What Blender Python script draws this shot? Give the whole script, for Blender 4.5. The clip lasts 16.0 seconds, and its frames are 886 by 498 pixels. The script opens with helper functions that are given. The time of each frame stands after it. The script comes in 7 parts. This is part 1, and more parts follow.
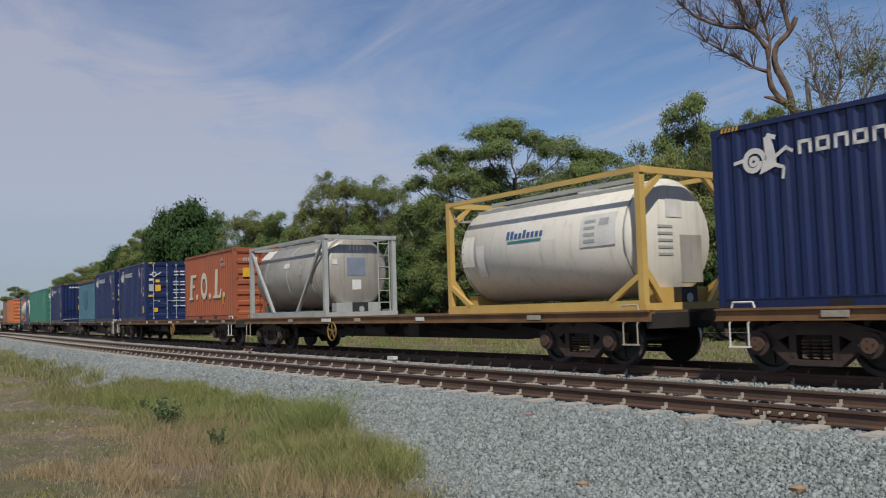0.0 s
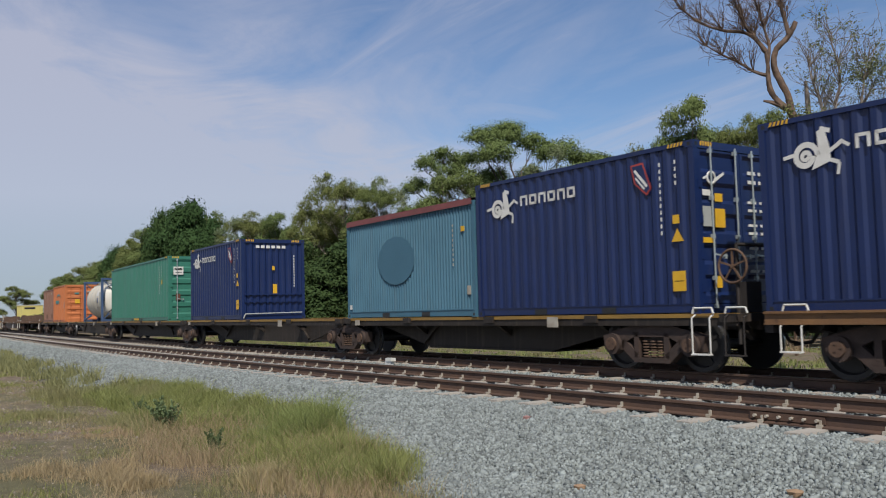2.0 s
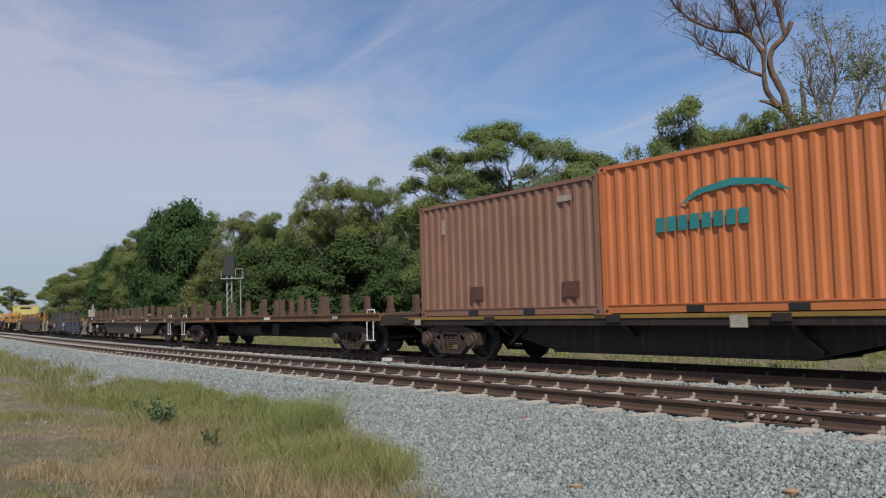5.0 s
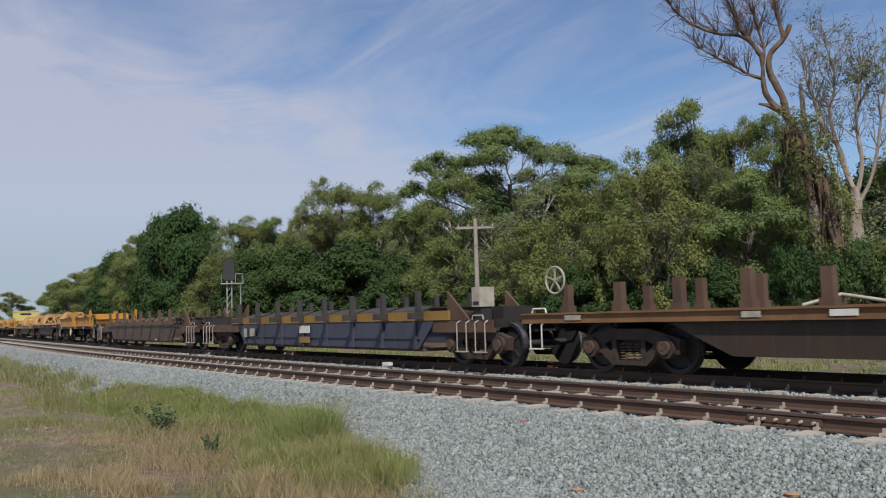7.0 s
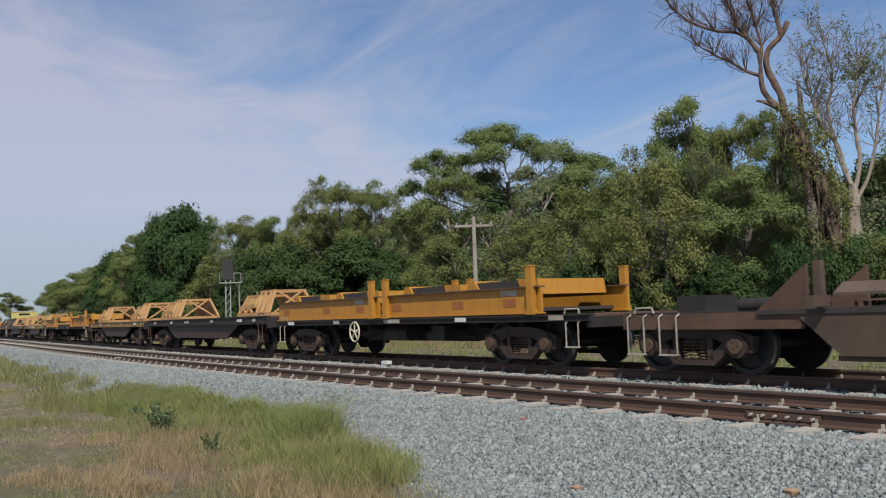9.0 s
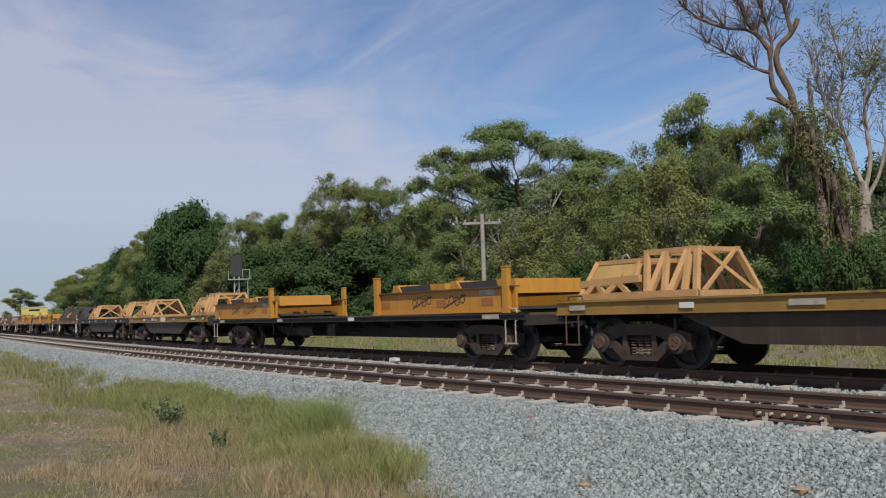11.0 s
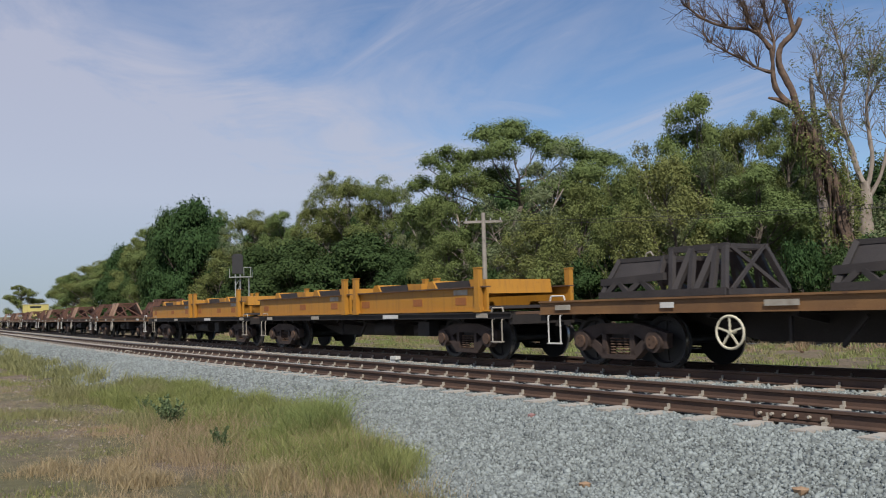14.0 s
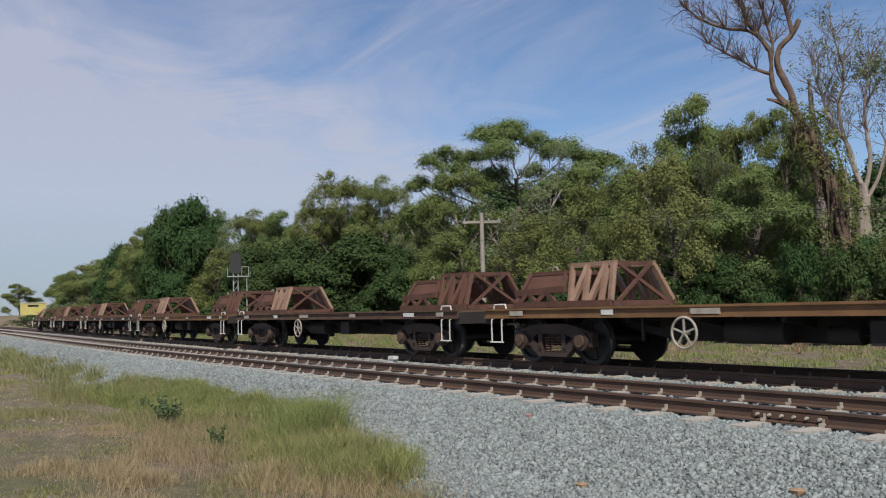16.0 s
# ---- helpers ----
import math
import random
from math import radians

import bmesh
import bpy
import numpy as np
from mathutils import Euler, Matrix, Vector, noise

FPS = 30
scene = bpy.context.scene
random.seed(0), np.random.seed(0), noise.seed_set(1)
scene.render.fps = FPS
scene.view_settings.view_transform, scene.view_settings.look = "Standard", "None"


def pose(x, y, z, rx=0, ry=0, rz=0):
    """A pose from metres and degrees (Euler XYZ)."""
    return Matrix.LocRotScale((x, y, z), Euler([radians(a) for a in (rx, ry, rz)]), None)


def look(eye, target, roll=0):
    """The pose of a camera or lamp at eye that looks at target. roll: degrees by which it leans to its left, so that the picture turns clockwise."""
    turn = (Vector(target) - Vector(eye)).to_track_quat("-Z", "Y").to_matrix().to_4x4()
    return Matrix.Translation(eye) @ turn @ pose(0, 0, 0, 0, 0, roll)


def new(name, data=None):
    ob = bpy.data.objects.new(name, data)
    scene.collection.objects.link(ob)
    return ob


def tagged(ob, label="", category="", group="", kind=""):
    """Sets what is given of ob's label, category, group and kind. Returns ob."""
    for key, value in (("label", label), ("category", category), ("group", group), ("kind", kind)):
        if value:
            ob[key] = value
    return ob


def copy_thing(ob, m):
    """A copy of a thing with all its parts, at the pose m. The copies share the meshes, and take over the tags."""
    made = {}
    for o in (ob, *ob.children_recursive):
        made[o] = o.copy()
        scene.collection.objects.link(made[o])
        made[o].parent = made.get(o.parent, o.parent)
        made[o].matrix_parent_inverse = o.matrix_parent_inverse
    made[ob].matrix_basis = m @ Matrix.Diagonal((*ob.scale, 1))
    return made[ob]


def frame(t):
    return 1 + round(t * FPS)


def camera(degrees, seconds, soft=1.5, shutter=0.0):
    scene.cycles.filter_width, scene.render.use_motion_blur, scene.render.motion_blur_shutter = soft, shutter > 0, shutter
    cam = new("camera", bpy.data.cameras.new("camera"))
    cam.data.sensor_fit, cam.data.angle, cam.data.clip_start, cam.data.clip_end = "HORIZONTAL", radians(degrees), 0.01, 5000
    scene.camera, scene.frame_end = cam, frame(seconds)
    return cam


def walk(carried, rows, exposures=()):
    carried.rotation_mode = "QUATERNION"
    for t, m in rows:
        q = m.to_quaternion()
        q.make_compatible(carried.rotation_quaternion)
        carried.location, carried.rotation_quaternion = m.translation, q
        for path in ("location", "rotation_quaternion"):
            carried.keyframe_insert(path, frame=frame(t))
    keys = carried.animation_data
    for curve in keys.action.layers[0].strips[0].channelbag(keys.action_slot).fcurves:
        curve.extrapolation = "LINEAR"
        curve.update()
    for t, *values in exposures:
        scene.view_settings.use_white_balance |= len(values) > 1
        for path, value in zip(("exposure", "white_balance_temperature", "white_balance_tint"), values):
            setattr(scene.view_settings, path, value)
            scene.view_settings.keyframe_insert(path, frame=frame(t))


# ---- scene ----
# the camera sways a little on the spot: seconds, and its turn in degrees
AIM = [(0, 93.843, 1.758, 54.28), (0.5, 93.862, 1.655, 54.343), (1, 93.912, 1.592, 54.367), (1.5, 93.924, 1.491, 54.276), (2, 93.97, 1.441, 54.168), (2.5, 93.945, 1.413, 54.06), (3, 93.923, 1.429, 54.004), (3.5, 93.892, 1.466, 53.992), (4, 93.833, 1.409, 53.918), (6.5, 94.195, 1.664, 53.981), (7, 94.222, 1.714, 53.958), (7.5, 94.169, 1.838, 53.943), (8, 94.097, 1.626, 53.911), (8.5, 94.075, 1.709, 53.864), (9, 94.109, 1.98, 53.882), (11.5, 93.944, 1.789, 54.504), (12, 93.979, 1.834, 54.567), (12.5, 93.984, 1.579, 54.55), (13, 93.932, 1.228, 54.477), (13.5, 93.905, 1.313, 54.439), (14, 93.852, 1.555, 54.466), (14.5, 93.775, 1.489, 54.426), (15, 93.756, 1.431, 54.383), (15.5, 93.829, 1.405, 54.363), (16, 93.854, 1.37, 54.335)]
cam = camera(53.3, 16.0, soft=1.1, shutter=0.04)
walk(cam, [(t, pose(0, 0, 1.16, a, b, c)) for t, a, b, c in AIM],
     [(0.0, -0.24), (1.6, -0.24), (2.2, 0.0), (3.6, 0.02), (4.2, -0.08), (6.3, -0.02), (16.0, -0.02)])

# ---- daylight: a high sun behind the right shoulder, blue sky with a veil of thin cloud ----
SUN = Vector((0.74, -0.48, 1.00)).normalized()
world = bpy.data.worlds.new("sky")
scene.world = world
world.use_nodes = True
nt = world.node_tree
bg = nt.nodes["Background"]
sky = nt.nodes.new("ShaderNodeTexSky")
sky.sky_type, sky.sun_disc = "NISHITA", False
sky.sun_elevation, sky.sun_rotation = math.asin(SUN.z), math.atan2(SUN.x, SUN.y)
sky.air_density, sky.dust_density, sky.ozone_density = 1.0, 0.15, 4.0


def link(tree, a, b):
    tree.links.new(a, b)


def node(tree, kind, **values):
    n = tree.nodes.new(kind)
    for k, v in values.items():
        n.inputs[k].default_value = v
    return n


def math_node(tree, op, a, b=None):
    n = tree.nodes.new("ShaderNodeMath")
    n.operation = op
    for i, v in enumerate((a, b)):
        if v is None:
            continue
        if isinstance(v, (int, float)):
            n.inputs[i].default_value = v
        else:
            link(tree, v, n.inputs[i])
    return n.outputs[0]


def ramp(tree, fac, stops):
    n = tree.nodes.new("ShaderNodeValToRGB")
    e = n.color_ramp.elements
    while len(e) < len(stops):
        e.new(0.5)
    for el, (p, c) in zip(e, stops):
        el.position, el.color = p, (*c, 1)
    link(tree, fac, n.inputs[0])
    return n.outputs[0]


def mix(tree, fac, a, b):
    n = tree.nodes.new("ShaderNodeMix")
    n.data_type = "RGBA"
    for i, v in ((0, fac), (6, a), (7, b)):
        if isinstance(v, (int, float)):
            n.inputs[i].default_value = v
        elif isinstance(v, tuple):
            n.inputs[i].default_value = (*v, 1)
        else:
            link(tree, v, n.inputs[i])
    return n.outputs[2]


co = nt.nodes.new("ShaderNodeTexCoord")
sep = nt.nodes.new("ShaderNodeSeparateXYZ")
link(nt, co.outputs["Generated"], sep.inputs[0])
# flatten the directions on to a cloud layer overhead
up = math_node(nt, "ADD", math_node(nt, "MAXIMUM", sep.outputs[2], 0.0), 0.14)
flat = nt.nodes.new("ShaderNodeCombineXYZ")
link(nt, math_node(nt, "DIVIDE", sep.outputs[0], up), flat.inputs[0])
link(nt, math_node(nt, "DIVIDE", sep.outputs[1], up), flat.inputs[1])
big = node(nt, "ShaderNodeTexNoise", Scale=0.55, Detail=7.0, Roughness=0.55, Distortion=0.4)
link(nt, flat.outputs[0], big.inputs["Vector"])
wisp = node(nt, "ShaderNodeTexNoise", Scale=1.7, Detail=8.0, Roughness=0.62, Distortion=0.9)
link(nt, flat.outputs[0], wisp.inputs["Vector"])
# the veil thickens towards the south-west and the horizon
west = math_node(nt, "ADD", math_node(nt, "MULTIPLY", sep.outputs[0], -0.55), math_node(nt, "MULTIPLY", sep.outputs[1], -0.75))
low = math_node(nt, "MULTIPLY_ADD", sep.outputs[2], -2.2)
low.node.inputs[2].default_value = -0.03
veil = math_node(nt, "ADD", math_node(nt, "ADD", west, low), math_node(nt, "MULTIPLY", big.outputs[0], 1.3))
veil = math_node(nt, "ADD", veil, math_node(nt, "MULTIPLY", wisp.outputs[0], 1.0))
cover = ramp(nt, veil, [(0.50, (0.0, 0.0, 0.0)), (0.78, (0.40, 0.40, 0.40)), (1.0, (0.80, 0.80, 0.80))])
tone = ramp(nt, sep.outputs[2], [(0.02, (0.42, 0.51, 0.64)), (0.13, (0.66, 0.69, 0.82)), (0.30, (0.69, 0.70, 0.84)), (0.6, (0.5, 0.55, 0.72))])
# thin streaks of high cloud over the clear part
flow = nt.nodes.new("ShaderNodeMapping")
flow.inputs["Rotation"].default_value = (0, 0, math.radians(35))
flow.inputs["Scale"].default_value = (0.6, 1.9, 1)
link(nt, flat.outputs[0], flow.inputs["Vector"])
streaks = node(nt, "ShaderNodeTexNoise", Scale=1.25, Detail=9.0, Roughness=0.6, Distortion=0.7)
link(nt, flow.outputs[0], streaks.inputs["Vector"])
thin = ramp(nt, streaks.outputs[0], [(0.40, (0.03, 0.03, 0.03)), (0.56, (0.22, 0.22, 0.22)), (0.70, (0.60, 0.60, 0.60))])
cover = math_node(nt, "MAXIMUM", cover, thin)
cloud = nt.nodes.new("ShaderNodeVectorMath")
cloud.operation = "SCALE"
link(nt, tone, cloud.inputs[0])
cloud.inputs["Scale"].default_value = 8.6
clear = nt.nodes.new("ShaderNodeVectorMath")
clear.operation = "MULTIPLY"
clear.inputs[1].default_value = (1.0, 1.07, 1.17)
link(nt, sky.outputs[0], clear.inputs[0])
link(nt, mix(nt, cover, clear.outputs[0], cloud.outputs[0]), bg.inputs[0])
bg.inputs[1].default_value = 0.090
sun = new("sun", bpy.data.lights.new("sun", "SUN"))
sun.data.energy, sun.data.angle, sun.data.color = 4.7, 0.012, (1, 0.95, 0.86)
sun.matrix_world = look(SUN * 50, (0, 0, 0))

# ---- the line of the train's track: arc length along it, plan, heading ----
KNOTS = (-400, -250, -150, -110, -80, -50, -25, 0, 60)
BEND = (0.0, -3.2e-05, -6.3e-05, -9.5e-05, -5.2e-05, 0.000746, 0.0017, 0.001879, 0.001879)
ARC = np.arange(-700, 420.01, 0.5)
TH = np.concatenate([[0], np.cumsum(np.interp((ARC[1:] + ARC[:-1]) / 2, KNOTS, BEND) * np.where(ARC[1:] > 80, 0, 0.5))])
TH -= np.interp(0, ARC, TH)
LX = np.concatenate([[0], np.cumsum(np.cos((TH[1:] + TH[:-1]) / 2) * 0.5)])
LX -= np.interp(0, ARC, LX)
LY = np.concatenate([[0], np.cumsum(np.sin((TH[1:] + TH[:-1]) / 2) * 0.5)])
LY += 13.08 - np.interp(0, ARC, LY)


def along(s, off=0.0):
    x, y, a = np.interp(s, ARC, LX), np.interp(s, ARC, LY), np.interp(s, ARC, TH)
    return x - np.sin(a) * off, y + np.cos(a) * off, a


def ran(t):
    """How far the train has run after t seconds."""
    return 20.81 * t + 0.0627 * t * t - 0.00196 * t ** 3


# ---- materials ----
def surface(name, col, col2=None, rough=0.6, scale=2.0, spread=0.5, bump=0.15, fine=40.0, metal=0.0, rust=0.0, streak=False, dirt=None, island=0.0):
    """A worn surface: two tones in large blotches, fine grain, rust patches, rain streaks."""
    m = bpy.data.materials.new(name)
    m.use_nodes = True
    t = m.node_tree
    b = t.nodes["Principled BSDF"]
    tc = t.nodes.new("ShaderNodeTexCoord")
    vec = tc.outputs["Object"]
    n1 = node(t, "ShaderNodeTexNoise", Scale=scale, Detail=6.0, Roughness=0.6)
    link(t, vec, n1.inputs["Vector"])
    n2 = node(t, "ShaderNodeTexNoise", Scale=fine, Detail=4.0, Roughness=0.65)
    link(t, vec, n2.inputs["Vector"])
    col2 = col2 or tuple(c * 0.6 for c in col)
    c = ramp(t, n1.outputs[0], [(0.5 - spread / 2, col2), (0.5 + spread / 2, col)])
    c = mix(t, math_node(t, "MULTIPLY", n2.outputs[0], 0.35), c, tuple(v * 0.55 for v in col2))
    if streak:
        mp = t.nodes.new("ShaderNodeMapping")
        mp.inputs["Scale"].default_value = (9, 9, 0.55)
        link(t, vec, mp.inputs[0])
        n3 = node(t, "ShaderNodeTexNoise", Scale=1.0, Detail=5.0, Roughness=0.6)
        link(t, mp.outputs[0], n3.inputs["Vector"])
        f = ramp(t, n3.outputs[0], [(0.52, (0, 0, 0)), (0.78, (0.55, 0.55, 0.55))])
        c = mix(t, f, c, dirt or (0.09, 0.065, 0.05))
    if rust:
        n4 = node(t, "ShaderNodeTexNoise", Scale=scale * 2.3, Detail=9.0, Roughness=0.72)
        link(t, vec, n4.inputs["Vector"])
        f = ramp(t, n4.outputs[0], [(0.72 - rust * 0.35, (0, 0, 0)), (0.80 - rust * 0.35, (0.9, 0.9, 0.9))])
        c = mix(t, f, c, (0.075, 0.036, 0.02))
    if island:
        g = t.nodes.new("ShaderNodeNewGeometry")
        v = math_node(t, "MULTIPLY_ADD", g.outputs["Random Per Island"], island * 2)
        v.node.inputs[2].default_value = 1 - island
        h = node(t, "ShaderNodeHueSaturation")
        link(t, c, h.inputs["Color"])
        link(t, v, h.inputs["Value"])
        c = h.outputs[0]
    link(t, c, b.inputs["Base Color"])
    r = math_node(t, "MULTIPLY_ADD", n2.outputs[0], 0.3)
    r.node.inputs[2].default_value = max(rough - 0.15, 0.05)
    link(t, r, b.inputs["Roughness"])
    b.inputs["Metallic"].default_value = metal
    bp = node(t, "ShaderNodeBump", Strength=bump, Distance=0.02)
    link(t, n2.outputs[0], bp.inputs["Height"])
    link(t, bp.outputs[0], b.inputs["Normal"])
    return m


def leaf(name, col, col2, thin=0.35):
    """Leaves and blades: each takes its own tone, and lets some light through."""
    m = bpy.data.materials.new(name)
    m.use_nodes = True
    t = m.node_tree
    b = t.nodes["Principled BSDF"]
    g = t.nodes.new("ShaderNodeNewGeometry")
    c = ramp(t, g.outputs["Random Per Island"], [(0.0, tuple(0.5 * (a + b) for a, b in zip(col, col2))), (0.55, col), (1.0, tuple(min(1, v * 1.1) for v in col))])
    o = t.nodes.new("ShaderNodeObjectInfo")
    h = node(t, "ShaderNodeHueSaturation")
    hv = math_node(t, "MULTIPLY_ADD", o.outputs["Random"], 0.035)
    hv.node.inputs[2].default_value = 0.483
    link(t, hv, h.inputs["Hue"])
    link(t, c, h.inputs["Color"])
    link(t, h.outputs[0], b.inputs["Base Color"])
    b.inputs["Roughness"].default_value = 0.85
    b.inputs["Specular IOR Level"].default_value = 0.08
    tr = t.nodes.new("ShaderNodeBsdfTranslucent")
    link(t, h.outputs[0], tr.inputs[0])
    ms = t.nodes.new("ShaderNodeMixShader")
    ms.inputs[0].default_value = thin
    link(t, b.outputs[0], ms.inputs[1])
    link(t, tr.outputs[0], ms.inputs[2])
    link(t, ms.outputs[0], t.nodes["Material Output"].inputs[0])
    return m


RUST = surface("rusty_steel", (0.15, 0.085, 0.05), (0.06, 0.035, 0.025), 0.8, 1.5, 0.5, 0.3)
# grime, darkened further so the colour holds the shade under the wagons
UNDER = surface("grimy_shaded_underframe", (0.036, 0.028, 0.024), (0.014, 0.011, 0.010), 0.75, 2.0, 0.5, 0.25)
BLACK = surface("sooty_steel", (0.035, 0.033, 0.034), (0.015, 0.014, 0.014), 0.6, 2.0, 0.5, 0.2)
# tone halved to put the shade beneath the containers into the colour
SKELETON = surface("brown_grey_steel", (0.027, 0.019, 0.013), (0.013, 0.009, 0.007), 0.7, 1.2, 0.5, 0.2, streak=True)
SILL = surface("rust_brown_sill", (0.27, 0.138, 0.050), (0.12, 0.062, 0.030), 0.7, 1.3, 0.5, 0.2, rust=0.3)
OCHRE = surface("ochre_sill", (0.33, 0.19, 0.035), (0.20, 0.115, 0.03), 0.6, 1.3, 0.5, 0.2, rust=0.35)
BROWNSIDE = surface("brown_plate", (0.125, 0.080, 0.052), (0.055, 0.034, 0.024), 0.65, 1.6, 0.5, 0.2, streak=True)
NAVYSIDE = surface("faded_blue_plate", (0.062, 0.072, 0.112), (0.035, 0.038, 0.055), 0.6, 1.0, 0.5, 0.2, streak=True, rust=0.22)
YELLOW = surface("yellow_steel", (0.50, 0.235, 0.022), (0.40, 0.175, 0.022), 0.55, 1.1, 0.6, 0.15, rust=0.22, streak=True, dirt=(0.16, 0.08, 0.03))
TAN = surface("tan_yellow_steel", (0.58, 0.34, 0.14), (0.38, 0.20, 0.08), 0.65, 1.6, 0.5, 0.2, rust=0.25)
STAINED = surface("stained_yellow_plate", (0.52, 0.33, 0.10), (0.30, 0.18, 0.07), 0.65, 2.2, 0.5, 0.2, rust=0.42)
RUSTRACK = surface("red_rust", (0.15, 0.064, 0.038), (0.068, 0.032, 0.023), 0.85, 2.2, 0.5, 0.3)
PALERUST = surface("pale_worn_steel", (0.37, 0.24, 0.165), (0.17, 0.092, 0.06), 0.7, 3.0, 0.6, 0.3)
DARKRACK = surface("charcoal_steel", (0.06, 0.05, 0.046), (0.028, 0.024, 0.024), 0.7, 2.2, 0.5, 0.25)
ORANGEPATCH = surface("rust_orange_patch", (0.40, 0.14, 0.03), (0.24, 0.085, 0.03), 0.7, 4.0)
WHITE = surface("worn_white_paint", (0.78, 0.77, 0.73), (0.55, 0.53, 0.48), 0.5, 3.0, 0.5, 0.1)
CREAM = surface("cream_paint", (0.72, 0.68, 0.52), (0.58, 0.52, 0.38), 0.55, 3.0, 0.5, 0.1)
LABEL = surface("dirty_label", (0.50, 0.46, 0.39), (0.26, 0.22, 0.17), 0.6, 5.0, 0.5, 0.1)
MARKYELLOW = surface("warning_yellow", (0.75, 0.45, 0.02), (0.6, 0.33, 0.02), 0.5, 5.0)
MARKBLACK = surface("black_paint_and_hole_shade", (0.02, 0.02, 0.02), None, 0.5)
MARKBLUE = surface("blue_print", (0.06, 0.12, 0.30), None, 0.5)
MARKTEAL = surface("teal_print", (0.03, 0.26, 0.26), None, 0.5)
MARKRED = surface("red_print", (0.45, 0.06, 0.05), None, 0.5)
PURPLE = surface("purple_spray", (0.13, 0.08, 0.30), (0.2, 0.13, 0.33), 0.6, 6.0)
NAVY = surface("navy_container_paint", (0.006, 0.020, 0.094), (0.004, 0.014, 0.066), 0.42, 0.8, 0.6, 0.08, streak=True, dirt=(0.03, 0.035, 0.07))
GREEN = surface("green_container_paint", (0.042, 0.190, 0.132), (0.032, 0.150, 0.104), 0.42, 0.8, 0.6, 0.08, streak=True, dirt=(0.045, 0.17, 0.125))
FCLRED = surface("brick_red_container_paint", (0.37, 0.105, 0.045), (0.27, 0.072, 0.03), 0.6, 0.9, 0.6, 0.12, streak=True, dirt=(0.19, 0.085, 0.06), rust=0.12)
ORANGE = surface("orange_container_paint", (0.60, 0.195, 0.062), (0.46, 0.135, 0.042), 0.55, 0.9, 0.6, 0.1, streak=True, dirt=(0.32, 0.12, 0.05))
BROWN = surface("faded_brown_container_paint", (0.29, 0.15, 0.10), (0.21, 0.105, 0.068), 0.6, 0.9, 0.6, 0.1, streak=True)
TEAL = surface("faded_teal_container_paint", (0.062, 0.165, 0.235), (0.042, 0.122, 0.178), 0.6, 0.8, 0.5, 0.1, streak=True, dirt=(0.07, 0.12, 0.15))
TARP = surface("red_tarpaulin", (0.25, 0.07, 0.07), (0.14, 0.05, 0.05), 0.7, 3.0)
CLAD = surface("white_tank_cladding", (0.80, 0.77, 0.70), (0.64, 0.60, 0.51), 0.45, 1.0, 0.6, 0.06, streak=True, dirt=(0.36, 0.31, 0.25))
CLADBEIGE = surface("beige_tank_cladding", (0.72, 0.65, 0.52), (0.58, 0.52, 0.40), 0.45, 1.0, 0.6, 0.06, streak=True, dirt=(0.36, 0.31, 0.24))
STEELTANK = surface("dull_steel_cladding", (0.50, 0.47, 0.41), (0.33, 0.305, 0.26), 0.42, 1.1, 0.6, 0.06, metal=0.30, streak=True)
GREYFRAME = surface("grey_frame_paint", (0.43, 0.44, 0.42), (0.29, 0.30, 0.28), 0.5, 2.0)
YFRAME = surface("yellow_frame_paint", (0.62, 0.42, 0.12), (0.50, 0.32, 0.09), 0.5, 2.0, rust=0.15)
BFRAME = surface("blue_frame_paint", (0.060, 0.105, 0.205), (0.035, 0.065, 0.13), 0.5, 2.0)
GALV = surface("galvanised_rod", (0.50, 0.55, 0.54), (0.36, 0.40, 0.40), 0.4, 4.0, metal=0.4)
RAILSIDE = surface("rusted_rail", (0.12, 0.066, 0.042), (0.065, 0.038, 0.028), 0.75, 1.2, 0.5, 0.25)
RAILTOP = surface("polished_rail_head", (0.30, 0.27, 0.25), (0.20, 0.17, 0.15), 0.35, 2.0, metal=0.8)
TREAD = surface("polished_wheel_tread", (0.45, 0.44, 0.43), (0.25, 0.24, 0.23), 0.3, 6.0, metal=0.9)
CONCRETE = surface("weathered_concrete", (0.46, 0.42, 0.36), (0.33, 0.29, 0.25), 0.85, 5.0, 0.5, 0.3)
# bed coloured darker than its stones: shade of the gaps is painted in
BALLAST = surface("bluish_ballast_gap_shade", (0.17, 0.182, 0.178), (0.08, 0.086, 0.083), 0.9, 9.0, 0.7, 1.0, fine=24.0)
STONE = surface("ballast_stone", (0.278, 0.304, 0.293), (0.182, 0.200, 0.192), 0.85, 6.0, 0.5, 0.3, island=0.36)
WOOD = surface("grey_pole_wood", (0.36, 0.32, 0.27), (0.24, 0.21, 0.18), 0.85, 4.0, 0.5, 0.3)
BARK = surface("grey_gum_bark", (0.30, 0.25, 0.20), (0.14, 0.11, 0.09), 0.9, 1.6, 0.6, 0.4)
DARKBARK = surface("dark_gum_bark", (0.15, 0.12, 0.095), (0.07, 0.055, 0.045), 0.9, 1.6, 0.6, 0.4)
PALEBARK = surface("pale_gum_bark", (0.42, 0.37, 0.32), (0.24, 0.18, 0.14), 0.85, 2.2, 0.6, 0.4, streak=True)
DEADWOOD = surface("dead_brown_bark", (0.21, 0.135, 0.092), (0.045, 0.030, 0.023), 0.9, 2.2, 0.35, 1.0, fine=14.0, streak=True)
LEAF_A = leaf("gum_leaf", (0.158, 0.195, 0.070), (0.080, 0.102, 0.038), 0.17)
LEAF_B = leaf("olive_leaf", (0.158, 0.182, 0.063), (0.098, 0.108, 0.040), 0.18)
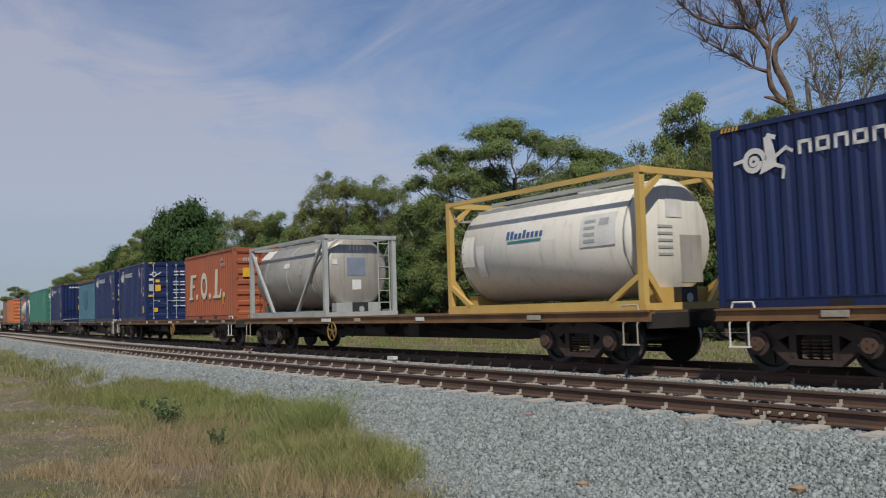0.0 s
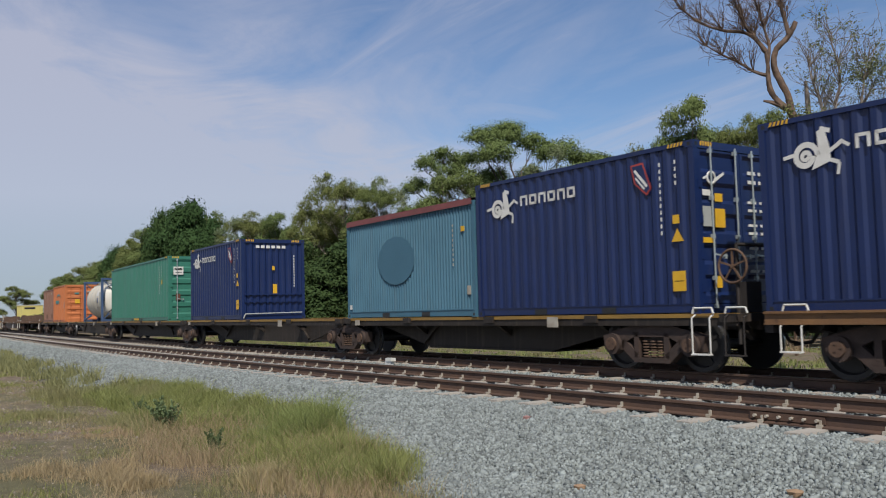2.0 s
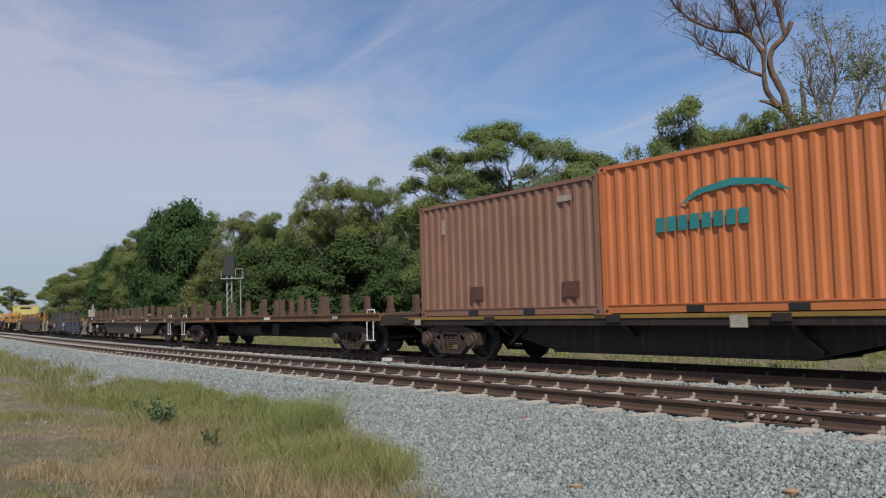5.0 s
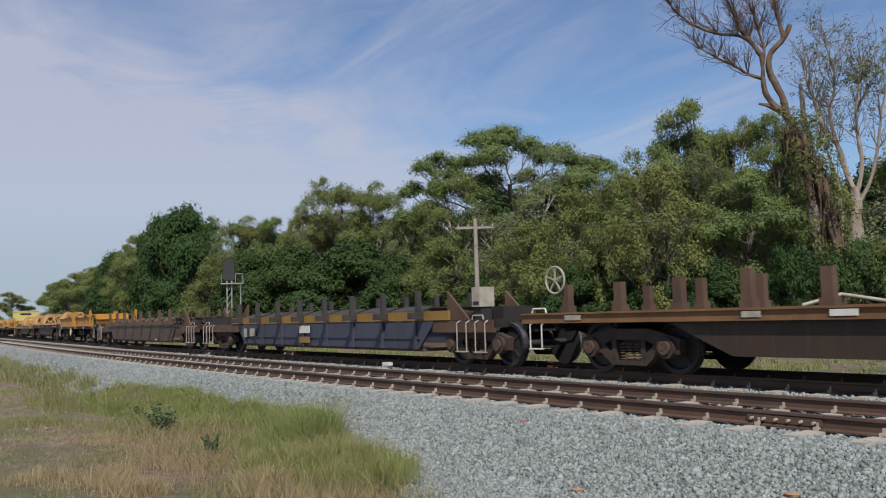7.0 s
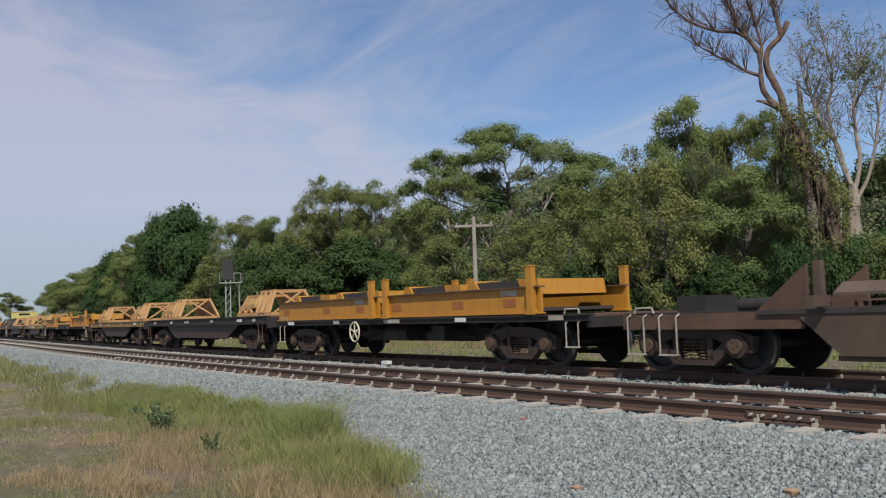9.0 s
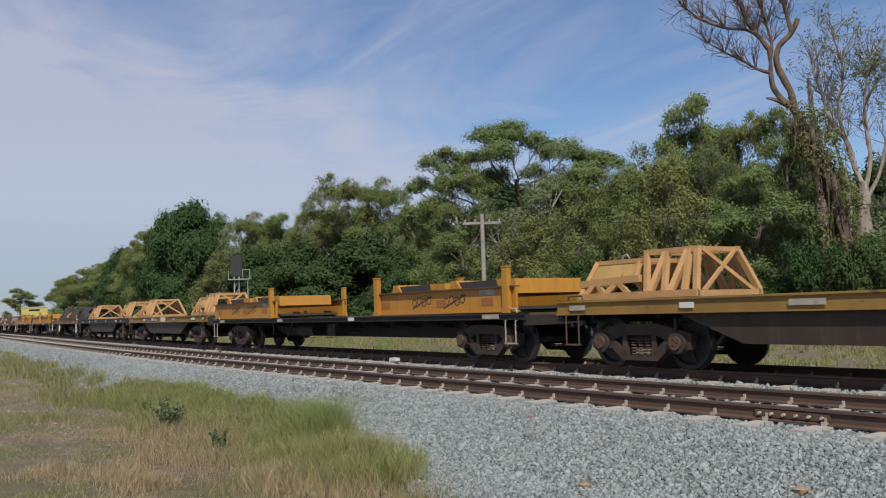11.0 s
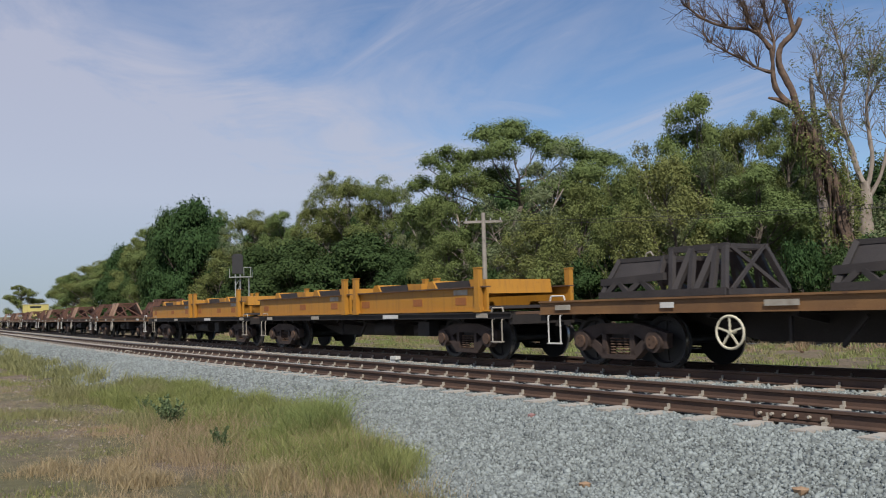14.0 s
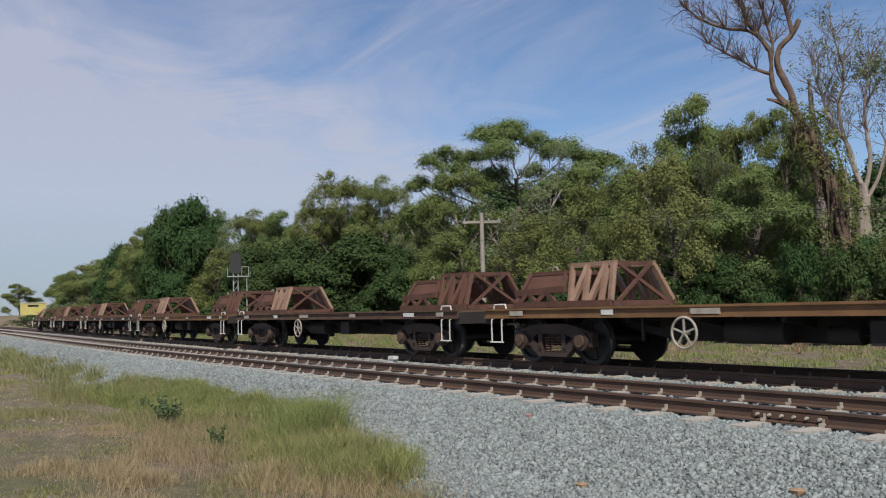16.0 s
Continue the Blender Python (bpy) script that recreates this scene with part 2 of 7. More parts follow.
LEAF_C = leaf("deep_green_leaf", (0.052, 0.088, 0.031), (0.026, 0.046, 0.018), 0.16)
LEAF_D = leaf("grey_green_leaf", (0.18, 0.208, 0.108), (0.090, 0.108, 0.058), 0.18)
GRASS_G = leaf("green_grass_blade", (0.285, 0.31, 0.115), (0.165, 0.18, 0.066), 0.40)
GRASS_D = leaf("dry_grass_blade", (0.40, 0.32, 0.19), (0.26, 0.20, 0.12), 0.4)
GRASS_S = leaf("straw_grass_blade", (0.44, 0.345, 0.205), (0.30, 0.22, 0.125), 0.4)
GRASS_O = leaf("olive_grass_blade", (0.31, 0.285, 0.14), (0.155, 0.145, 0.068), 0.4)
WEEDLEAF = leaf("weed_leaf", (0.17, 0.215, 0.105), (0.10, 0.14, 0.065), 0.35)


# ---- mesh helpers ----
class Shape:
    """Gathers boxes, beams, tubes and sheets into one mesh with several materials."""

    def __init__(self, *mats):
        self.v, self.f, self.m, self.s, self.mats = [], [], [], [], list(mats)

    def add(self, verts, faces, mat=0, smooth=False):
        n = len(self.v)
        self.v += [tuple(p) for p in verts]
        self.f += [tuple(i + n for i in f) for f in faces]
        self.m += [mat] * len(faces)
        self.s += [smooth] * len(faces)
        return self

    def box(self, a, b, mat=0):
        (x0, y0, z0), (x1, y1, z1) = a, b
        vs = [(x, y, z) for x in (x0, x1) for y in (y0, y1) for z in (z0, z1)]
        return self.add(vs, [(0, 1, 3, 2), (4, 6, 7, 5), (0, 4, 5, 1), (2, 3, 7, 6), (0, 2, 6, 4), (1, 5, 7, 3)], mat)

    def beam(self, p, q, w, h, mat=0, side=(0, 1, 0)):
        """A bar from p to q, w across along side, h the other way."""
        p, q = Vector(p), Vector(q)
        d = (q - p).normalized()
        u = Vector(side)
        u = (u - d * u.dot(d))
        if u.length < 1e-4:
            u = d.orthogonal()
        u.normalize()
        n = d.cross(u)
        vs = [e + u * (a * w / 2) + n * (b * h / 2) for e in (p, q) for a, b in ((-1, -1), (1, -1), (1, 1), (-1, 1))]
        return self.add(vs, [(3, 2, 1, 0), (4, 5, 6, 7), (0, 1, 5, 4), (1, 2, 6, 5), (2, 3, 7, 6), (3, 0, 4, 7)], mat)

    def tube(self, p, q, r, n=10, mat=0, r2=None, cap=True):
        p, q = Vector(p), Vector(q)
        d = (q - p).normalized()
        u = d.orthogonal().normalized()
        w = d.cross(u)
        r2 = r if r2 is None else r2
        ring = [(math.cos(2 * math.pi * i / n), math.sin(2 * math.pi * i / n)) for i in range(n)]
        vs = [p + (u * c + w * s) * r for c, s in ring] + [q + (u * c + w * s) * r2 for c, s in ring]
        self.add(vs, [(i, (i + 1) % n, n + (i + 1) % n, n + i) for i in range(n)], mat, True)
        if cap:
            self.add(vs, [tuple(range(n - 1, -1, -1)), tuple(range(n, 2 * n))], mat)
        return self

    def path(self, pts, r, n=8, mat=0):
        for a, b in zip(pts, pts[1:]):
            self.tube(a, b, r, n, mat)
        return self

    def ring(self, c, axis, big, r, n=24, k=6, mat=0, flat=1.0):
        """A torus round c."""
        axis = Vector(axis).normalized()
        u = axis.orthogonal().normalized()
        w = axis.cross(u)
        vs, fs = [], []
        for i in range(n):
            a = 2 * math.pi * i / n
            d = u * math.cos(a) + w * math.sin(a)
            for j in range(k):
                b = 2 * math.pi * j / k
                vs.append(Vector(c) + d * (big + r * math.cos(b)) + axis * (r * flat * math.sin(b)))
        for i in range(n):
            for j in range(k):
                fs.append((i * k + j, ((i + 1) % n) * k + j, ((i + 1) % n) * k + (j + 1) % k, i * k + (j + 1) % k))
        return self.add(vs, fs, mat, True)

    def plate(self, poly, y0, y1, mat=0):
        """An outline in x and z, thick from y0 to y1."""
        n = len(poly)
        vs = [(x, y0, z) for x, z in poly] + [(x, y1, z) for x, z in poly]
        fs = [tuple(range(n)), tuple(range(2 * n - 1, n - 1, -1))] + [(i, n + i, n + (i + 1) % n, (i + 1) % n) for i in range(n)]
        return self.add(vs, fs, mat)

    def lathe(self, profile, axis_z, n=28, mat=0):
        """Turns (x, r) pairs round the line y = 0, z = axis_z."""
        vs, fs = [], []
        for x, r in profile:
            vs += [(x, r * math.cos(2 * math.pi * i / n), axis_z + r * math.sin(2 * math.pi * i / n)) for i in range(n)]
        for k in range(len(profile) - 1):
            fs += [(k * n + i, k * n + (i + 1) % n, (k + 1) * n + (i + 1) % n, (k + 1) * n + i) for i in range(n)]
        return self.add(vs, fs, mat, True)

    def mesh(self, name):
        me = bpy.data.meshes.new(name)
        me.from_pydata(self.v, [], self.f)
        for m in self.mats:
            me.materials.append(m)
        me.polygons.foreach_set("material_index", self.m)
        me.polygons.foreach_set("use_smooth", self.s)
        bm = bmesh.new()
        bm.from_mesh(me)
        bmesh.ops.recalc_face_normals(bm, faces=bm.faces)
        bm.to_mesh(me)
        bm.free()
        return me


def part(name, shape, parent, label=""):
    ob = new(name, shape.mesh(name))
    ob.parent = parent
    return tagged(ob, label)


def thing(name, label, category, group="", kind=""):
    return tagged(new(name), label, category, group, kind)


def slab(verts, faces, mats, name):
    me = bpy.data.meshes.new(name)
    me.from_pydata(verts, [], faces)
    for m in mats:
        me.materials.append(m)
    return me


# ---- ground, ballast, rails ----
def sweep(name, profile, s0, s1, step, mats, mat_of=None, smooth=False):
    """Carries an outline of (offset, height) along the line of the track."""
    ss = np.arange(s0, s1 + 0.01, step)
    vs, fs = [], []
    for s in ss:
        vs += [(*along(s, o)[:2], z) for o, z in profile]
    n = len(profile)
    for i in range(len(ss) - 1):
        fs += [(i * n + j, i * n + j + 1, (i + 1) * n + j + 1, (i + 1) * n + j) for j in range(n - 1)]
    me = slab(vs, fs, mats, name)
    if mat_of:
        me.polygons.foreach_set("material_index", [mat_of(k % (n - 1)) for k in range(len(fs))])
    if smooth:
        me.polygons.foreach_set("use_smooth", [True] * len(fs))
    bm = bmesh.new()
    bm.from_mesh(me)
    bmesh.ops.recalc_face_normals(bm, faces=bm.faces)
    bm.to_mesh(me)
    bm.free()
    return me


def soil_material():
    m = bpy.data.materials.new("dry_soil_and_turf")
    m.use_nodes = True
    t = m.node_tree
    b = t.nodes["Principled BSDF"]
    g = t.nodes.new("ShaderNodeNewGeometry")
    n1 = node(t, "ShaderNodeTexNoise", Scale=0.35, Detail=5.0, Roughness=0.6)
    n2 = node(t, "ShaderNodeTexNoise", Scale=4.2, Detail=7.0, Roughness=0.7)
    n3 = node(t, "ShaderNodeTexNoise", Scale=30.0, Detail=5.0, Roughness=0.7)
    for n in (n1, n2, n3):
        link(t, g.outputs["Position"], n.inputs["Vector"])
    dirt = ramp(t, n2.outputs[0], [(0.3, (0.095, 0.068, 0.046)), (0.52, (0.225, 0.165, 0.115)), (0.75, (0.37, 0.285, 0.205))])
    turf = ramp(t, n2.outputs[0], [(0.3, (0.08, 0.08, 0.035)), (0.55, (0.16, 0.145, 0.065)), (0.75, (0.28, 0.22, 0.11))])
    f = ramp(t, n1.outputs[0], [(0.46, (0, 0, 0)), (0.62, (1, 1, 1))])
    c = mix(t, f, dirt, turf)
    c = mix(t, math_node(t, "MULTIPLY", n3.outputs[0], 0.5), c, (0.07, 0.055, 0.035))
    link(t, c, b.inputs["Base Color"])
    b.inputs["Roughness"].default_value = 0.95
    bp = node(t, "ShaderNodeBump", Strength=0.8, Distance=0.05)
    link(t, n3.outputs[0], bp.inputs["Height"])
    link(t, bp.outputs[0], b.inputs["Normal"])
    return m


SOIL = soil_material()
GROUND = -0.70


def ground_height(x, y):
    d = math.hypot(x + 8, y - 3)
    if d > 60:
        return GROUND
    k = max(0.0, 1 - d / 60)
    return GROUND + k * (0.10 * noise.noise((x * 0.35, y * 0.35, 0)) + 0.05 * noise.noise((x * 1.3, y * 1.3, 3)))


def build_ground():
    xs = sorted(set([-2500, -1200, -600, -300, -150, -100, -80, 60, 80, 120, 300, 1200, 2500] + [i * 0.8 for i in range(-75, 60)]))
    ys = sorted(set([-2500, -1200, -500, -200, -80, -40, 60, 90, 150, 400, 1200, 2500] + [i * 0.8 for i in range(-30, 60)]))
    vs = [(x, y, ground_height(x, y)) for x in xs for y in ys]
    n = len(ys)
    fs = [(i * n + j, (i + 1) * n + j, (i + 1) * n + j + 1, i * n + j + 1) for i in range(len(xs) - 1) for j in range(n - 1)]
    me = slab(vs, fs, [SOIL], "ground")
    me.polygons.foreach_set("use_smooth", [True] * len(fs))
    tagged(new("ground", me), "dry brown soil and patchy green and straw grass", "ground", kind="structure")


build_ground()
bed = new("ballast_bed", sweep("ballast_bed", [(-8.6, -0.86), (-7.9, -0.685), (-7.0, -0.60), (-5.5, -0.235), (-5.1, -0.20), (1.6, -0.20), (2.1, -0.3), (3.4, -0.85)], -420, 380, 2.0, [BALLAST]))
tagged(bed, "bed of bluish grey crushed stone ballast under two tracks", "ballast", kind="structure")

RAILSHAPE = [(-0.075, -0.165), (-0.075, -0.15), (-0.012, -0.135), (-0.010, -0.045), (-0.037, -0.032), (-0.036, -0.004), (-0.028, 0.0),
             (0.028, 0.0), (0.036, -0.004), (0.037, -0.032), (0.010, -0.045), (0.012, -0.135), (0.075, -0.15), (0.075, -0.165)]
PITCH, FIRST = 0.694, -19.076
near_track = thing("railway_track", "near railway track of rusty rails on pale concrete sleepers", "railway track", "railway tracks", "structure")
far_track = thing("railway_track", "railway track with worn rails under the passing goods train", "railway track", "railway tracks", "structure")


def sleeper_mesh():
    s = Shape(CONCRETE)
    prof = [(-0.13, -0.36), (-0.105, -0.162), (0.105, -0.162), (0.13, -0.36)]
    vs = [(x, y, z - (0.02 if abs(y) < 0.4 else 0)) for y in (-1.27, -0.45, 0.45, 1.27) for x, z in prof]
    fs = [(0, 1, 2, 3), (15, 14, 13, 12)] + [(k * 4 + j, (k + 1) * 4 + j, (k + 1) * 4 + j + 1, k * 4 + j + 1) for k in range(3) for j in range(3)]
    return s.add(vs, fs).mesh("sleeper")


def joined(name, base, poses, mats):
    """Many copies of one small mesh in a single mesh."""
    v0 = np.array([tuple(v.co) for v in base.vertices])
    f0 = [tuple(p.vertices) for p in base.polygons]
    vs, fs = [], []
    for m in poses:
        k = len(vs)
        a = np.array(m)
        vs += (v0 @ a[:3, :3].T + a[:3, 3]).tolist()
        fs += [tuple(i + k for i in f) for f in f0]
    return slab(vs, fs, mats, name)


CLOD = surface("soil_clod", (0.34, 0.29, 0.23), (0.17, 0.14, 0.11), 0.95, 8.0, island=0.4)


def build_clods():
    """Small clods and stray stones on the bare soil."""
    rng = np.random.default_rng(77)
    base = np.array([(1, 0, 0), (-1, 0, 0), (0, 1, 0), (0, -1, 0), (0, 0, 0.7), (0, 0, -0.7)], float)
    vs, fs = [], []
    for k in range(9000):
        s, o = rng.uniform(-30, -6), rng.uniform(-13, -7.6)
        x, y, _ = along(s, o)
        a = rng.uniform(0, 3)
        r = 0.009 * rng.lognormal(0, 0.45) * (1.5 if s < -14 else 1)
        v = base * rng.uniform(0.6, 1.3, (6, 1)) * r
        z = ground_height(x, y) + r * 0.3
        n = len(vs)
        vs += [(x + p * math.cos(a) - q * math.sin(a), y + p * math.sin(a) + q * math.cos(a), z + h) for p, q, h in v]
        fs += [(n, n + 2, n + 4), (n + 2, n + 1, n + 4), (n + 1, n + 3, n + 4), (n + 3, n, n + 4)]
    tagged(new("soil_clods", slab(vs, fs, [CLOD], "soil_clods")), "small brown clods and stones on bare soil", "clods", kind="stuff")


build_clods()


def build_tracks():
    sl = sleeper_mesh()
    clip = Shape(LABEL).box((-0.03, -0.085, -0.165), (0.03, -0.04, -0.125)).box((-0.012, -0.05, -0.15), (0.012, -0.016, -0.08)).mesh("rail_clip")
    for track, mid in ((near_track, -3.7275), (far_track, 0.0)):
        for o in (mid - 0.7525, mid + 0.7525):
            ob = new("rail", sweep("rail", [(o + a, z) for a, z in RAILSHAPE], -420, 380, 1.0, [RAILSIDE, RAILTOP], lambda k: 1 if k == 6 else 0))
            ob.parent = track
        near, far, clips = [], [], []
        for k in range(-330, 130):
            s = FIRST + PITCH * k
            x, y, a = along(s, mid)
            m = pose(x, y, random.uniform(-0.008, 0.004), 0, 0, math.degrees(a) + random.uniform(-0.6, 0.6))
            (near if -78 < s < 14 else far).append(m)
            if -90 < s < 12:
                for o in (mid - 0.7525, mid + 0.7525):
                    for turn in (0, 180):
                        cx, cy, ca = along(s, o)
                        clips.append(pose(cx, cy, 0, 0, 0, math.degrees(ca) + turn))
        for m in near:
            ob = new("sleeper", sl)
            ob.matrix_world = m
            ob.parent = track
        ob = new("far_sleepers", joined("far_sleepers", sl, far, [CONCRETE]))
        ob.parent = track
        tagged(ob, kind="stuff")
        ob = new("rail_clips", joined("rail_clips", clip, clips, [LABEL]))
        ob.parent = track
        tagged(ob, kind="stuff")
    # joint plates on the nearest rail
    for s in (-5.6, -33.0, -60.0):
        x, y, a = along(s, -4.48)
        p = Shape(RAILSIDE, LABEL).box((-0.45, -0.036, -0.125), (0.45, -0.014, -0.05))
        for i in range(6):
            p.tube((-0.375 + i * 0.15, -0.075, -0.088), (-0.375 + i * 0.15, -0.03, -0.088), 0.018, 6, 1)
        ob = part("joint_plate", p, near_track, "rusty bolted joint plate on the rail")
        ob.matrix_world = pose(x, y, 0, 0, 0, math.degrees(a))


build_tracks()


def build_stones():
    """Loose ballast stones, thickest where the shoulder comes nearest."""
    rng = np.random.default_rng(5)
    oct_v = np.array([(1, 0, 0), (-0.9, 0.25, 0), (0.1, 1, 0.1), (0, -0.95, -0.1), (0.1, 0.1, 0.85), (-0.1, 0, -0.8)])
    oct_f = np.array([(0, 2, 4), (2, 1, 4), (1, 3, 4), (3, 0, 4), (2, 0, 5), (1, 2, 5), (3, 1, 5), (0, 3, 5)])

    def scatter(name, s0, s1, o0, o1, per, size, label):
        n = int((s1 - s0) * (o1 - o0) * per)
        s, o = rng.uniform(s0, s1, n), rng.uniform(o0, o1, n)
        keep = np.ones(n, bool)
        for c in (-4.48, -2.975, -0.7525, 0.7525):
            keep &= abs(o - c) > 0.11
        ph = ((s - FIRST) / PITCH + 0.5) % 1 - 0.5
        on = (abs(ph) * PITCH < 0.15) & (o > -5.0) & (o < 1.27)
        keep &= ~(on & (rng.random(n) < 0.72))
        s, o = s[keep], o[keep]
        n = len(s)
        x, y, _ = along(s, o)
        z = np.interp(o, [-8.6, -7.9, -7.0, -5.5, -5.1, 1.6, 2.1, 3.4], [-0.86, -0.685, -0.60, -0.235, -0.20, -0.20, -0.3, -0.85])
        r = size * rng.lognormal(0, 0.32, n)
        q = rng.normal(size=(n, 4))
        q /= np.linalg.norm(q, axis=1)[:, None]
        w, a, b, c = q.T
        R = np.stack([1 - 2 * (b * b + c * c), 2 * (a * b - c * w), 2 * (a * c + b * w), 2 * (a * b + c * w), 1 - 2 * (a * a + c * c), 2 * (b * c - a * w),
                      2 * (a * c - b * w), 2 * (b * c + a * w), 1 - 2 * (a * a + b * b)], 1).reshape(n, 3, 3)
        sh = oct_v[None] * rng.uniform(0.6, 1.25, (n, 6, 1)) * r[:, None, None]
        v = np.einsum("nij,nkj->nki", R, sh) + np.stack([x, y, z + r * 0.15], 1)[:, None]
        f = (oct_f[None] + 6 * np.arange(n)[:, None, None]).reshape(-1, 3)
        me = bpy.data.meshes.new(name)
        me.vertices.add(n * 6)
        me.vertices.foreach_set("co", v.ravel())
        me.loops.add(len(f) * 3)
        me.loops.foreach_set("vertex_index", f.ravel().astype(np.int32))
        me.polygons.add(len(f))
        me.polygons.foreach_set("loop_start", np.arange(0, len(f) * 3, 3, dtype=np.int32))
        me.update(calc_edges=True)
        me.materials.append(STONE)
        tagged(new(name, me), label, "ballast stones", kind="stuff")

    scatter("ballast_stones", -13, 1.5, -8.05, -4.6, 1500, 0.023, "loose bluish grey ballast stones on the track shoulder")
    scatter("ballast_stones", -32, -13, -7.6, -4.6, 600, 0.028, "loose bluish grey ballast stones on the track shoulder")
    scatter("ballast_stones", -80, -32, -7.2, -4.6, 110, 0.04, "loose bluish grey ballast stones on the track shoulder")
    scatter("ballast_stones", -26, 1.5, -4.6, 1.7, 420, 0.027, "loose grey ballast stones between the rails")


build_stones()

# ---- goods wagons ----
WHEEL = 0.47
wheelsets = {-1: [], 1: []}
moving = []  # thing, place in the train, height


def bogie_kit():
    kit = {}
    sf = Shape(BOGIEIRON, RUST)
    y0, y1 = -0.08, 0.08
    sf.plate([(-1.14, 0.36), (-0.68, 0.36), (-0.62, 0.50), (-0.40, 0.60), (0.40, 0.60), (0.62, 0.50), (0.68, 0.36), (1.14, 0.36), (1.17, 0.62), (0.82, 0.72), (0.45, 0.80), (-0.45, 0.80), (-0.82, 0.72), (-1.17, 0.62)], y0, y1)
    sf.beam((-0.70, 0, 0.50), (-0.36, 0, 0.22), 0.16, 0.17).beam((0.70, 0, 0.50), (0.36, 0, 0.22), 0.16, 0.17)
    sf.box((-0.42, -0.09, 0.15), (0.42, 0.09, 0.235)).box((-0.40, y0, 0.2), (-0.29, y1, 0.68)).box((0.29, y0, 0.2), (0.40, y1, 0.68))
    for x in (-0.89, 0.89):
        sf.tube((x, -0.15, 0.47), (x, 0.02, 0.47), 0.19, 14, 0).tube((x, -0.19, 0.47), (x, -0.13, 0.47), 0.12, 12, 1)
        for k in range(3):
            a = 2 * math.pi * k / 3
            sf.tube((x + 0.06 * math.cos(a), -0.19, 0.47 + 0.06 * math.sin(a)), (x + 0.06 * math.cos(a), -0.16, 0.47 + 0.06 * math.sin(a)), 0.02, 6, 0)
    kit["side_frame"] = sf.mesh("side_frame")
    sp = Shape(RUST)
    for x in (-0.17, 0, 0.17):
        for k in range(6):
            sp.ring((x, 0, 0.26 + k * 0.052), (0, 0, 1), 0.06, 0.016, 10, 5)
    kit["spring"] = sp.mesh("spring")
    ws = Shape(BLACK, TREAD)
    for y in (-0.74, 0.74):
        k = 1 if y > 0 else -1
        prof = [(y + k * 0.0, WHEEL - 0.002), (y + k * 0.06, WHEEL - 0.006)]
        n = 28
        for (ya, ra), (yb, rb), mt in (((y - k * 0.03, WHEEL + 0.028), (y, WHEEL + 0.028), 0), ((y, WHEEL), (y + k * 0.09, WHEEL - 0.006), 1), ((y - k * 0.03, 0.38), (y - k * 0.03, WHEEL + 0.028), 0),
                                    ((y, WHEEL + 0.028), (y, WHEEL), 0), ((y + k * 0.09, WHEEL - 0.006), (y + k * 0.09, 0.39), 0), ((y + k * 0.09, 0.39), (y + k * 0.03, 0.36), 0), ((y + k * 0.03, 0.36), (y + k * 0.05, 0.12), 0), ((y - k * 0.03, 0.38), (y - k * 0.02, 0.08), 0)):
            vs = [(ra * math.cos(2 * math.pi * i / n), ya, ra * math.sin(2 * math.pi * i / n)) for i in range(n)] + [(rb * math.cos(2 * math.pi * i / n), yb, rb * math.sin(2 * math.pi * i / n)) for i in range(n)]
            ws.add(vs, [(i, (i + 1) % n, n + (i + 1) % n, n + i) for i in range(n)], mt, True)
        for i in range(4):
            a = math.pi * i / 2
            ws.beam((0.14 * math.cos(a), y + k * 0.06, 0.14 * math.sin(a)), (0.34 * math.cos(a), y + k * 0.04, 0.34 * math.sin(a)), 0.03, 0.05)
    ws.tube((0, -1.02, 0), (0, 1.02, 0), 0.075, 12)
    kit["wheelset"] = ws.mesh("wheelset")
    bo = Shape(UNDER).box((-0.22, -1.02, 0.44), (0.22, 1.02, 0.68)).box((-0.16, -0.3, 0.68), (0.16, 0.3, 0.80))
    bo.box((-0.50, -0.85, 0.34), (-0.42, 0.85, 0.46)).box((0.42, -0.85, 0.34), (0.50, 0.85, 0.46))
    kit["bogie"] = bo.mesh("bogie")
    return kit


BOGIEIRON = surface("brown_cast_iron", (0.078, 0.048, 0.037), (0.028, 0.019, 0.015), 0.75, 3.0, 0.5, 0.3)
KIT = bogie_kit()


def bogie(parent, x):
    b = new("bogie", KIT["bogie"])
    b.parent, b.location = parent, (x, 0, 0)
    for side in (-1, 1):
        f = new("side_frame", KIT["side_frame"])
        f.parent, f.location = b, (0, side * 1.02, 0)
        if side > 0:
            f.rotation_euler = (0, 0, math.pi)
        s = new("spring", KIT["spring"])
        s.parent, s.location = b, (0, side * 1.02, 0)
    for side in (-1, 1):
        w = new("wheelset", KIT["wheelset"])
        w.parent, w.location = b, (side * 0.89, 0, WHEEL)
        wheelsets[side].append(w)
    return b


def handwheel(parent, x, z, y=-1.33, r=0.26, mat=None):
    h = Shape(mat or CREAM)
    h.ring((x, y, z), (0, 1, 0), r, 0.022, 22, 6).tube((x, y - 0.02, z), (x, y + 0.12, z), 0.035, 8)
    for i in range(5):
        a = math.pi * (0.5 + 0.4 * i)
        h.beam((x, y, z), (x + r * math.cos(a), y, z + r * math.sin(a)), 0.02, 0.03)
    part("handwheel", h, parent, "spoked pale hand brake wheel")


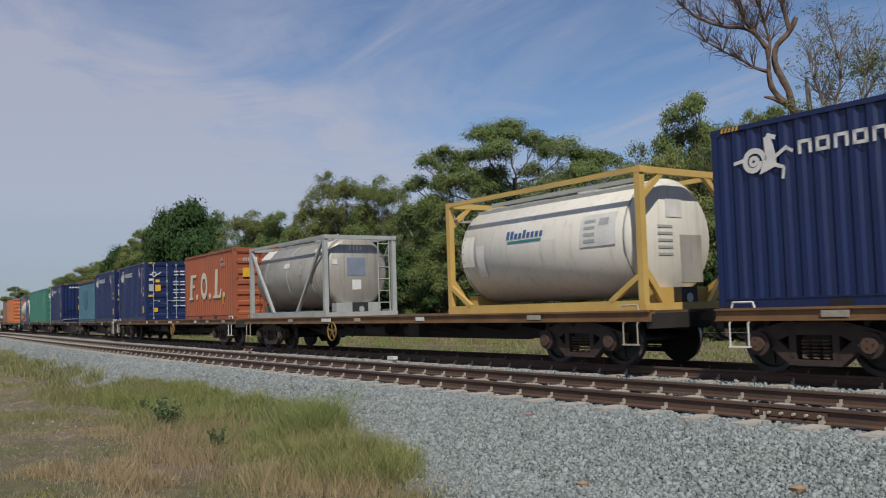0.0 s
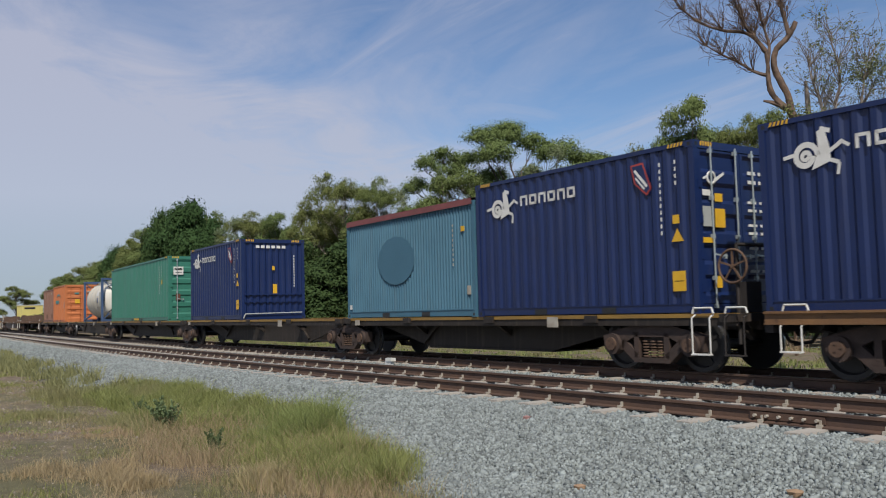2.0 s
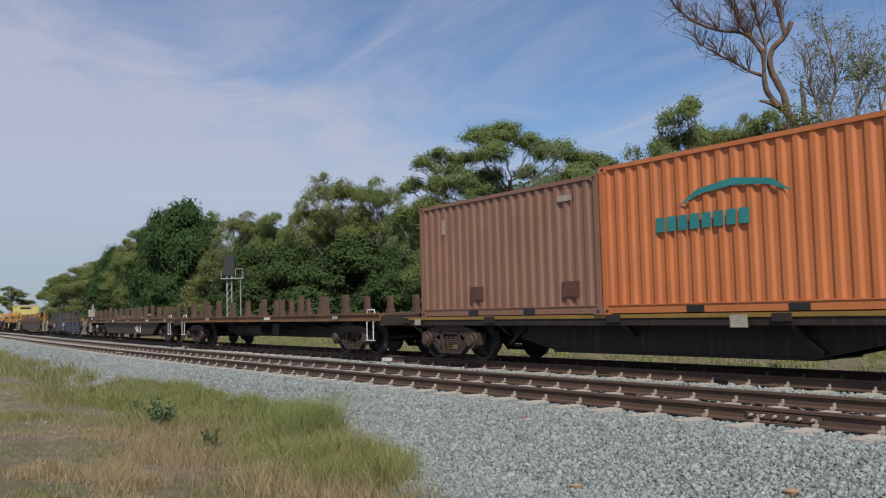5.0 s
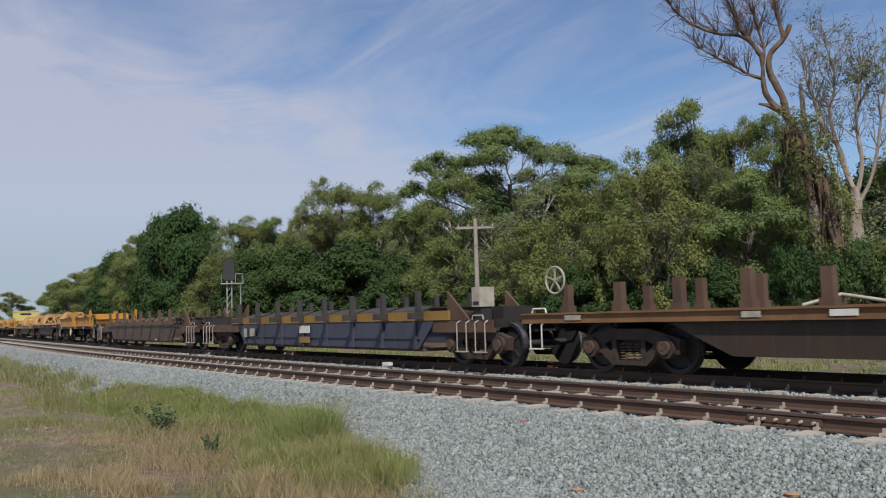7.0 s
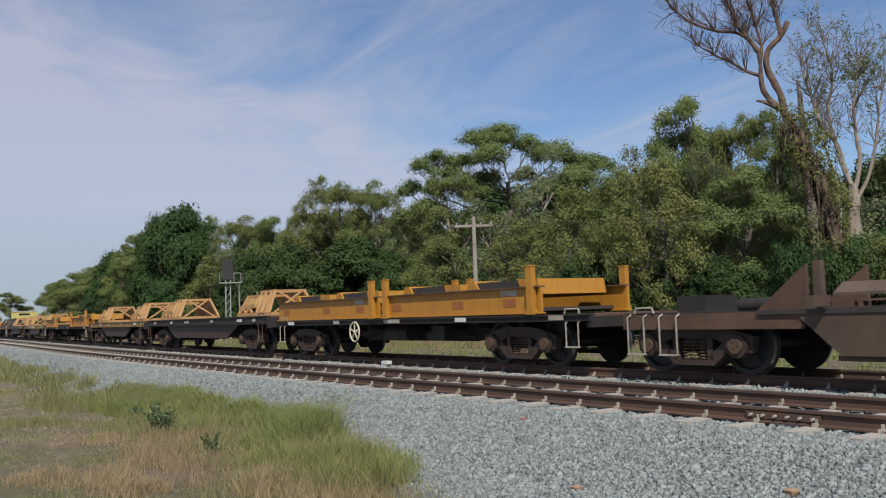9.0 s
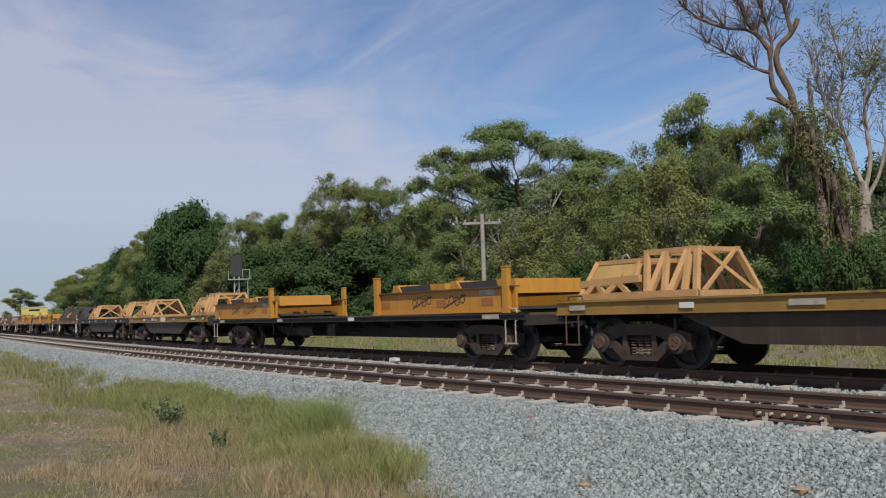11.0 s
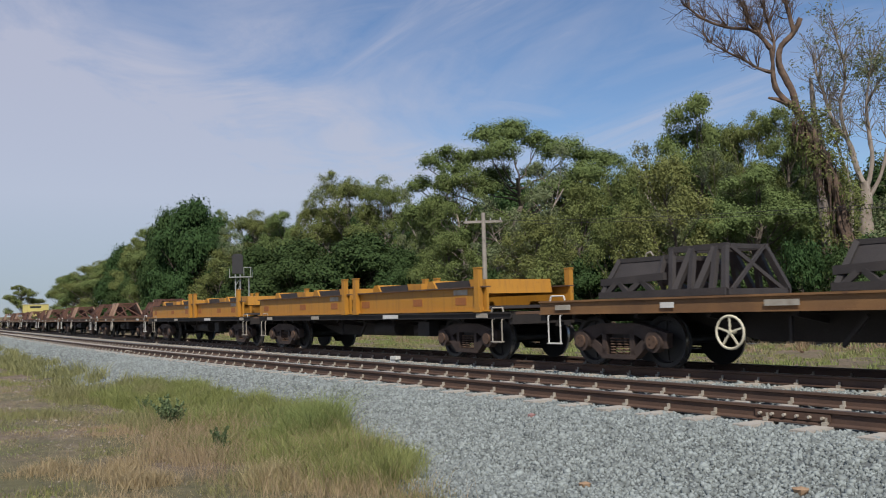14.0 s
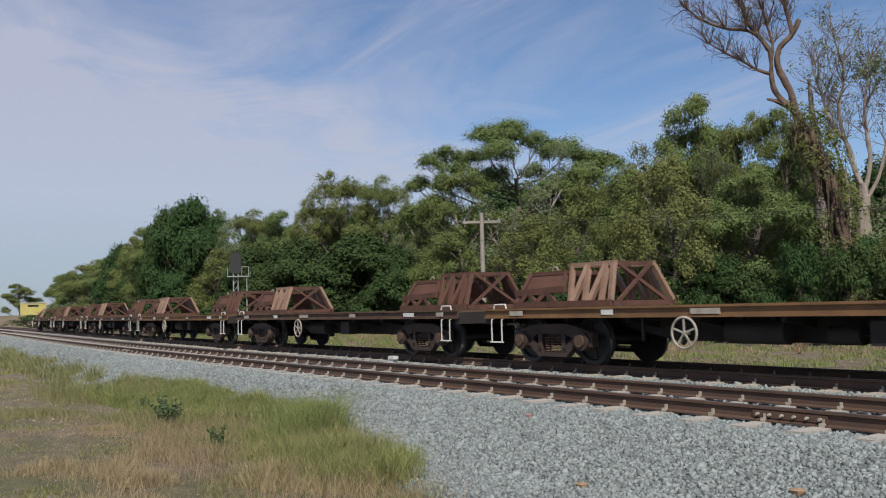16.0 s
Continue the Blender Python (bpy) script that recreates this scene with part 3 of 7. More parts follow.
def stirrup(parent, x, z0, z1, w=0.34, y=-1.34, mat=None):
    s = Shape(mat or WHITE)
    s.path([(x - w / 2, y + 0.1, z1), (x - w / 2, y, z1 - 0.05), (x - w / 2, y, z0), (x + w / 2, y, z0), (x + w / 2, y, z1 - 0.05), (x + w / 2, y + 0.1, z1)], 0.014, 6)
    s.box((x - w / 2, y - 0.05, z0 - 0.012), (x + w / 2, y + 0.05, z0 + 0.012))
    part("step", s, parent, "white tubular step" if mat is None else "")


def grab(parent, x, z, w=0.42, y=-1.28, mat=None):
    part("grab_rail", Shape(mat or WHITE).path([(x - w / 2, y, z), (x - w / 2 + 0.03, y, z + 0.09), (x + w / 2 - 0.03, y, z + 0.09), (x + w / 2, y, z)], 0.017, 6), parent)


def plates(parent, items, y, mat=None):
    """Small painted plates on a side: x, z, width, height, material."""
    for x, z, w, h, m in items:
        part("plate", Shape(m).box((x - w / 2, y - 0.006, z - h / 2), (x + w / 2, y + 0.004, z + h / 2)), parent)


def coupler(parent, x, k):
    c = Shape(UNDER).box((x - 0.05, -0.09, 0.72), (x + 0.05, 0.09, 0.98)).beam((x, 0, 0.87), (x + k * 0.42, 0, 0.87), 0.14, 0.14)
    c.box((min(x + k * 0.34, x + k * 0.56), -0.15, 0.74), (max(x + k * 0.34, x + k * 0.56), 0.13, 1.0))
    c.path([(x, 0.3, 0.8), (x + k * 0.2, 0.28, 0.5), (x + k * 0.5, 0.22, 0.45)], 0.03, 6)
    part("coupler", c, parent)


def gear(parent, length, x0, belly):
    """Brake gear hung under the floor: reservoir, cylinder, rods."""
    part("air_reservoir", Shape(UNDER).tube((x0, -0.78, 0.66), (x0 + 1.1, -0.78, 0.66), 0.19, 14).box((x0 + 0.2, -0.8, 0.8), (x0 + 0.28, -0.74, 0.95)).box((x0 + 0.8, -0.8, 0.8), (x0 + 0.88, -0.74, 0.95)), parent)
    part("brake_rigging", Shape(UNDER).tube((x0 + 1.7, -0.6, 0.62), (x0 + 2.2, -0.6, 0.62), 0.15, 12).tube((x0 + 2.2, -0.6, 0.62), (x0 + 3.6, -0.6, 0.58), 0.025, 6)
         .beam((x0 - 0.5, -0.9, 0.9), (x0 - 0.9, -0.9, 0.45), 0.05, 0.06).beam((x0 - 1.6, -1.1, 0.9), (x0 - 1.6, -1.1, 0.5), 0.05, 0.05).box((x0 + 2.6, -1.15, 0.5), (x0 + 3.1, -0.85, 0.85)), parent)


def start_wagon(left, right, label, bogies, category="goods wagon"):
    mid = (left + right) / 2
    w = thing("goods_wagon", label, category, "wagons of the goods train")
    moving.append((w, mid, 0.0))
    for b in bogies:
        bogie(w, b - mid)
    L = (right - left) / 2 - 0.35
    for k in (-1, 1):
        coupler(w, k * L, k)
    return w, mid, L, [b - mid for b in bogies]


def flat_wagon(left, right, label, bogies, top=1.02, band=0.2, sill=None, belly=0.42, belly_side=False, wheel=None, wheel_z=0.62, stakes=(), steps=WHITE, marks=(), floor=None, wheel_mat=None):
    w, mid, L, bx = start_wagon(left, right, label, bogies)
    sill = sill or SILL
    lo = top - band
    for y in (-1.24, 1.24):
        s = Shape(sill).box((-L, y - 0.06, lo), (L, y + 0.06, top)).box((-L, y - 0.10 if y < 0 else y - 0.02, top - 0.035), (L, y + 0.02 if y < 0 else y + 0.10, top - 0.004))
        s.box((-L, y - 0.09 if y < 0 else y - 0.02, lo), (L, y + 0.02 if y < 0 else y + 0.09, lo + 0.025))
        part("side_sill", s, w)
    f = Shape(floor or RUST).box((-L, -1.18, top - 0.06), (L, 1.18, top - 0.01))
    part("floor", f, w)
    part("headstock", Shape(UNDER).box((-L - 0.02, -1.27, lo - 0.12), (-L + 0.12, 1.27, top - 0.065)), w)
    part("headstock", Shape(UNDER).box((L - 0.12, -1.27, lo - 0.12), (L + 0.02, 1.27, top - 0.065)), w)
    a, b = min(bx) + 1.1, max(bx) - 1.1
    bel = [(-L + 0.1, lo - 0.0), (-L + 0.1, lo - 0.16), (a, lo - 0.16), (a + 1.4, belly), (b - 1.4, belly), (b, lo - 0.16), (L - 0.1, lo - 0.16), (L - 0.1, lo)]
    if belly_side:
        for y in (-1.22, 1.17):
            part("side_plate", Shape(BELLY).plate([(a - 0.1, lo), (a + 1.2, belly), (b - 1.2, belly), (b + 0.1, lo)], y, y + 0.05), w)
    c = Shape(UNDER).plate(bel, -0.32, -0.22).plate(bel, 0.22, 0.32)
    for i in range(int(2 * L / 1.6)):
        x = -L + 0.8 + i * 1.6
        c.plate([(x, lo), (x, lo - 0.05), (x + 0.06, lo - 0.05), (x + 0.06, lo)], -1.15, 1.15)
        c.beam((x, -1.15, lo - 0.03), (x, -0.3, lo - 0.16), 0.07, 0.1, side=(1, 0, 0))
    part("centre_sill", c, w)
    gear(w, L, random.uniform(-2.5, 0.5), belly)
    if wheel is not None:
        handwheel(w, wheel - mid, wheel_z, mat=wheel_mat)
    if steps:
        for k in (-1, 1):
            stirrup(w, k * (L - 0.45), 0.42, lo + 0.02, mat=None if steps is WHITE else steps)
            grab(w, k * (L - 0.5), top, mat=None if steps is WHITE else steps)
    for x in stakes:
        for y in (-1.15, 1.15):
            part("stake", Shape(RUST).box((x - 0.09, y - 0.07, top - 0.01), (x + 0.09, y + 0.07, top + random.uniform(0.5, 0.62))).box((x - 0.12, y - 0.10, top - 0.01), (x + 0.12, y + 0.10, top + 0.12)), w)
    plates(w, [(x, (top + lo) / 2 + 0.0, ww, hh, m) for x, ww, hh, m in marks], -1.335)
    return w, mid, L


def skeletal_unit(left, right, label, first, last):
    """One unit of an articulated set; neighbours share the bogie between them."""
    mid = (left + right) / 2
    w = thing("container_wagon", label, "goods wagon", "wagons of the goods train")
    moving.append((w, mid, 0.0))
    L = (right - left) / 2 - 0.12
    if first:
        bogie(w, L - 1.9)
        coupler(w, L - 0.3, 1)
    bogie(w, -L - 0.12 if not last else -L + 1.9)
    if last:
        coupler(w, -L + 0.3, -1)
    lo, top = 0.27, 0.98
    a, b = -L + (1.5 if not last else 3.1), L - (1.5 if not first else 3.1)
    prof = [(-L, 0.72), (a - 0.2, 0.72), (a + 1.9, lo), (b - 1.9, lo), (b + 0.2, 0.72), (L, 0.72), (L, 0.93), (-L, 0.93)]
    s = Shape(SKELETON)
    for y in (-0.62, 0.54):
        s.plate(prof, y, y + 0.08)
    s.box((a + 1.9, -0.66, lo - 0.03), (b - 1.9, 0.66, lo))
    part("spine_beam", s, w)
    for y in (-1.20, 1.12):
        part("side_rail", Shape(OCHRE, SKELETON).box((-L, y, 0.93), (L, y + 0.08, 1.0)).box((-L, y + 0.02, 0.80), (L, y + 0.06, 0.93), 1), w)
    for x in (-L + 0.15, -L / 2, 0.1, L / 2, L - 0.15):
        c = Shape(SKELETON)
        c.box((x - 0.16, -1.24, 0.86), (x + 0.16, 1.24, 0.99))
        for y in (-1.0, 1.0):
            c.beam((x, y, 0.88), (x, y * 0.62, 0.6), 0.1, 0.1, side=(1, 0, 0))
        part("cross_bearer", c, w)
    part("brace", Shape(SKELETON).beam((L * 0.45, -0.68, 0.86), (L * 0.45 + 0.7, -0.68, 0.36), 0.06, 0.07).beam((-L * 0.4, -0.68, 0.86), (-L * 0.4 - 0.7, -0.68, 0.36), 0.06, 0.07), w)
    plates(w, [(L - 4.3, 0.87, 0.32, 0.2, LABEL), (-L + 0.8, 0.88, 0.25, 0.14, LABEL)], -1.26)
    if first:
        h = Shape(UNDER, CREAM)
        h.path([(L - 0.1, -1.0, 0.5), (L - 0.1, -1.0, 2.1)], 0.03, 6).path([(L - 0.1, -0.2, 0.9), (L - 0.1, -0.2, 2.1), (L - 0.1, -1.0, 2.1)], 0.03, 6)
        h.box((L - 0.3, -0.8, 1.0), (L - 0.1, -0.4, 1.5))
        part("brake_stand", h, w, "dark brake stand with platform")
        handwheel(w, L - 0.15, 1.75, -1.05, 0.27, RUST)
        for x in (L - 0.6, L + 0.05):
            stirrup(w, x, 0.34, 0.98, 0.36, mat=UNDER if x > L else None)
            grab(w, x, 1.0)
    return w, mid, L


BELLY = surface("dark_brown_plate", (0.060, 0.035, 0.022), (0.028, 0.017, 0.012), 0.65, 1.6, 0.5, 0.2, streak=True)
ROCKER = surface("tan_worn_plate", (0.15, 0.105, 0.078), (0.08, 0.055, 0.042), 0.75, 2.5, 0.5, 0.2)


def slab_wagon(left, right, label, bogies, body, side, edge):
    """A wagon whose deep body hangs between its bogies, with stakes over a sloped rim."""
    w, mid, L, bx = start_wagon(left, right, label, bogies)
    a, b = body[0] - mid, body[1] - mid
    for y in (-1.28, 1.22):
        k = -1 if y < 0 else 1
        s = Shape(side).plate([(a, 0.98), (a + 0.7, 0.36), (b - 0.7, 0.34), (b, 0.98)], y, y + 0.06)
        n = int((b - a - 1) / 1.55)
        part("side_plate", s, w)
        r = Shape(side)
        for i in range(n + 1):
            x = a + 0.8 + i * (b - a - 1.6) / n
            r.box((x - 0.05, y - 0.05 if k < 0 else y + 0.06, 0.34), (x + 0.05, y if k < 0 else y + 0.11, 1.0))
        r.box((a + 0.6, y - 0.03 if k < 0 else y + 0.06, 0.58), (b - 0.6, y if k < 0 else y + 0.09, 0.62))
        if side is NAVYSIDE:
            part("ribs", r, w)
        if side is NAVYSIDE:
            part("rim", Shape(edge).box((a - 0.6, y - 0.004 if k < 0 else y, 1.02), (b + 0.6, y + 0.06 if k < 0 else y + 0.064, 1.24)), w)
        else:
            part("rim", Shape(edge).box((a - 0.6, y - 0.02 if k < 0 else y, 0.96), (b + 0.6, y + 0.06 if k < 0 else y + 0.08, 1.03)), w)
            part("guide_rail", Shape(RUST).box((a - 0.3, y + 0.01, 1.12), (b + 0.3, y + 0.05, 1.15)), w)
            for i in range(3 * n):
                x = a + 0.4 + i * (b - a - 0.8) / (3 * n - 1)
                part("hinge", Shape(RUST, UNDER).box((x - 0.03, y, 1.03), (x + 0.03, y + 0.06, 1.22)).box((x - 0.10, y + 0.04, 1.05), (x + 0.06, y + 0.12, 1.13), 1), w)
        for i in range(n):
            x0, x1 = a + 0.62 + i * (b - a - 1.0) / n, a + 0.38 + (i + 1) * (b - a - 1.0) / n
            yo, yi = (y + 0.02, y + 0.42) if k < 0 else (y + 0.04, y - 0.36)
            vs = [(x0, yo, 1.25), (x1, yo, 1.25), (x1 - 0.06, yi, 1.37), (x0 + 0.06, yi, 1.37), (x0, yo, 1.21), (x1, yo, 1.21), (x1 - 0.06, yi, 1.33), (x0 + 0.06, yi, 1.33)]
            if side is BROWNSIDE:
                vs = [(q[0], q[1] if j in (0, 1, 4, 5) else yo + (yi - yo) * 0.4, q[2] + (0.0 if j in (0, 1, 4, 5) else 0.03)) for j, q in enumerate(vs)]
            part("sloping_plate", Shape(DARKRACK if side is NAVYSIDE else ROCKER).add(vs, [(0, 1, 2, 3), (7, 6, 5, 4), (0, 4, 5, 1), (3, 2, 6, 7), (0, 3, 7, 4), (1, 5, 6, 2)]), w)
        for i in range(n + 1):
            x = a + 0.5 + i * (b - a - 1.0) / n
            part("stake", Shape(DARKRACK if side is NAVYSIDE else BROWNSIDE).box((x - 0.065, y - 0.38 if k < 0 else y + 0.01, 1.06), (x + 0.065, y + 0.05 if k < 0 else y + 0.44, 1.22)).plate([(x - 0.065, 1.22), (x - 0.05, 1.72), (x + 0.05, 1.72), (x + 0.065, 1.22)], y - 0.17 if k < 0 else y + 0.06, y - 0.05 if k < 0 else y + 0.18), w)
    part("floor", Shape(RUST).box((a + 0.6, -1.2, 0.28), (b - 0.6, 1.2, 0.36)), w)
    for k, e in ((-1, a), (1, b)):
        lo, hi = sorted((k * L, e - k * 0.1))
        part("end_platform", Shape(SKELETON, RUST).box((lo, -1.22, 0.84), (hi, 1.22, 1.02)).box((lo, -1.26, 0.74), (hi, -1.16, 1.0), 1).plate([(e, 1.0), (e + k * 0.9, 1.0), (e, 1.7)], -0.9, -0.84, 1).plate([(e, 1.0), (e + k * 0.9, 1.0), (e, 1.7)], 0.84, 0.9, 1), w)
        for d in (0.35, 1.05):
            stirrup(w, k * (L - d), 0.32, 1.0, 0.36, mat=LABEL)
        grab(w, k * (L - 0.5), 1.02, mat=LABEL)
        part("brake_gear", Shape(UNDER).box((k * L - 0.9 * k - 0.3, -0.5, 1.02), (k * L - 0.9 * k + 0.3, 0.4, 1.3)).tube((e + k * 0.3, -0.7, 1.1), (e + k * 1.3, -0.7, 1.1), 0.12, 10), w)
    plates(w, [(a + (b - a) * 0.45, 0.83, 0.75, 0.22, WHITE), (a + (b - a) * 0.45, 0.52, 0.75, 0.18, OCHRE), (a + 0.95, 0.72, 0.28, 0.3, LABEL), (a + 1.6, 0.74, 0.5, 0.26, LABEL)] if side is NAVYSIDE else [(b - 3.0, 0.4, 0.2, 0.06, WHITE)], -1.345)
    if side is NAVYSIDE:
        part("cabinet", Shape(LABEL, MARKBLACK).box((b + 1.3, -1.1, 1.3), (b + 1.6, -0.7, 1.74)).box((b + 1.34, -1.105, 1.34), (b + 1.56, -1.10, 1.42), 1), w, "pale louvred equipment cabinet")
        part("cabinet_stand", Shape(UNDER).box((b + 1.33, -1.05, 1.02), (b + 1.57, -0.75, 1.3)), w)
    return w, mid, L


# ---- containers and other loads ----
def ride(ob, s, z):
    moving.append((ob, s, z))
    return ob


def corrugated(x0, x1, z0, z1, y, depth, period, mat, sign):
    """A wall of trapezoid folds in x, upright, its outer face at y."""
    s = Shape(mat)
    n = max(1, round((x1 - x0) / period))
    p = (x1 - x0) / n
    pts = []
    for i in range(n):
        a = x0 + i * p
        pts += [(a, 0), (a + p * 0.32, 0), (a + p * 0.5, depth), (a + p * 0.82, depth)]
    pts.append((x1, 0))
    vs = [(x, y - sign * d, z) for x, d in pts for z in (z0, z1)]
    return s.add(vs, [(2 * i, 2 * i + 2, 2 * i + 3, 2 * i + 1) for i in range(len(pts) - 1)])


def corrugated_end(x, y0, y1, z0, z1, depth, period, mat):
    s = Shape(mat)
    n = max(1, round((y1 - y0) / period))
    p = (y1 - y0) / n
    pts = []
    for i in range(n):
        a = y0 + i * p
        pts += [(a, 0), (a + p * 0.3, 0), (a + p * 0.5, depth), (a + p * 0.8, depth)]
    pts.append((y1, 0))
    vs = [(x - d, y, z) for y, d in pts for z in (z0, z1)]
    return s.add(vs, [(2 * i, 2 * i + 2, 2 * i + 3, 2 * i + 1) for i in range(len(pts) - 1)])


def container(s, length, height, mat, label, doors=True, period=0.277, rods=None, hicube=False, pockets=True, rods_per=2, door_folds=5):
    c = ride(thing("shipping_container", label, "container", "containers on the train"), s, 1.0)
    L, W, H = length / 2, 1.219, height
    f = Shape(mat, MARKBLACK)
    for x in (-L, L - 0.11):
        for y in (-W, W - 0.11):
            f.box((x, y, 0.0), (x + 0.11, y + 0.11, H))
            for z in (0.0, H - 0.118):
                xo, yo = (x - 0.004 if x < 0 else x - 0.07), (y - 0.004 if y < 0 else y - 0.05)
                f.box((xo, yo, z + (0.002 if z else -0.002)), (xo + 0.184, yo + 0.168, z + 0.118 + (0.004 if z else 0)))
                # solid castings: black plates paint the dark inside of their holes
                f.box((xo + 0.06, yo - 0.002, z + 0.03), (xo + 0.125, yo + 0.002, z + 0.09), 1)
                f.box((xo + 0.182 if x > 0 else xo - 0.002, yo + 0.05, z + 0.03), (xo + 0.186 if x > 0 else xo + 0.002, yo + 0.11, z + 0.09), 1)
    for y in (-W, W - 0.06):
        f.box((-L + 0.11, y, H - 0.075), (L - 0.11, y + 0.06, H))
        f.box((-L + 0.11, y + 0.012, 0.02), (L - 0.11, y + 0.07, 0.17))
        f.box((-L + 0.11, y - 0.002 if y < 0 else y + 0.05, 0.155), (L - 0.11, y + 0.012 if y < 0 else y + 0.062, 0.175))
    for x in (-L, L - 0.10):
        f.box((x, -W + 0.11, 0.0), (x + 0.10, W - 0.11, 0.15)).box((x, -W + 0.11, H - 0.13), (x + 0.10, W - 0.11, H))
    # fork pockets are flat black plates, their inner shade given by colour
    if pockets:
        for x in (-0.95, 0.95) if length < 8 else (-1.0, 1.0):
            f.box((x - 0.18, -W + 0.006, 0.022), (x + 0.18, -W + 0.03, 0.13), 1)
    part("frame", f, c)
    for y, k in ((-W + 0.014, -1), (W - 0.014, 1)):
        part("side_wall", corrugated(-L + 0.11, L - 0.11, 0.17, H - 0.07, y, 0.036, period, mat, k), c)
    part("roof", Shape(mat).box((-L + 0.02, -W + 0.05, H - 0.05), (L - 0.02, W - 0.05, H - 0.02)), c)
    part("end_wall", corrugated_end(-L + 0.02, -W + 0.1, W - 0.1, 0.14, H - 0.12, -0.04, 0.25, mat), c)
    if not doors:
        part("end_wall", corrugated_end(L - 0.03, -W + 0.1, W - 0.1, 0.14, H - 0.12, 0.045, 0.25, mat), c)
    else:
        rods = rods or GALV
        for y0, y1 in ((-W + 0.115, -0.008), (0.008, W - 0.115)):
            d = Shape(mat)
            n = door_folds
            z0, z1 = 0.16, H - 0.14
            p = (z1 - z0) / n
            zs = []
            for i in range(n):
                a = z0 + i * p
                zs += [(a, 0.0), (a + p * 0.25, 0.0), (a + p * 0.38, 0.045), (a + p * 0.80, 0.045), (a + p * 0.93, 0.0)]
            zs.append((z1, 0.0))
            vs = [(L - 0.015 - dd, y, z) for z, dd in zs for y in (y0 + 0.06, y1 - 0.06)]
            d.add(vs, [(2 * i, 2 * i + 1, 2 * i + 3, 2 * i + 2) for i in range(len(zs) - 1)])
            d.box((L - 0.07, y0, z0), (L - 0.012, y0 + 0.07, z1)).box((L - 0.07, y1 - 0.07, z0), (L - 0.012, y1, z1))
            for z in (0.35, 0.9, 1.5, 2.1):
                e = y0 if y0 < -0.5 else y1 - 0.05
                d.box((L - 0.03, e - 0.03, z), (L + 0.006, e + 0.08, z + 0.14))
            door = part("door", d, c)
            ys = (y0 + 0.28, y1 - 0.16) if rods_per == 2 else (y1 - 0.2 if y0 < -0.5 else y0 + 0.2,)
            for y in ys:
                r = Shape(rods).tube((L + 0.035, y, 0.10), (L + 0.035, y, H - 0.08), 0.016, 8)
                for z in (0.08, 0.55, 1.25, 1.9, H - 0.20):
                    r.box((L - 0.01, y - 0.032, z), (L + 0.048, y + 0.032, z + 0.07))
                part("lock_rod", r, door, "galvanised locking rod")
            for y in ys:
                part("handle", Shape(rods).beam((L + 0.055, y, 0.98), (L + 0.055, y + 0.30, 0.95), 0.016, 0.028, side=(1, 0, 0)).box((L, y + 0.24, 0.91), (L + 0.06, y + 0.29, 0.99)), door)
    if hicube:
        st = Shape(MARKYELLOW, MARKBLACK)
        for x in (-L + 0.19, L - 0.55):
            for i in range(5):
                st.plate([(x + i * 0.07, H - 0.07), (x + i * 0.07 + 0.035, H - 0.07), (x + i * 0.07 + 0.06, H - 0.005), (x + i * 0.07 + 0.025, H - 0.005)], -W - 0.006, -W - 0.002, i % 2 and 0)
        for y in (-W + 0.18, W - 0.5):
            for i in range(5):
                st.box((L + 0.002, y + i * 0.065, H - 0.085), (L + 0.006, y + i * 0.065 + 0.034, H - 0.01))
        part("warning_stripes", st, c, "yellow warning stripes at the top corners")
    return c, L, W, H


def side_marks(c, W, items, name="marking"):
    """Flat markings on the near wall: x, z, width, height, material."""
    for x, z, w, h, m in items:
        part(name, Shape(m).box((x - w / 2, -W - 0.006, z - h / 2), (x + w / 2, -W - 0.002, z + h / 2)), c)


def end_marks(c, L, items, name="marking", out=0.006):
    for y, z, w, h, m in items:
        part(name, Shape(m).box((L + out - 0.004, y - w / 2, z - h / 2), (L + out, y + w / 2, z + h / 2)), c)


def column(c, x, W, z_top, n, h, w, mat):
    side_marks(c, W, [(x, z_top - i * h * 1.4, w * 0.72, h * 0.8, mat) for i in range(n)])


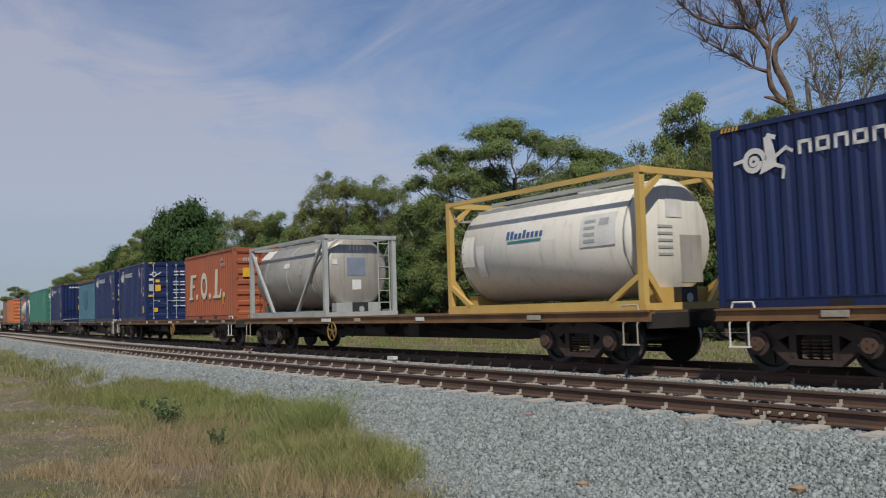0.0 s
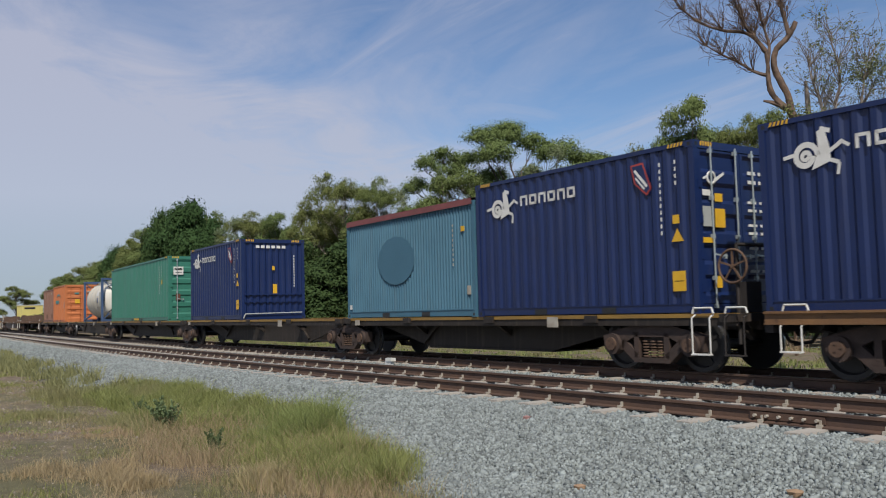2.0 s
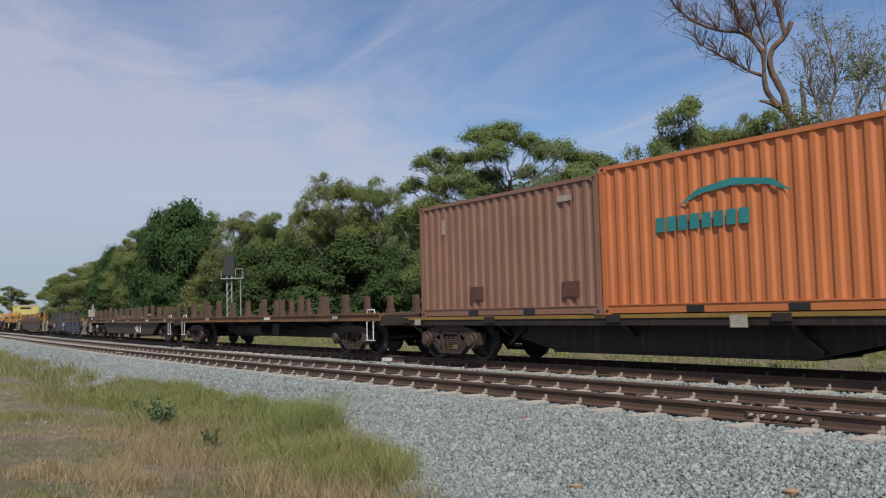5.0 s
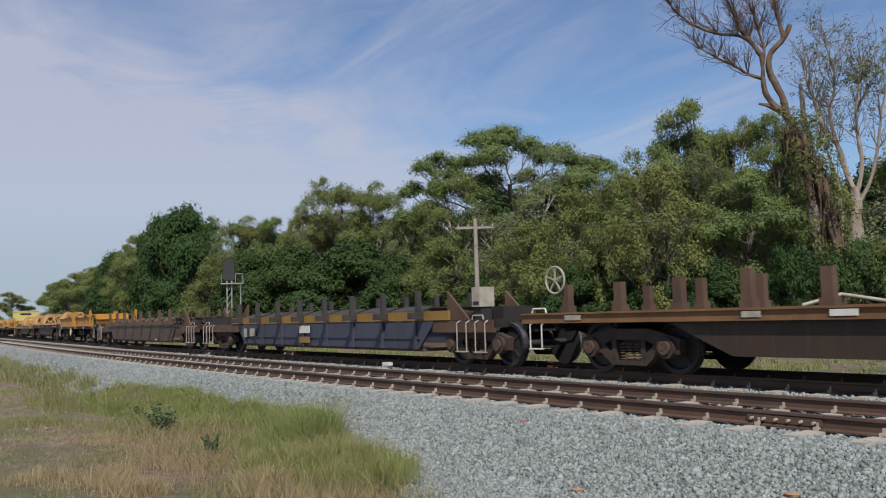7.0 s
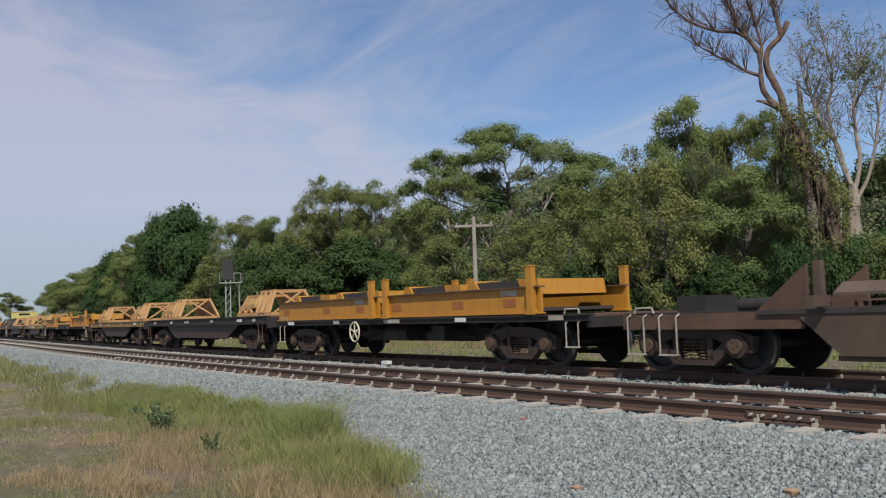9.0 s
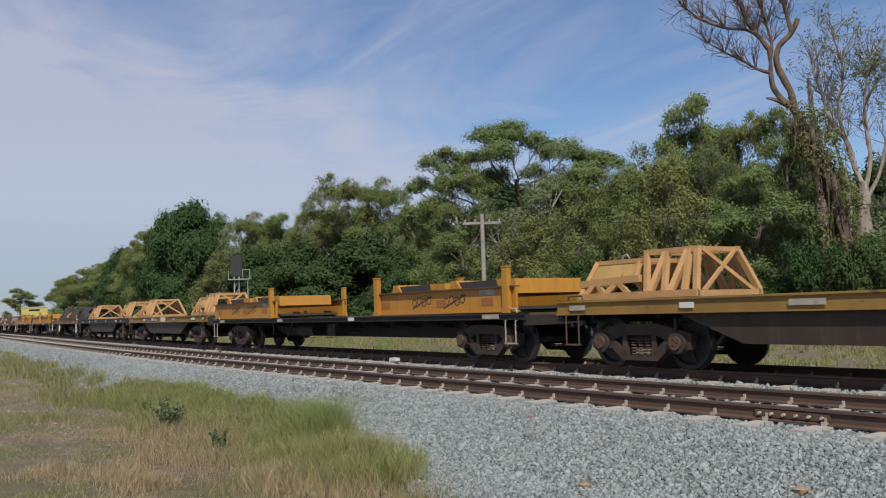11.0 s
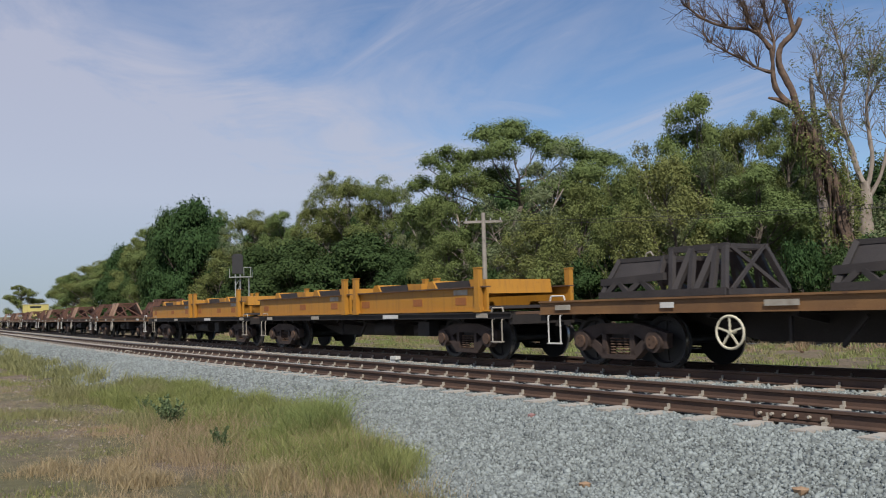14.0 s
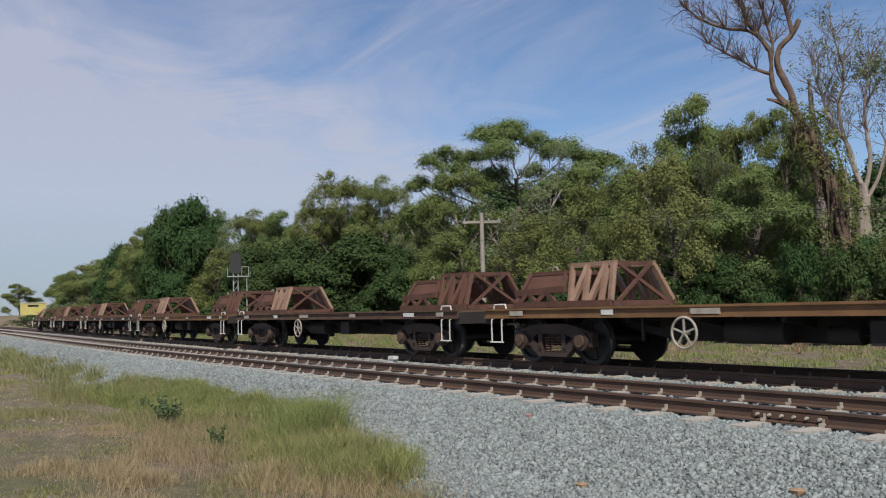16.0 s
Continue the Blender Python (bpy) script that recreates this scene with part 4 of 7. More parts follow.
def sea_emblem(c, x, z, k, W):
    """A white ring and curved strokes: a plain stand-in for a painted emblem."""
    y = -W - 0.006
    e = Shape(WHITE)
    for j in range(26):
        a0, a1 = 0.24 * j, 0.24 * j + 0.26
        r0, r1 = 0.25 - 0.0035 * j, 0.16 - 0.0035 * j
        e.plate([(x + r * k * math.cos(a), z + r * k * math.sin(a)) for r, a in ((r0, a0), (r0, a1), (r1, a1), (r1, a0))], y, y + 0.003)
        e.plate([(x + r * k * math.cos(a), z + r * k * math.sin(a)) for r, a in ((r0 * 0.44, a0), (r0 * 0.44, a1), (r1 * 0.22, a1), (r1 * 0.22, a0))], y, y + 0.003)
    e.plate([(x + 0.10 * k, z - 0.22 * k), (x + 0.42 * k, z - 0.12 * k), (x + 0.40 * k, z + 0.10 * k), (x + 0.32 * k, z + 0.42 * k), (x + 0.20 * k, z + 0.36 * k), (x + 0.22 * k, z + 0.1 * k)], y, y + 0.004)
    e.beam((x + 0.38 * k, y, z + 0.02 * k), (x + 0.62 * k, y, z + 0.16 * k), 0.004, 0.06 * k).beam((x + 0.6 * k, y, z + 0.15 * k), (x + 0.72 * k, y, z + 0.07 * k), 0.004, 0.05 * k)
    e.beam((x + 0.4 * k, y, z - 0.1 * k), (x + 0.55 * k, y, z - 0.16 * k), 0.004, 0.06 * k).beam((x + 0.55 * k, y, z - 0.16 * k), (x + 0.52 * k, y, z - 0.34 * k), 0.004, 0.05 * k)
    e.beam((x - 0.2 * k, y, z + 0.05 * k), (x - 0.38 * k, y, z + 0.02 * k), 0.004, 0.06 * k).beam((x + 0.26 * k, y, z + 0.4 * k), (x + 0.42 * k, y, z + 0.34 * k), 0.004, 0.07 * k)
    part("emblem", e, c, "white emblem of a ring and curved strokes")


def brand_blocks(c, x, z, n, w, h, gap, W, mat, wide=()):
    """A painted name shown as plain blocks, hollow in the middle."""
    for i in range(n):
        b = Shape(mat)
        xx, y0, y1 = x + i * (w + gap), -W - 0.006, -W - 0.002
        t = min(w, h) * 0.24
        b.box((xx, y0, z), (xx + t, y1, z + h)).box((xx + w - t, y0, z), (xx + w, y1, z + h)).box((xx, y0, z + h - t), (xx + w, y1, z + h))
        if i % 2:
            b.box((xx, y0, z), (xx + w, y1, z + t))
        part("lettering_block", b, c)


def navy_box(s, doors, label):
    c, L, W, H = container(s, 6.058, 2.896, NAVY, label, doors, hicube=True)
    sea_emblem(c, -L + 0.78, H - 0.62, 0.95, W)
    brand_blocks(c, -L + 1.55, H - 0.62, 6, 0.22, 0.21, 0.065, W, WHITE)
    part("badge", Shape(MARKRED, NAVY, WHITE).plate([(1.62, H - 0.24), (1.92, H - 0.22), (2.10, H - 0.70), (1.98, H - 0.82), (1.70, H - 0.58)], -W - 0.006, -W - 0.003).plate([(1.66, H - 0.27), (1.90, H - 0.26), (2.06, H - 0.70), (1.98, H - 0.77), (1.74, H - 0.57)], -W - 0.009, -W - 0.006, 1)
         .beam((1.72, -W - 0.011, H - 0.34), (2.00, -W - 0.011, H - 0.66), 0.004, 0.05, 2).beam((1.74, -W - 0.011, H - 0.48), (1.94, -W - 0.011, H - 0.70), 0.004, 0.03, 2), c, "red and white slanted badge")
    column(c, L - 0.74, W, H - 0.32, 11, 0.085, 0.045, WHITE)
    column(c, L - 0.40, W, H - 0.32, 4, 0.085, 0.045, WHITE)
    side_marks(c, W, [(L - 0.42, 1.60, 0.14, 0.15, MARKYELLOW), (L - 0.40, 0.55, 0.28, 0.34, MARKYELLOW), (L - 0.40, 0.55, 0.2, 0.02, MARKBLACK)], "sticker")
    part("sticker", Shape(MARKYELLOW).plate([(L - 0.53, 1.22), (L - 0.27, 1.22), (L - 0.40, 1.44)], -W - 0.006, -W - 0.002), c)
    if doors:
        part("emblem", Shape(WHITE).ring((L - 0.0, -0.78, H - 0.62), (1, 0, 0), 0.10, 0.03, 14, 4, 0, 0.12).beam((L + 0.002, -0.7, H - 0.66), (L + 0.002, -0.45, H - 0.52), 0.05, 0.004, side=(0, 0, 1)).beam((L + 0.002, -0.9, H - 0.6), (L + 0.002, -1.0, H - 0.64), 0.04, 0.004, side=(0, 0, 1)), c)
        end_marks(c, L, [(-0.93, 2.02, 0.2, 0.10, WHITE), (-0.62, 1.95, 0.2, 0.14, MARKYELLOW), (-0.60, 1.60, 0.26, 0.32, MARKYELLOW), (-0.93, 1.62, 0.22, 0.34, GREYFRAME), (-0.93, 1.22, 0.26, 0.09, MARKYELLOW), (-0.72, 0.52, 0.2, 0.2, MARKYELLOW)] +
                  [(0.3 + 0.3 * j, 2.42 - 0.16 * i, 0.22, 0.06, WHITE) for i in range(2) for j in range(3)] + [(0.28 + 0.33 * j, 1.9 - 0.14 * i - 0.12 * (i // 2), 0.24, 0.045, WHITE) for i in range(7) for j in range(3)])
    else:
        end_marks(c, L, [(-0.6 + 0.2 * i, H - 0.27, 0.14, 0.10, WHITE) for i in range(6)] + [(0.05, 1.1, 0.16, 0.34, MARKYELLOW), (0.0, 1.85, 0.1, 0.14, MARKYELLOW)] + [(0.8, 2.3 - 0.1 * i, 0.04, 0.06, WHITE) for i in range(12)])
        part("end_step", Shape(NAVY).box((L - 0.02, -W + 0.12, 0.62), (L + 0.02, W - 0.12, 0.66)).box((L - 0.02, -W + 0.12, 0.88), (L + 0.02, W - 0.12, 0.93)), c)
        part("end_rail", Shape(GREYFRAME).path([(L + 0.06, -W + 0.05, 0.05), (L + 0.06, -W + 0.12, 0.2), (L + 0.06, W - 0.15, 0.22)], 0.025, 6), c)
    return c


navy_box(-5.92, True, "navy blue corrugated shipping container with white emblem and lettering blocks")
navy_box(-46.87, True, "navy blue corrugated container with white emblem, galvanised door rods")
navy_box(-54.17, True, "navy blue corrugated container with white emblem, beside a teal one")
navy_box(-74.62, False, "navy blue corrugated container with closed end wall and white emblem")


def red_box():
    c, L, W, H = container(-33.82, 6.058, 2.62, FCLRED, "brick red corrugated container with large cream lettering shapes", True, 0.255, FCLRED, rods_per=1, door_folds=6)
    y0, y1 = -W - 0.006, -W - 0.002
    z, h = 0.82, 1.02
    b = Shape(CREAM)
    x = -2.45
    b.plate([(x, z), (x + 0.55, z), (x + 0.55, z + 0.09), (x + 0.43, z + 0.1), (x + 0.52, z + h), (x + 0.24, z + h), (x + 0.15, z + 0.1), (x, z + 0.09)], y0, y1)
    b.box((x + 0.5, y0, z + h - 0.12), (x + 1.0, y1, z + h)).box((x + 0.45, y0, z + 0.48), (x + 0.78, y1, z + 0.60))
    part("lettering_block", b, c, "large cream painted block")
    r = Shape(CREAM)
    cx, cz = -0.42, z + 0.52
    for i in range(22):
        a0, a1 = 2 * math.pi * i / 22, 2 * math.pi * (i + 1) / 22
        q = lambda a, k: (cx + 0.42 * k * math.cos(a), cz + 0.54 * k * math.sin(a))
        r.plate([q(a0, 0.56), q(a0, 1), q(a1, 1), q(a1, 0.56)], y0, y1)
    part("lettering_block", r, c, "large cream painted ring")
    b = Shape(CREAM)
    x = 0.72
    b.plate([(x, z), (x + 0.9, z), (x + 1.02, z + 0.36), (x + 0.92, z + 0.34), (x + 0.75, z + 0.12), (x + 0.50, z + 0.12), (x + 0.60, z + h + 0.1), (x + 0.30, z + h + 0.1), (x + 0.17, z + 0.1), (x, z + 0.1)], y0, y1)
    part("lettering_block", b, c, "large cream painted block")
    for x in (-1.35, 0.32, 1.98):
        part("lettering_dot", Shape(CREAM).tube((x, y0, z + 0.1), (x, y1, z + 0.1), 0.12, 14), c)
    side_marks(c, W, [(1.72 + 0.13 * i, H - 0.35, 0.09, 0.13, LABEL) for i in range(2)] + [(1.68 + 0.12 * i, H - 0.55, 0.085, 0.12, LABEL) for i in range(5)] + [(1.9, 0.75, 0.12, 0.36, MARKYELLOW), (1.9, 0.75, 0.26, 0.08, MARKYELLOW)])
    end_marks(c, L, [(-0.8 + 0.1 * i, H - 0.42, 0.07, 0.15, LABEL) for i in range(3)] + [(-0.34, H - 0.42, 0.12, 0.18, WHITE), (-0.70, 1.72, 0.28, 0.34, MARKYELLOW), (0.35, 2.2, 0.4, 0.14, LABEL), (0.35, 1.6, 0.25, 0.3, LABEL), (0.4, 1.2, 0.3, 0.3, LABEL)])
    part("roof_bows", Shape(FCLRED).box((L - 0.2, -W + 0.05, H), (L - 0.1, W - 0.05, H + 0.03)), c)


red_box()


def teal_box():
    c, L, W, H = container(-60.30, 6.058, 2.60, TEAL, "faded teal container with a red tarpaulin on its open top", False, 0.12)
    r = Shape(TARP)
    vs = [(x, y, H + 0.02 + 0.14 * math.cos(y / W * 1.4) * (0.7 + 0.3 * math.sin(x * 3.1 + y)) + 0.02 * math.sin(x * 9)) for x in np.linspace(-L + 0.05, L - 0.05, 26) for y in np.linspace(-W - 0.03, W, 9)]
    r.add(vs, [(i * 9 + j, (i + 1) * 9 + j, (i + 1) * 9 + j + 1, i * 9 + j + 1) for i in range(25) for j in range(8)], 0, True)
    r.add([(x, -W - 0.03, H + 0.06) for x in (-L + 0.05, L - 0.05)] + [(L - 0.05, -W - 0.03, H - 0.08), (-L + 0.05, -W - 0.03, H - 0.08)], [(0, 1, 2, 3)])
    part("tarpaulin", r, c, "faded red tarpaulin")
    part("faded_disc", Shape(surface("dull_teal_patch", (0.056, 0.150, 0.215), (0.042, 0.122, 0.178), 0.6, 0.8, 0.5, 0.1)).plate([(-0.4 + 0.9 * math.cos(a * 0.4), 1.45 + 0.62 * math.sin(a * 0.4)) for a in range(16)], -W - 0.004, -W - 0.002), c)
    column(c, L - 0.85, W, H - 0.5, 9, 0.08, 0.045, LABEL)
    side_marks(c, W, [(L - 0.45, H - 0.6, 0.14, 0.12, MARKYELLOW), (-L + 0.2, 0.3, 0.12, 0.12, WHITE), (L - 0.25, 0.6, 0.14, 0.2, LABEL)])


teal_box()


def green_box():
    c, L, W, H = container(-87.15, 12.192, 2.896, GREEN, "long green corrugated high container with galvanised door rods", True, 0.277, hicube=True)
    column(c, L - 1.55, W, H - 0.42, 11, 0.085, 0.06, WHITE)
    column(c, L - 1.10, W, H - 0.40, 4, 0.10, 0.06, WHITE)
    side_marks(c, W, [(L - 1.12, H - 1.12, 0.14, 0.2, MARKYELLOW), (0.0, 0.09, 1.05, 0.10, MARKYELLOW), (0.62, 0.09, 0.12, 0.1, MARKBLACK)])
    end_marks(c, L, [(-0.76, H - 0.65, 0.44, 0.36, WHITE), (-0.76, H - 0.58, 0.34, 0.1, MARKBLACK), (-0.76, H - 0.74, 0.3, 0.04, MARKBLACK), (0.35, H - 0.62, 0.3, 0.12, LABEL), (0.8, H - 0.62, 0.3, 0.12, LABEL), (0.75, H - 0.84, 0.2, 0.10, LABEL), (-0.78, 1.05, 0.2, 0.3, RUSTRACK)] +
              [(0.35 + 0.42 * j, 1.75 - 0.22 * i, 0.2, 0.07, LABEL) for i in range(4) for j in range(2)])


green_box()


def orange_box():
    c, L, W, H = container(-113.75, 6.058, 2.72, ORANGE, "orange corrugated container with a teal painted mark and closed doors", True, 0.277, ORANGE, door_folds=6)
    side_marks(c, W, [(-1.6 + 0.24 * i, 1.52, 0.19, 0.25, MARKTEAL) for i in range(8)])
    part("emblem", Shape(MARKTEAL).plate([(-1.2, 1.80), (-0.7, 1.96), (-0.1, 2.02), (0.5, 1.96), (0.95, 1.80), (0.6, 2.04), (-0.1, 2.14), (-0.8, 2.04)], -W - 0.006, -W - 0.002), c, "teal painted arc")
    side_marks(c, W, [(L - 0.3, 1.25, 0.2, 0.36, LABEL)])
    end_marks(c, L, [(-0.35, 1.5, 0.34, 0.3, MARKYELLOW), (-0.4, 2.1, 0.3, 0.1, MARKTEAL), (0.4, 1.3, 0.16, 0.1, WHITE), (0.8, 1.3, 0.16, 0.1, WHITE), (0.5, 2.2, 0.4, 0.1, LABEL)])
    c, L, W, H = container(-119.85, 6.058, 2.62, BROWN, "faded brown corrugated container beside an orange one", False, 0.277)
    side_marks(c, W, [(-L + 1.0, H - 0.55, 0.12, 0.34, LABEL), (L - 0.9, H - 0.35, 0.4, 0.12, LABEL), (-0.8, 0.5, 0.5, 0.3, RUSTRACK), (L - 0.8, 0.5, 0.5, 0.3, RUSTRACK)])


orange_box()


def tank_container(s, label, frame, clad, style, height=2.591):
    c = ride(thing("tank_container", label, "tank container", "tank containers on the train"), s, 1.0)
    L, W, H = 3.029, 1.219, height
    p = 0.13
    for x in (-L, L - p):
        e = Shape(frame, MARKBLACK)
        for y in (-W, W - p):
            e.box((x, y, 0), (x + p, y + p, H))
            for z in (0.0, H - 0.118):
                e.box((x - 0.003, y - 0.003, z - 0.001), (x + p + 0.03, y + p + 0.003, z + 0.121))
        e.box((x + 0.01, -W + p, 0.0), (x + p - 0.01, W - p, 0.14)).box((x + 0.01, -W + p, H - 0.12), (x + p - 0.01, W - p, H))
        xc = x + p / 2
        for k in (-1, 1):
            if style == "blue":
                e.beam((xc, k * 1.12, H - 0.1), (xc, k * 0.80, H - 0.42), 0.03, 0.06, side=(1, 0, 0)).beam((xc, k * 1.12, 0.1), (xc, k * 0.75, 0.5), 0.03, 0.07, side=(1, 0, 0))
            elif style == "yellow":
                e.beam((xc, k * 1.12, H - 0.55), (xc, k * 0.55, H - 0.05), 0.09, 0.10, side=(1, 0, 0)).beam((xc, k * 1.12, 0.75), (xc, k * 0.62, 0.1), 0.09, 0.12, side=(1, 0, 0))
        part("end_frame", e, c)
    r = Shape(frame)
    for y in (-W + 0.04, W - 0.04):
        if style != "blue":
            r.beam((-L + p, y, H - 0.05), (L - p, y, H - 0.05), 0.08, 0.09).beam((-L + p, y, 0.1), (L - p, y, 0.1), 0.08, 0.19)
        if style == "grey":
            r.beam((-L + p, y, H - 0.1), (-L + 2.1, y, 0.14), 0.08, 0.10).beam((L - p, y, H - 0.1), (L - 2.1, y, 0.14), 0.08, 0.10)
        if style == "yellow":
            r.beam((-L + p, y, 0.62), (-L + 0.85, y, 0.18), 0.08, 0.10).beam((L - p, y, 0.62), (L - 0.85, y, 0.18), 0.08, 0.10)
        if style == "blue":
            for k in (-1, 1):
                r.beam((k * (L - 0.1), y, 0.12), (k * (L - 1.2), y * 0.78, 0.40), 0.06, 0.08)
                r.beam((k * (L - 0.1), y, H - 0.06), (k * (L - 1.2), y * 0.55, H - 0.2), 0.05, 0.05)
    part("side_rail", r, c)
    R, z = (1.12, 1.36) if style != "blue" else (1.13, 1.32)
    E = L - 0.32 if style != "blue" else L - 0.10
    prof = [(-E, 0.01), (-E, 0.45), (-E + 0.05, 0.75), (-E + 0.16, 0.98), (-E + 0.34, R - 0.02), (-E + 0.5, R), (E - 0.5, R), (E - 0.34, R - 0.02), (E - 0.16, 0.98), (E - 0.05, 0.75), (E, 0.45), (E, 0.01)]
    if style != "blue":
        prof = [(-E, 0.01), (-E, R - 0.12), (-E + 0.12, R), (E - 0.12, R), (E, R - 0.12), (E, 0.01)]
    part("tank", Shape(clad).lathe(prof, z, 40), c, "cylindrical clad tank")
    b = Shape(GREYFRAME)
    for x in ((-E + 0.55, -0.95, 0.45, E - 0.6) if style == "blue" else (-E + 0.2, E - 0.2) if style == "yellow" else (-E + 0.9, 0.0, E - 0.9)):
        b.lathe([(x - 0.02, R + 0.001), (x - 0.02, R + 0.012), (x + 0.02, R + 0.012), (x + 0.02, R + 0.001)], z, 40)
    part("band", b, c)
    w = Shape(GREYFRAME).box((-E + 0.4, -0.42, z + R - 0.02), (E - 0.4, -0.36, z + R + 0.06)).box((-0.4, -0.35, z + R - 0.05), (0.5, 0.35, z + R + 0.08))
    w.box((-E + 0.2, -0.62, z + 0.90), (E - 0.2, -0.56, z + 1.0))
    part("walkway", w, c)
    for x in (-L + 0.2, L - 0.5):
        half, up = (0.42, 0.30) if style == "blue" else (0.75, 0.42)
        part("saddle", Shape(frame).box((x, -half, 0.02), (x + 0.3, half, up)), c)
    v = Shape(BLACK, GALV).box((E - 0.02, -0.22, 0.10), (L - 0.02, 0.22, 0.42)).tube((E, 0, 0.22), (L - 0.01, 0, 0.22), 0.09, 10, 1)
    part("outlet_valve", v, c, "dark outlet valve")

    def on_tank(x0, x1, a0, a1, mat, lift=0.012, n=6, name="panel"):
        """A patch on the barrel between two angles up from level, on the near side."""
        s = Shape(mat)
        vs = [(x, -(R + lift) * math.cos(math.radians(a)), z + (R + lift) * math.sin(math.radians(a))) for x in (x0, x1) for a in np.linspace(a0, a1, n)]
        s.add(vs, [(i, i + 1, n + i + 1, n + i) for i in range(n - 1)], 0, True)
        part(name, s, c)

    def end_patch(y, zz, w, h, mat):
        part("panel", Shape(mat).box((E + 0.001, y - w / 2, zz - h / 2), (E + 0.012, y + w / 2, zz + h / 2)), c)

    if style == "yellow":
        for i in range(9):
            on_tank(-0.95 + i * 0.135, -0.95 + i * 0.135 + 0.095, 11, 20 if i in (0, 1, 4) else 17, MARKBLUE, name="lettering_block")
        on_tank(-0.9, 0.2, 6.5, 9, MARKTEAL, name="lettering_bar")
        on_tank(1.35, 2.3, -6, 26, WHITE)
        for i in range(4):
            on_tank(1.45, 1.75, -2 + i * 6.5, 1 + i * 6.5, GREYFRAME, 0.016, name="lettering_bar")
        on_tank(1.85, 2.1, 14, 21, GREYFRAME, 0.016, name="lettering_bar")
        on_tank(0.2, 0.62, -20, 6, CLAD)
        on_tank(-E + 0.15, -E + 0.6, -15, 20, CLAD)
        on_tank(-2.0, -1.72, -28, 8, WHITE)
        end_patch(0.0, z + 0.55, 0.45, 0.35, WHITE)
        for i in range(5):
            end_patch(-0.25, z + 0.2 - 0.13 * i, 0.4, 0.05, GREYFRAME)
        # the next container's cast shadow, painted on as a dull grey patch
        end_patch(0.45, z - 0.4, 0.6, 0.9, STEELTANK)
    elif style == "blue":
        on_tank(-E + 0.55, -0.97, -70, 80, CLADBEIGE, 0.004, 20)
        on_tank(-0.93, 0.43, -70, 80, CLADBEIGE, 0.004, 20)
        on_tank(0.47, E - 0.62, -70, 80, CLADBEIGE, 0.004, 20)
        for i in range(5):
            a = 32 - i * 12.0
            on_tank(-E + 0.64, -E + 0.76, a, a + 5, GREYFRAME, name="lettering_block")
        on_tank(1.15, 1.45, -8, 6, MARKBLUE, 0.016)
        on_tank(0.75, 0.95, -8, 4, LABEL, 0.012)
        on_tank(0.8, 1.5, 12, 30, WHITE, 0.010)
        for i, (y, zz) in enumerate(((0.1, 0.55), (0.0, 0.28), (0.05, 0.16), (0.0, 0.02), (0.12, -0.2))):
            end_patch(y, z + zz * 0.8, 0.22 if i != 1 else 0.16, 0.035 if i != 1 else 0.09, GREYFRAME)
        e = Shape(BLACK)
        for ky, kz in ((-1, 1), (1, 1), (-1, -1), (1, -1)):
            e.beam((E - 0.10, ky * 0.78, z + kz * 0.78), (E + 0.03, ky * 0.30, z + kz * 0.36), 0.07, 0.03, side=(0, ky, -kz))
        part("stiffener", e, c, "dark pointed stiffeners on the end")
        part("document_box", Shape(GREYFRAME).box((L - 0.6, -W + 0.0, 0.95), (L - 0.14, -W + 0.08, 1.75)), c, "grey document box")
    else:
        on_tank(-0.25, 0.2, 12, 20, WHITE, name="label")
        on_tank(1.0, 1.2, -2, 14, GREYFRAME, name="label")
        for x0 in (-E + 0.05, E - 1.0):
            on_tank(x0, x0 + 0.9, 35, 60, CLAD, 0.01)
        end_patch(0.0, z + 0.15, 0.62, 0.55, surface("grey_blue_panel", (0.24, 0.29, 0.36), None, 0.5))
        end_patch(0.0, z - 0.4, 0.3, 0.3, WHITE)
        for i in range(4):
            end_patch(-0.2 + 0.12 * i, z + 0.72, 0.05, 0.14, WHITE)
        end_patch(-0.72, z + 0.3, 0.16, 0.16, WHITE)
        lad = Shape(GREYFRAME)
        for y in (0.62, 1.0):
            lad.tube((L - 0.05, y, 0.1), (L - 0.05, y, H - 0.1), 0.02, 6)
        for i in range(6):
            lad.tube((L - 0.05, 0.62, 0.4 + i * 0.36), (L - 0.05, 1.0, 0.4 + i * 0.36), 0.016, 6)
        part("ladder", lad, c, "grey access ladder")
    return c


tank_container(-13.55, "white clad tank container in a yellow steel frame", YFRAME, CLAD, "yellow")
tank_container(-26.05, "dull steel tank container in a grey braced frame", GREYFRAME, STEELTANK, "grey", 2.44)
tank_container(-99.40, "cream tank container in a blue open frame", BFRAME, CLAD, "blue")


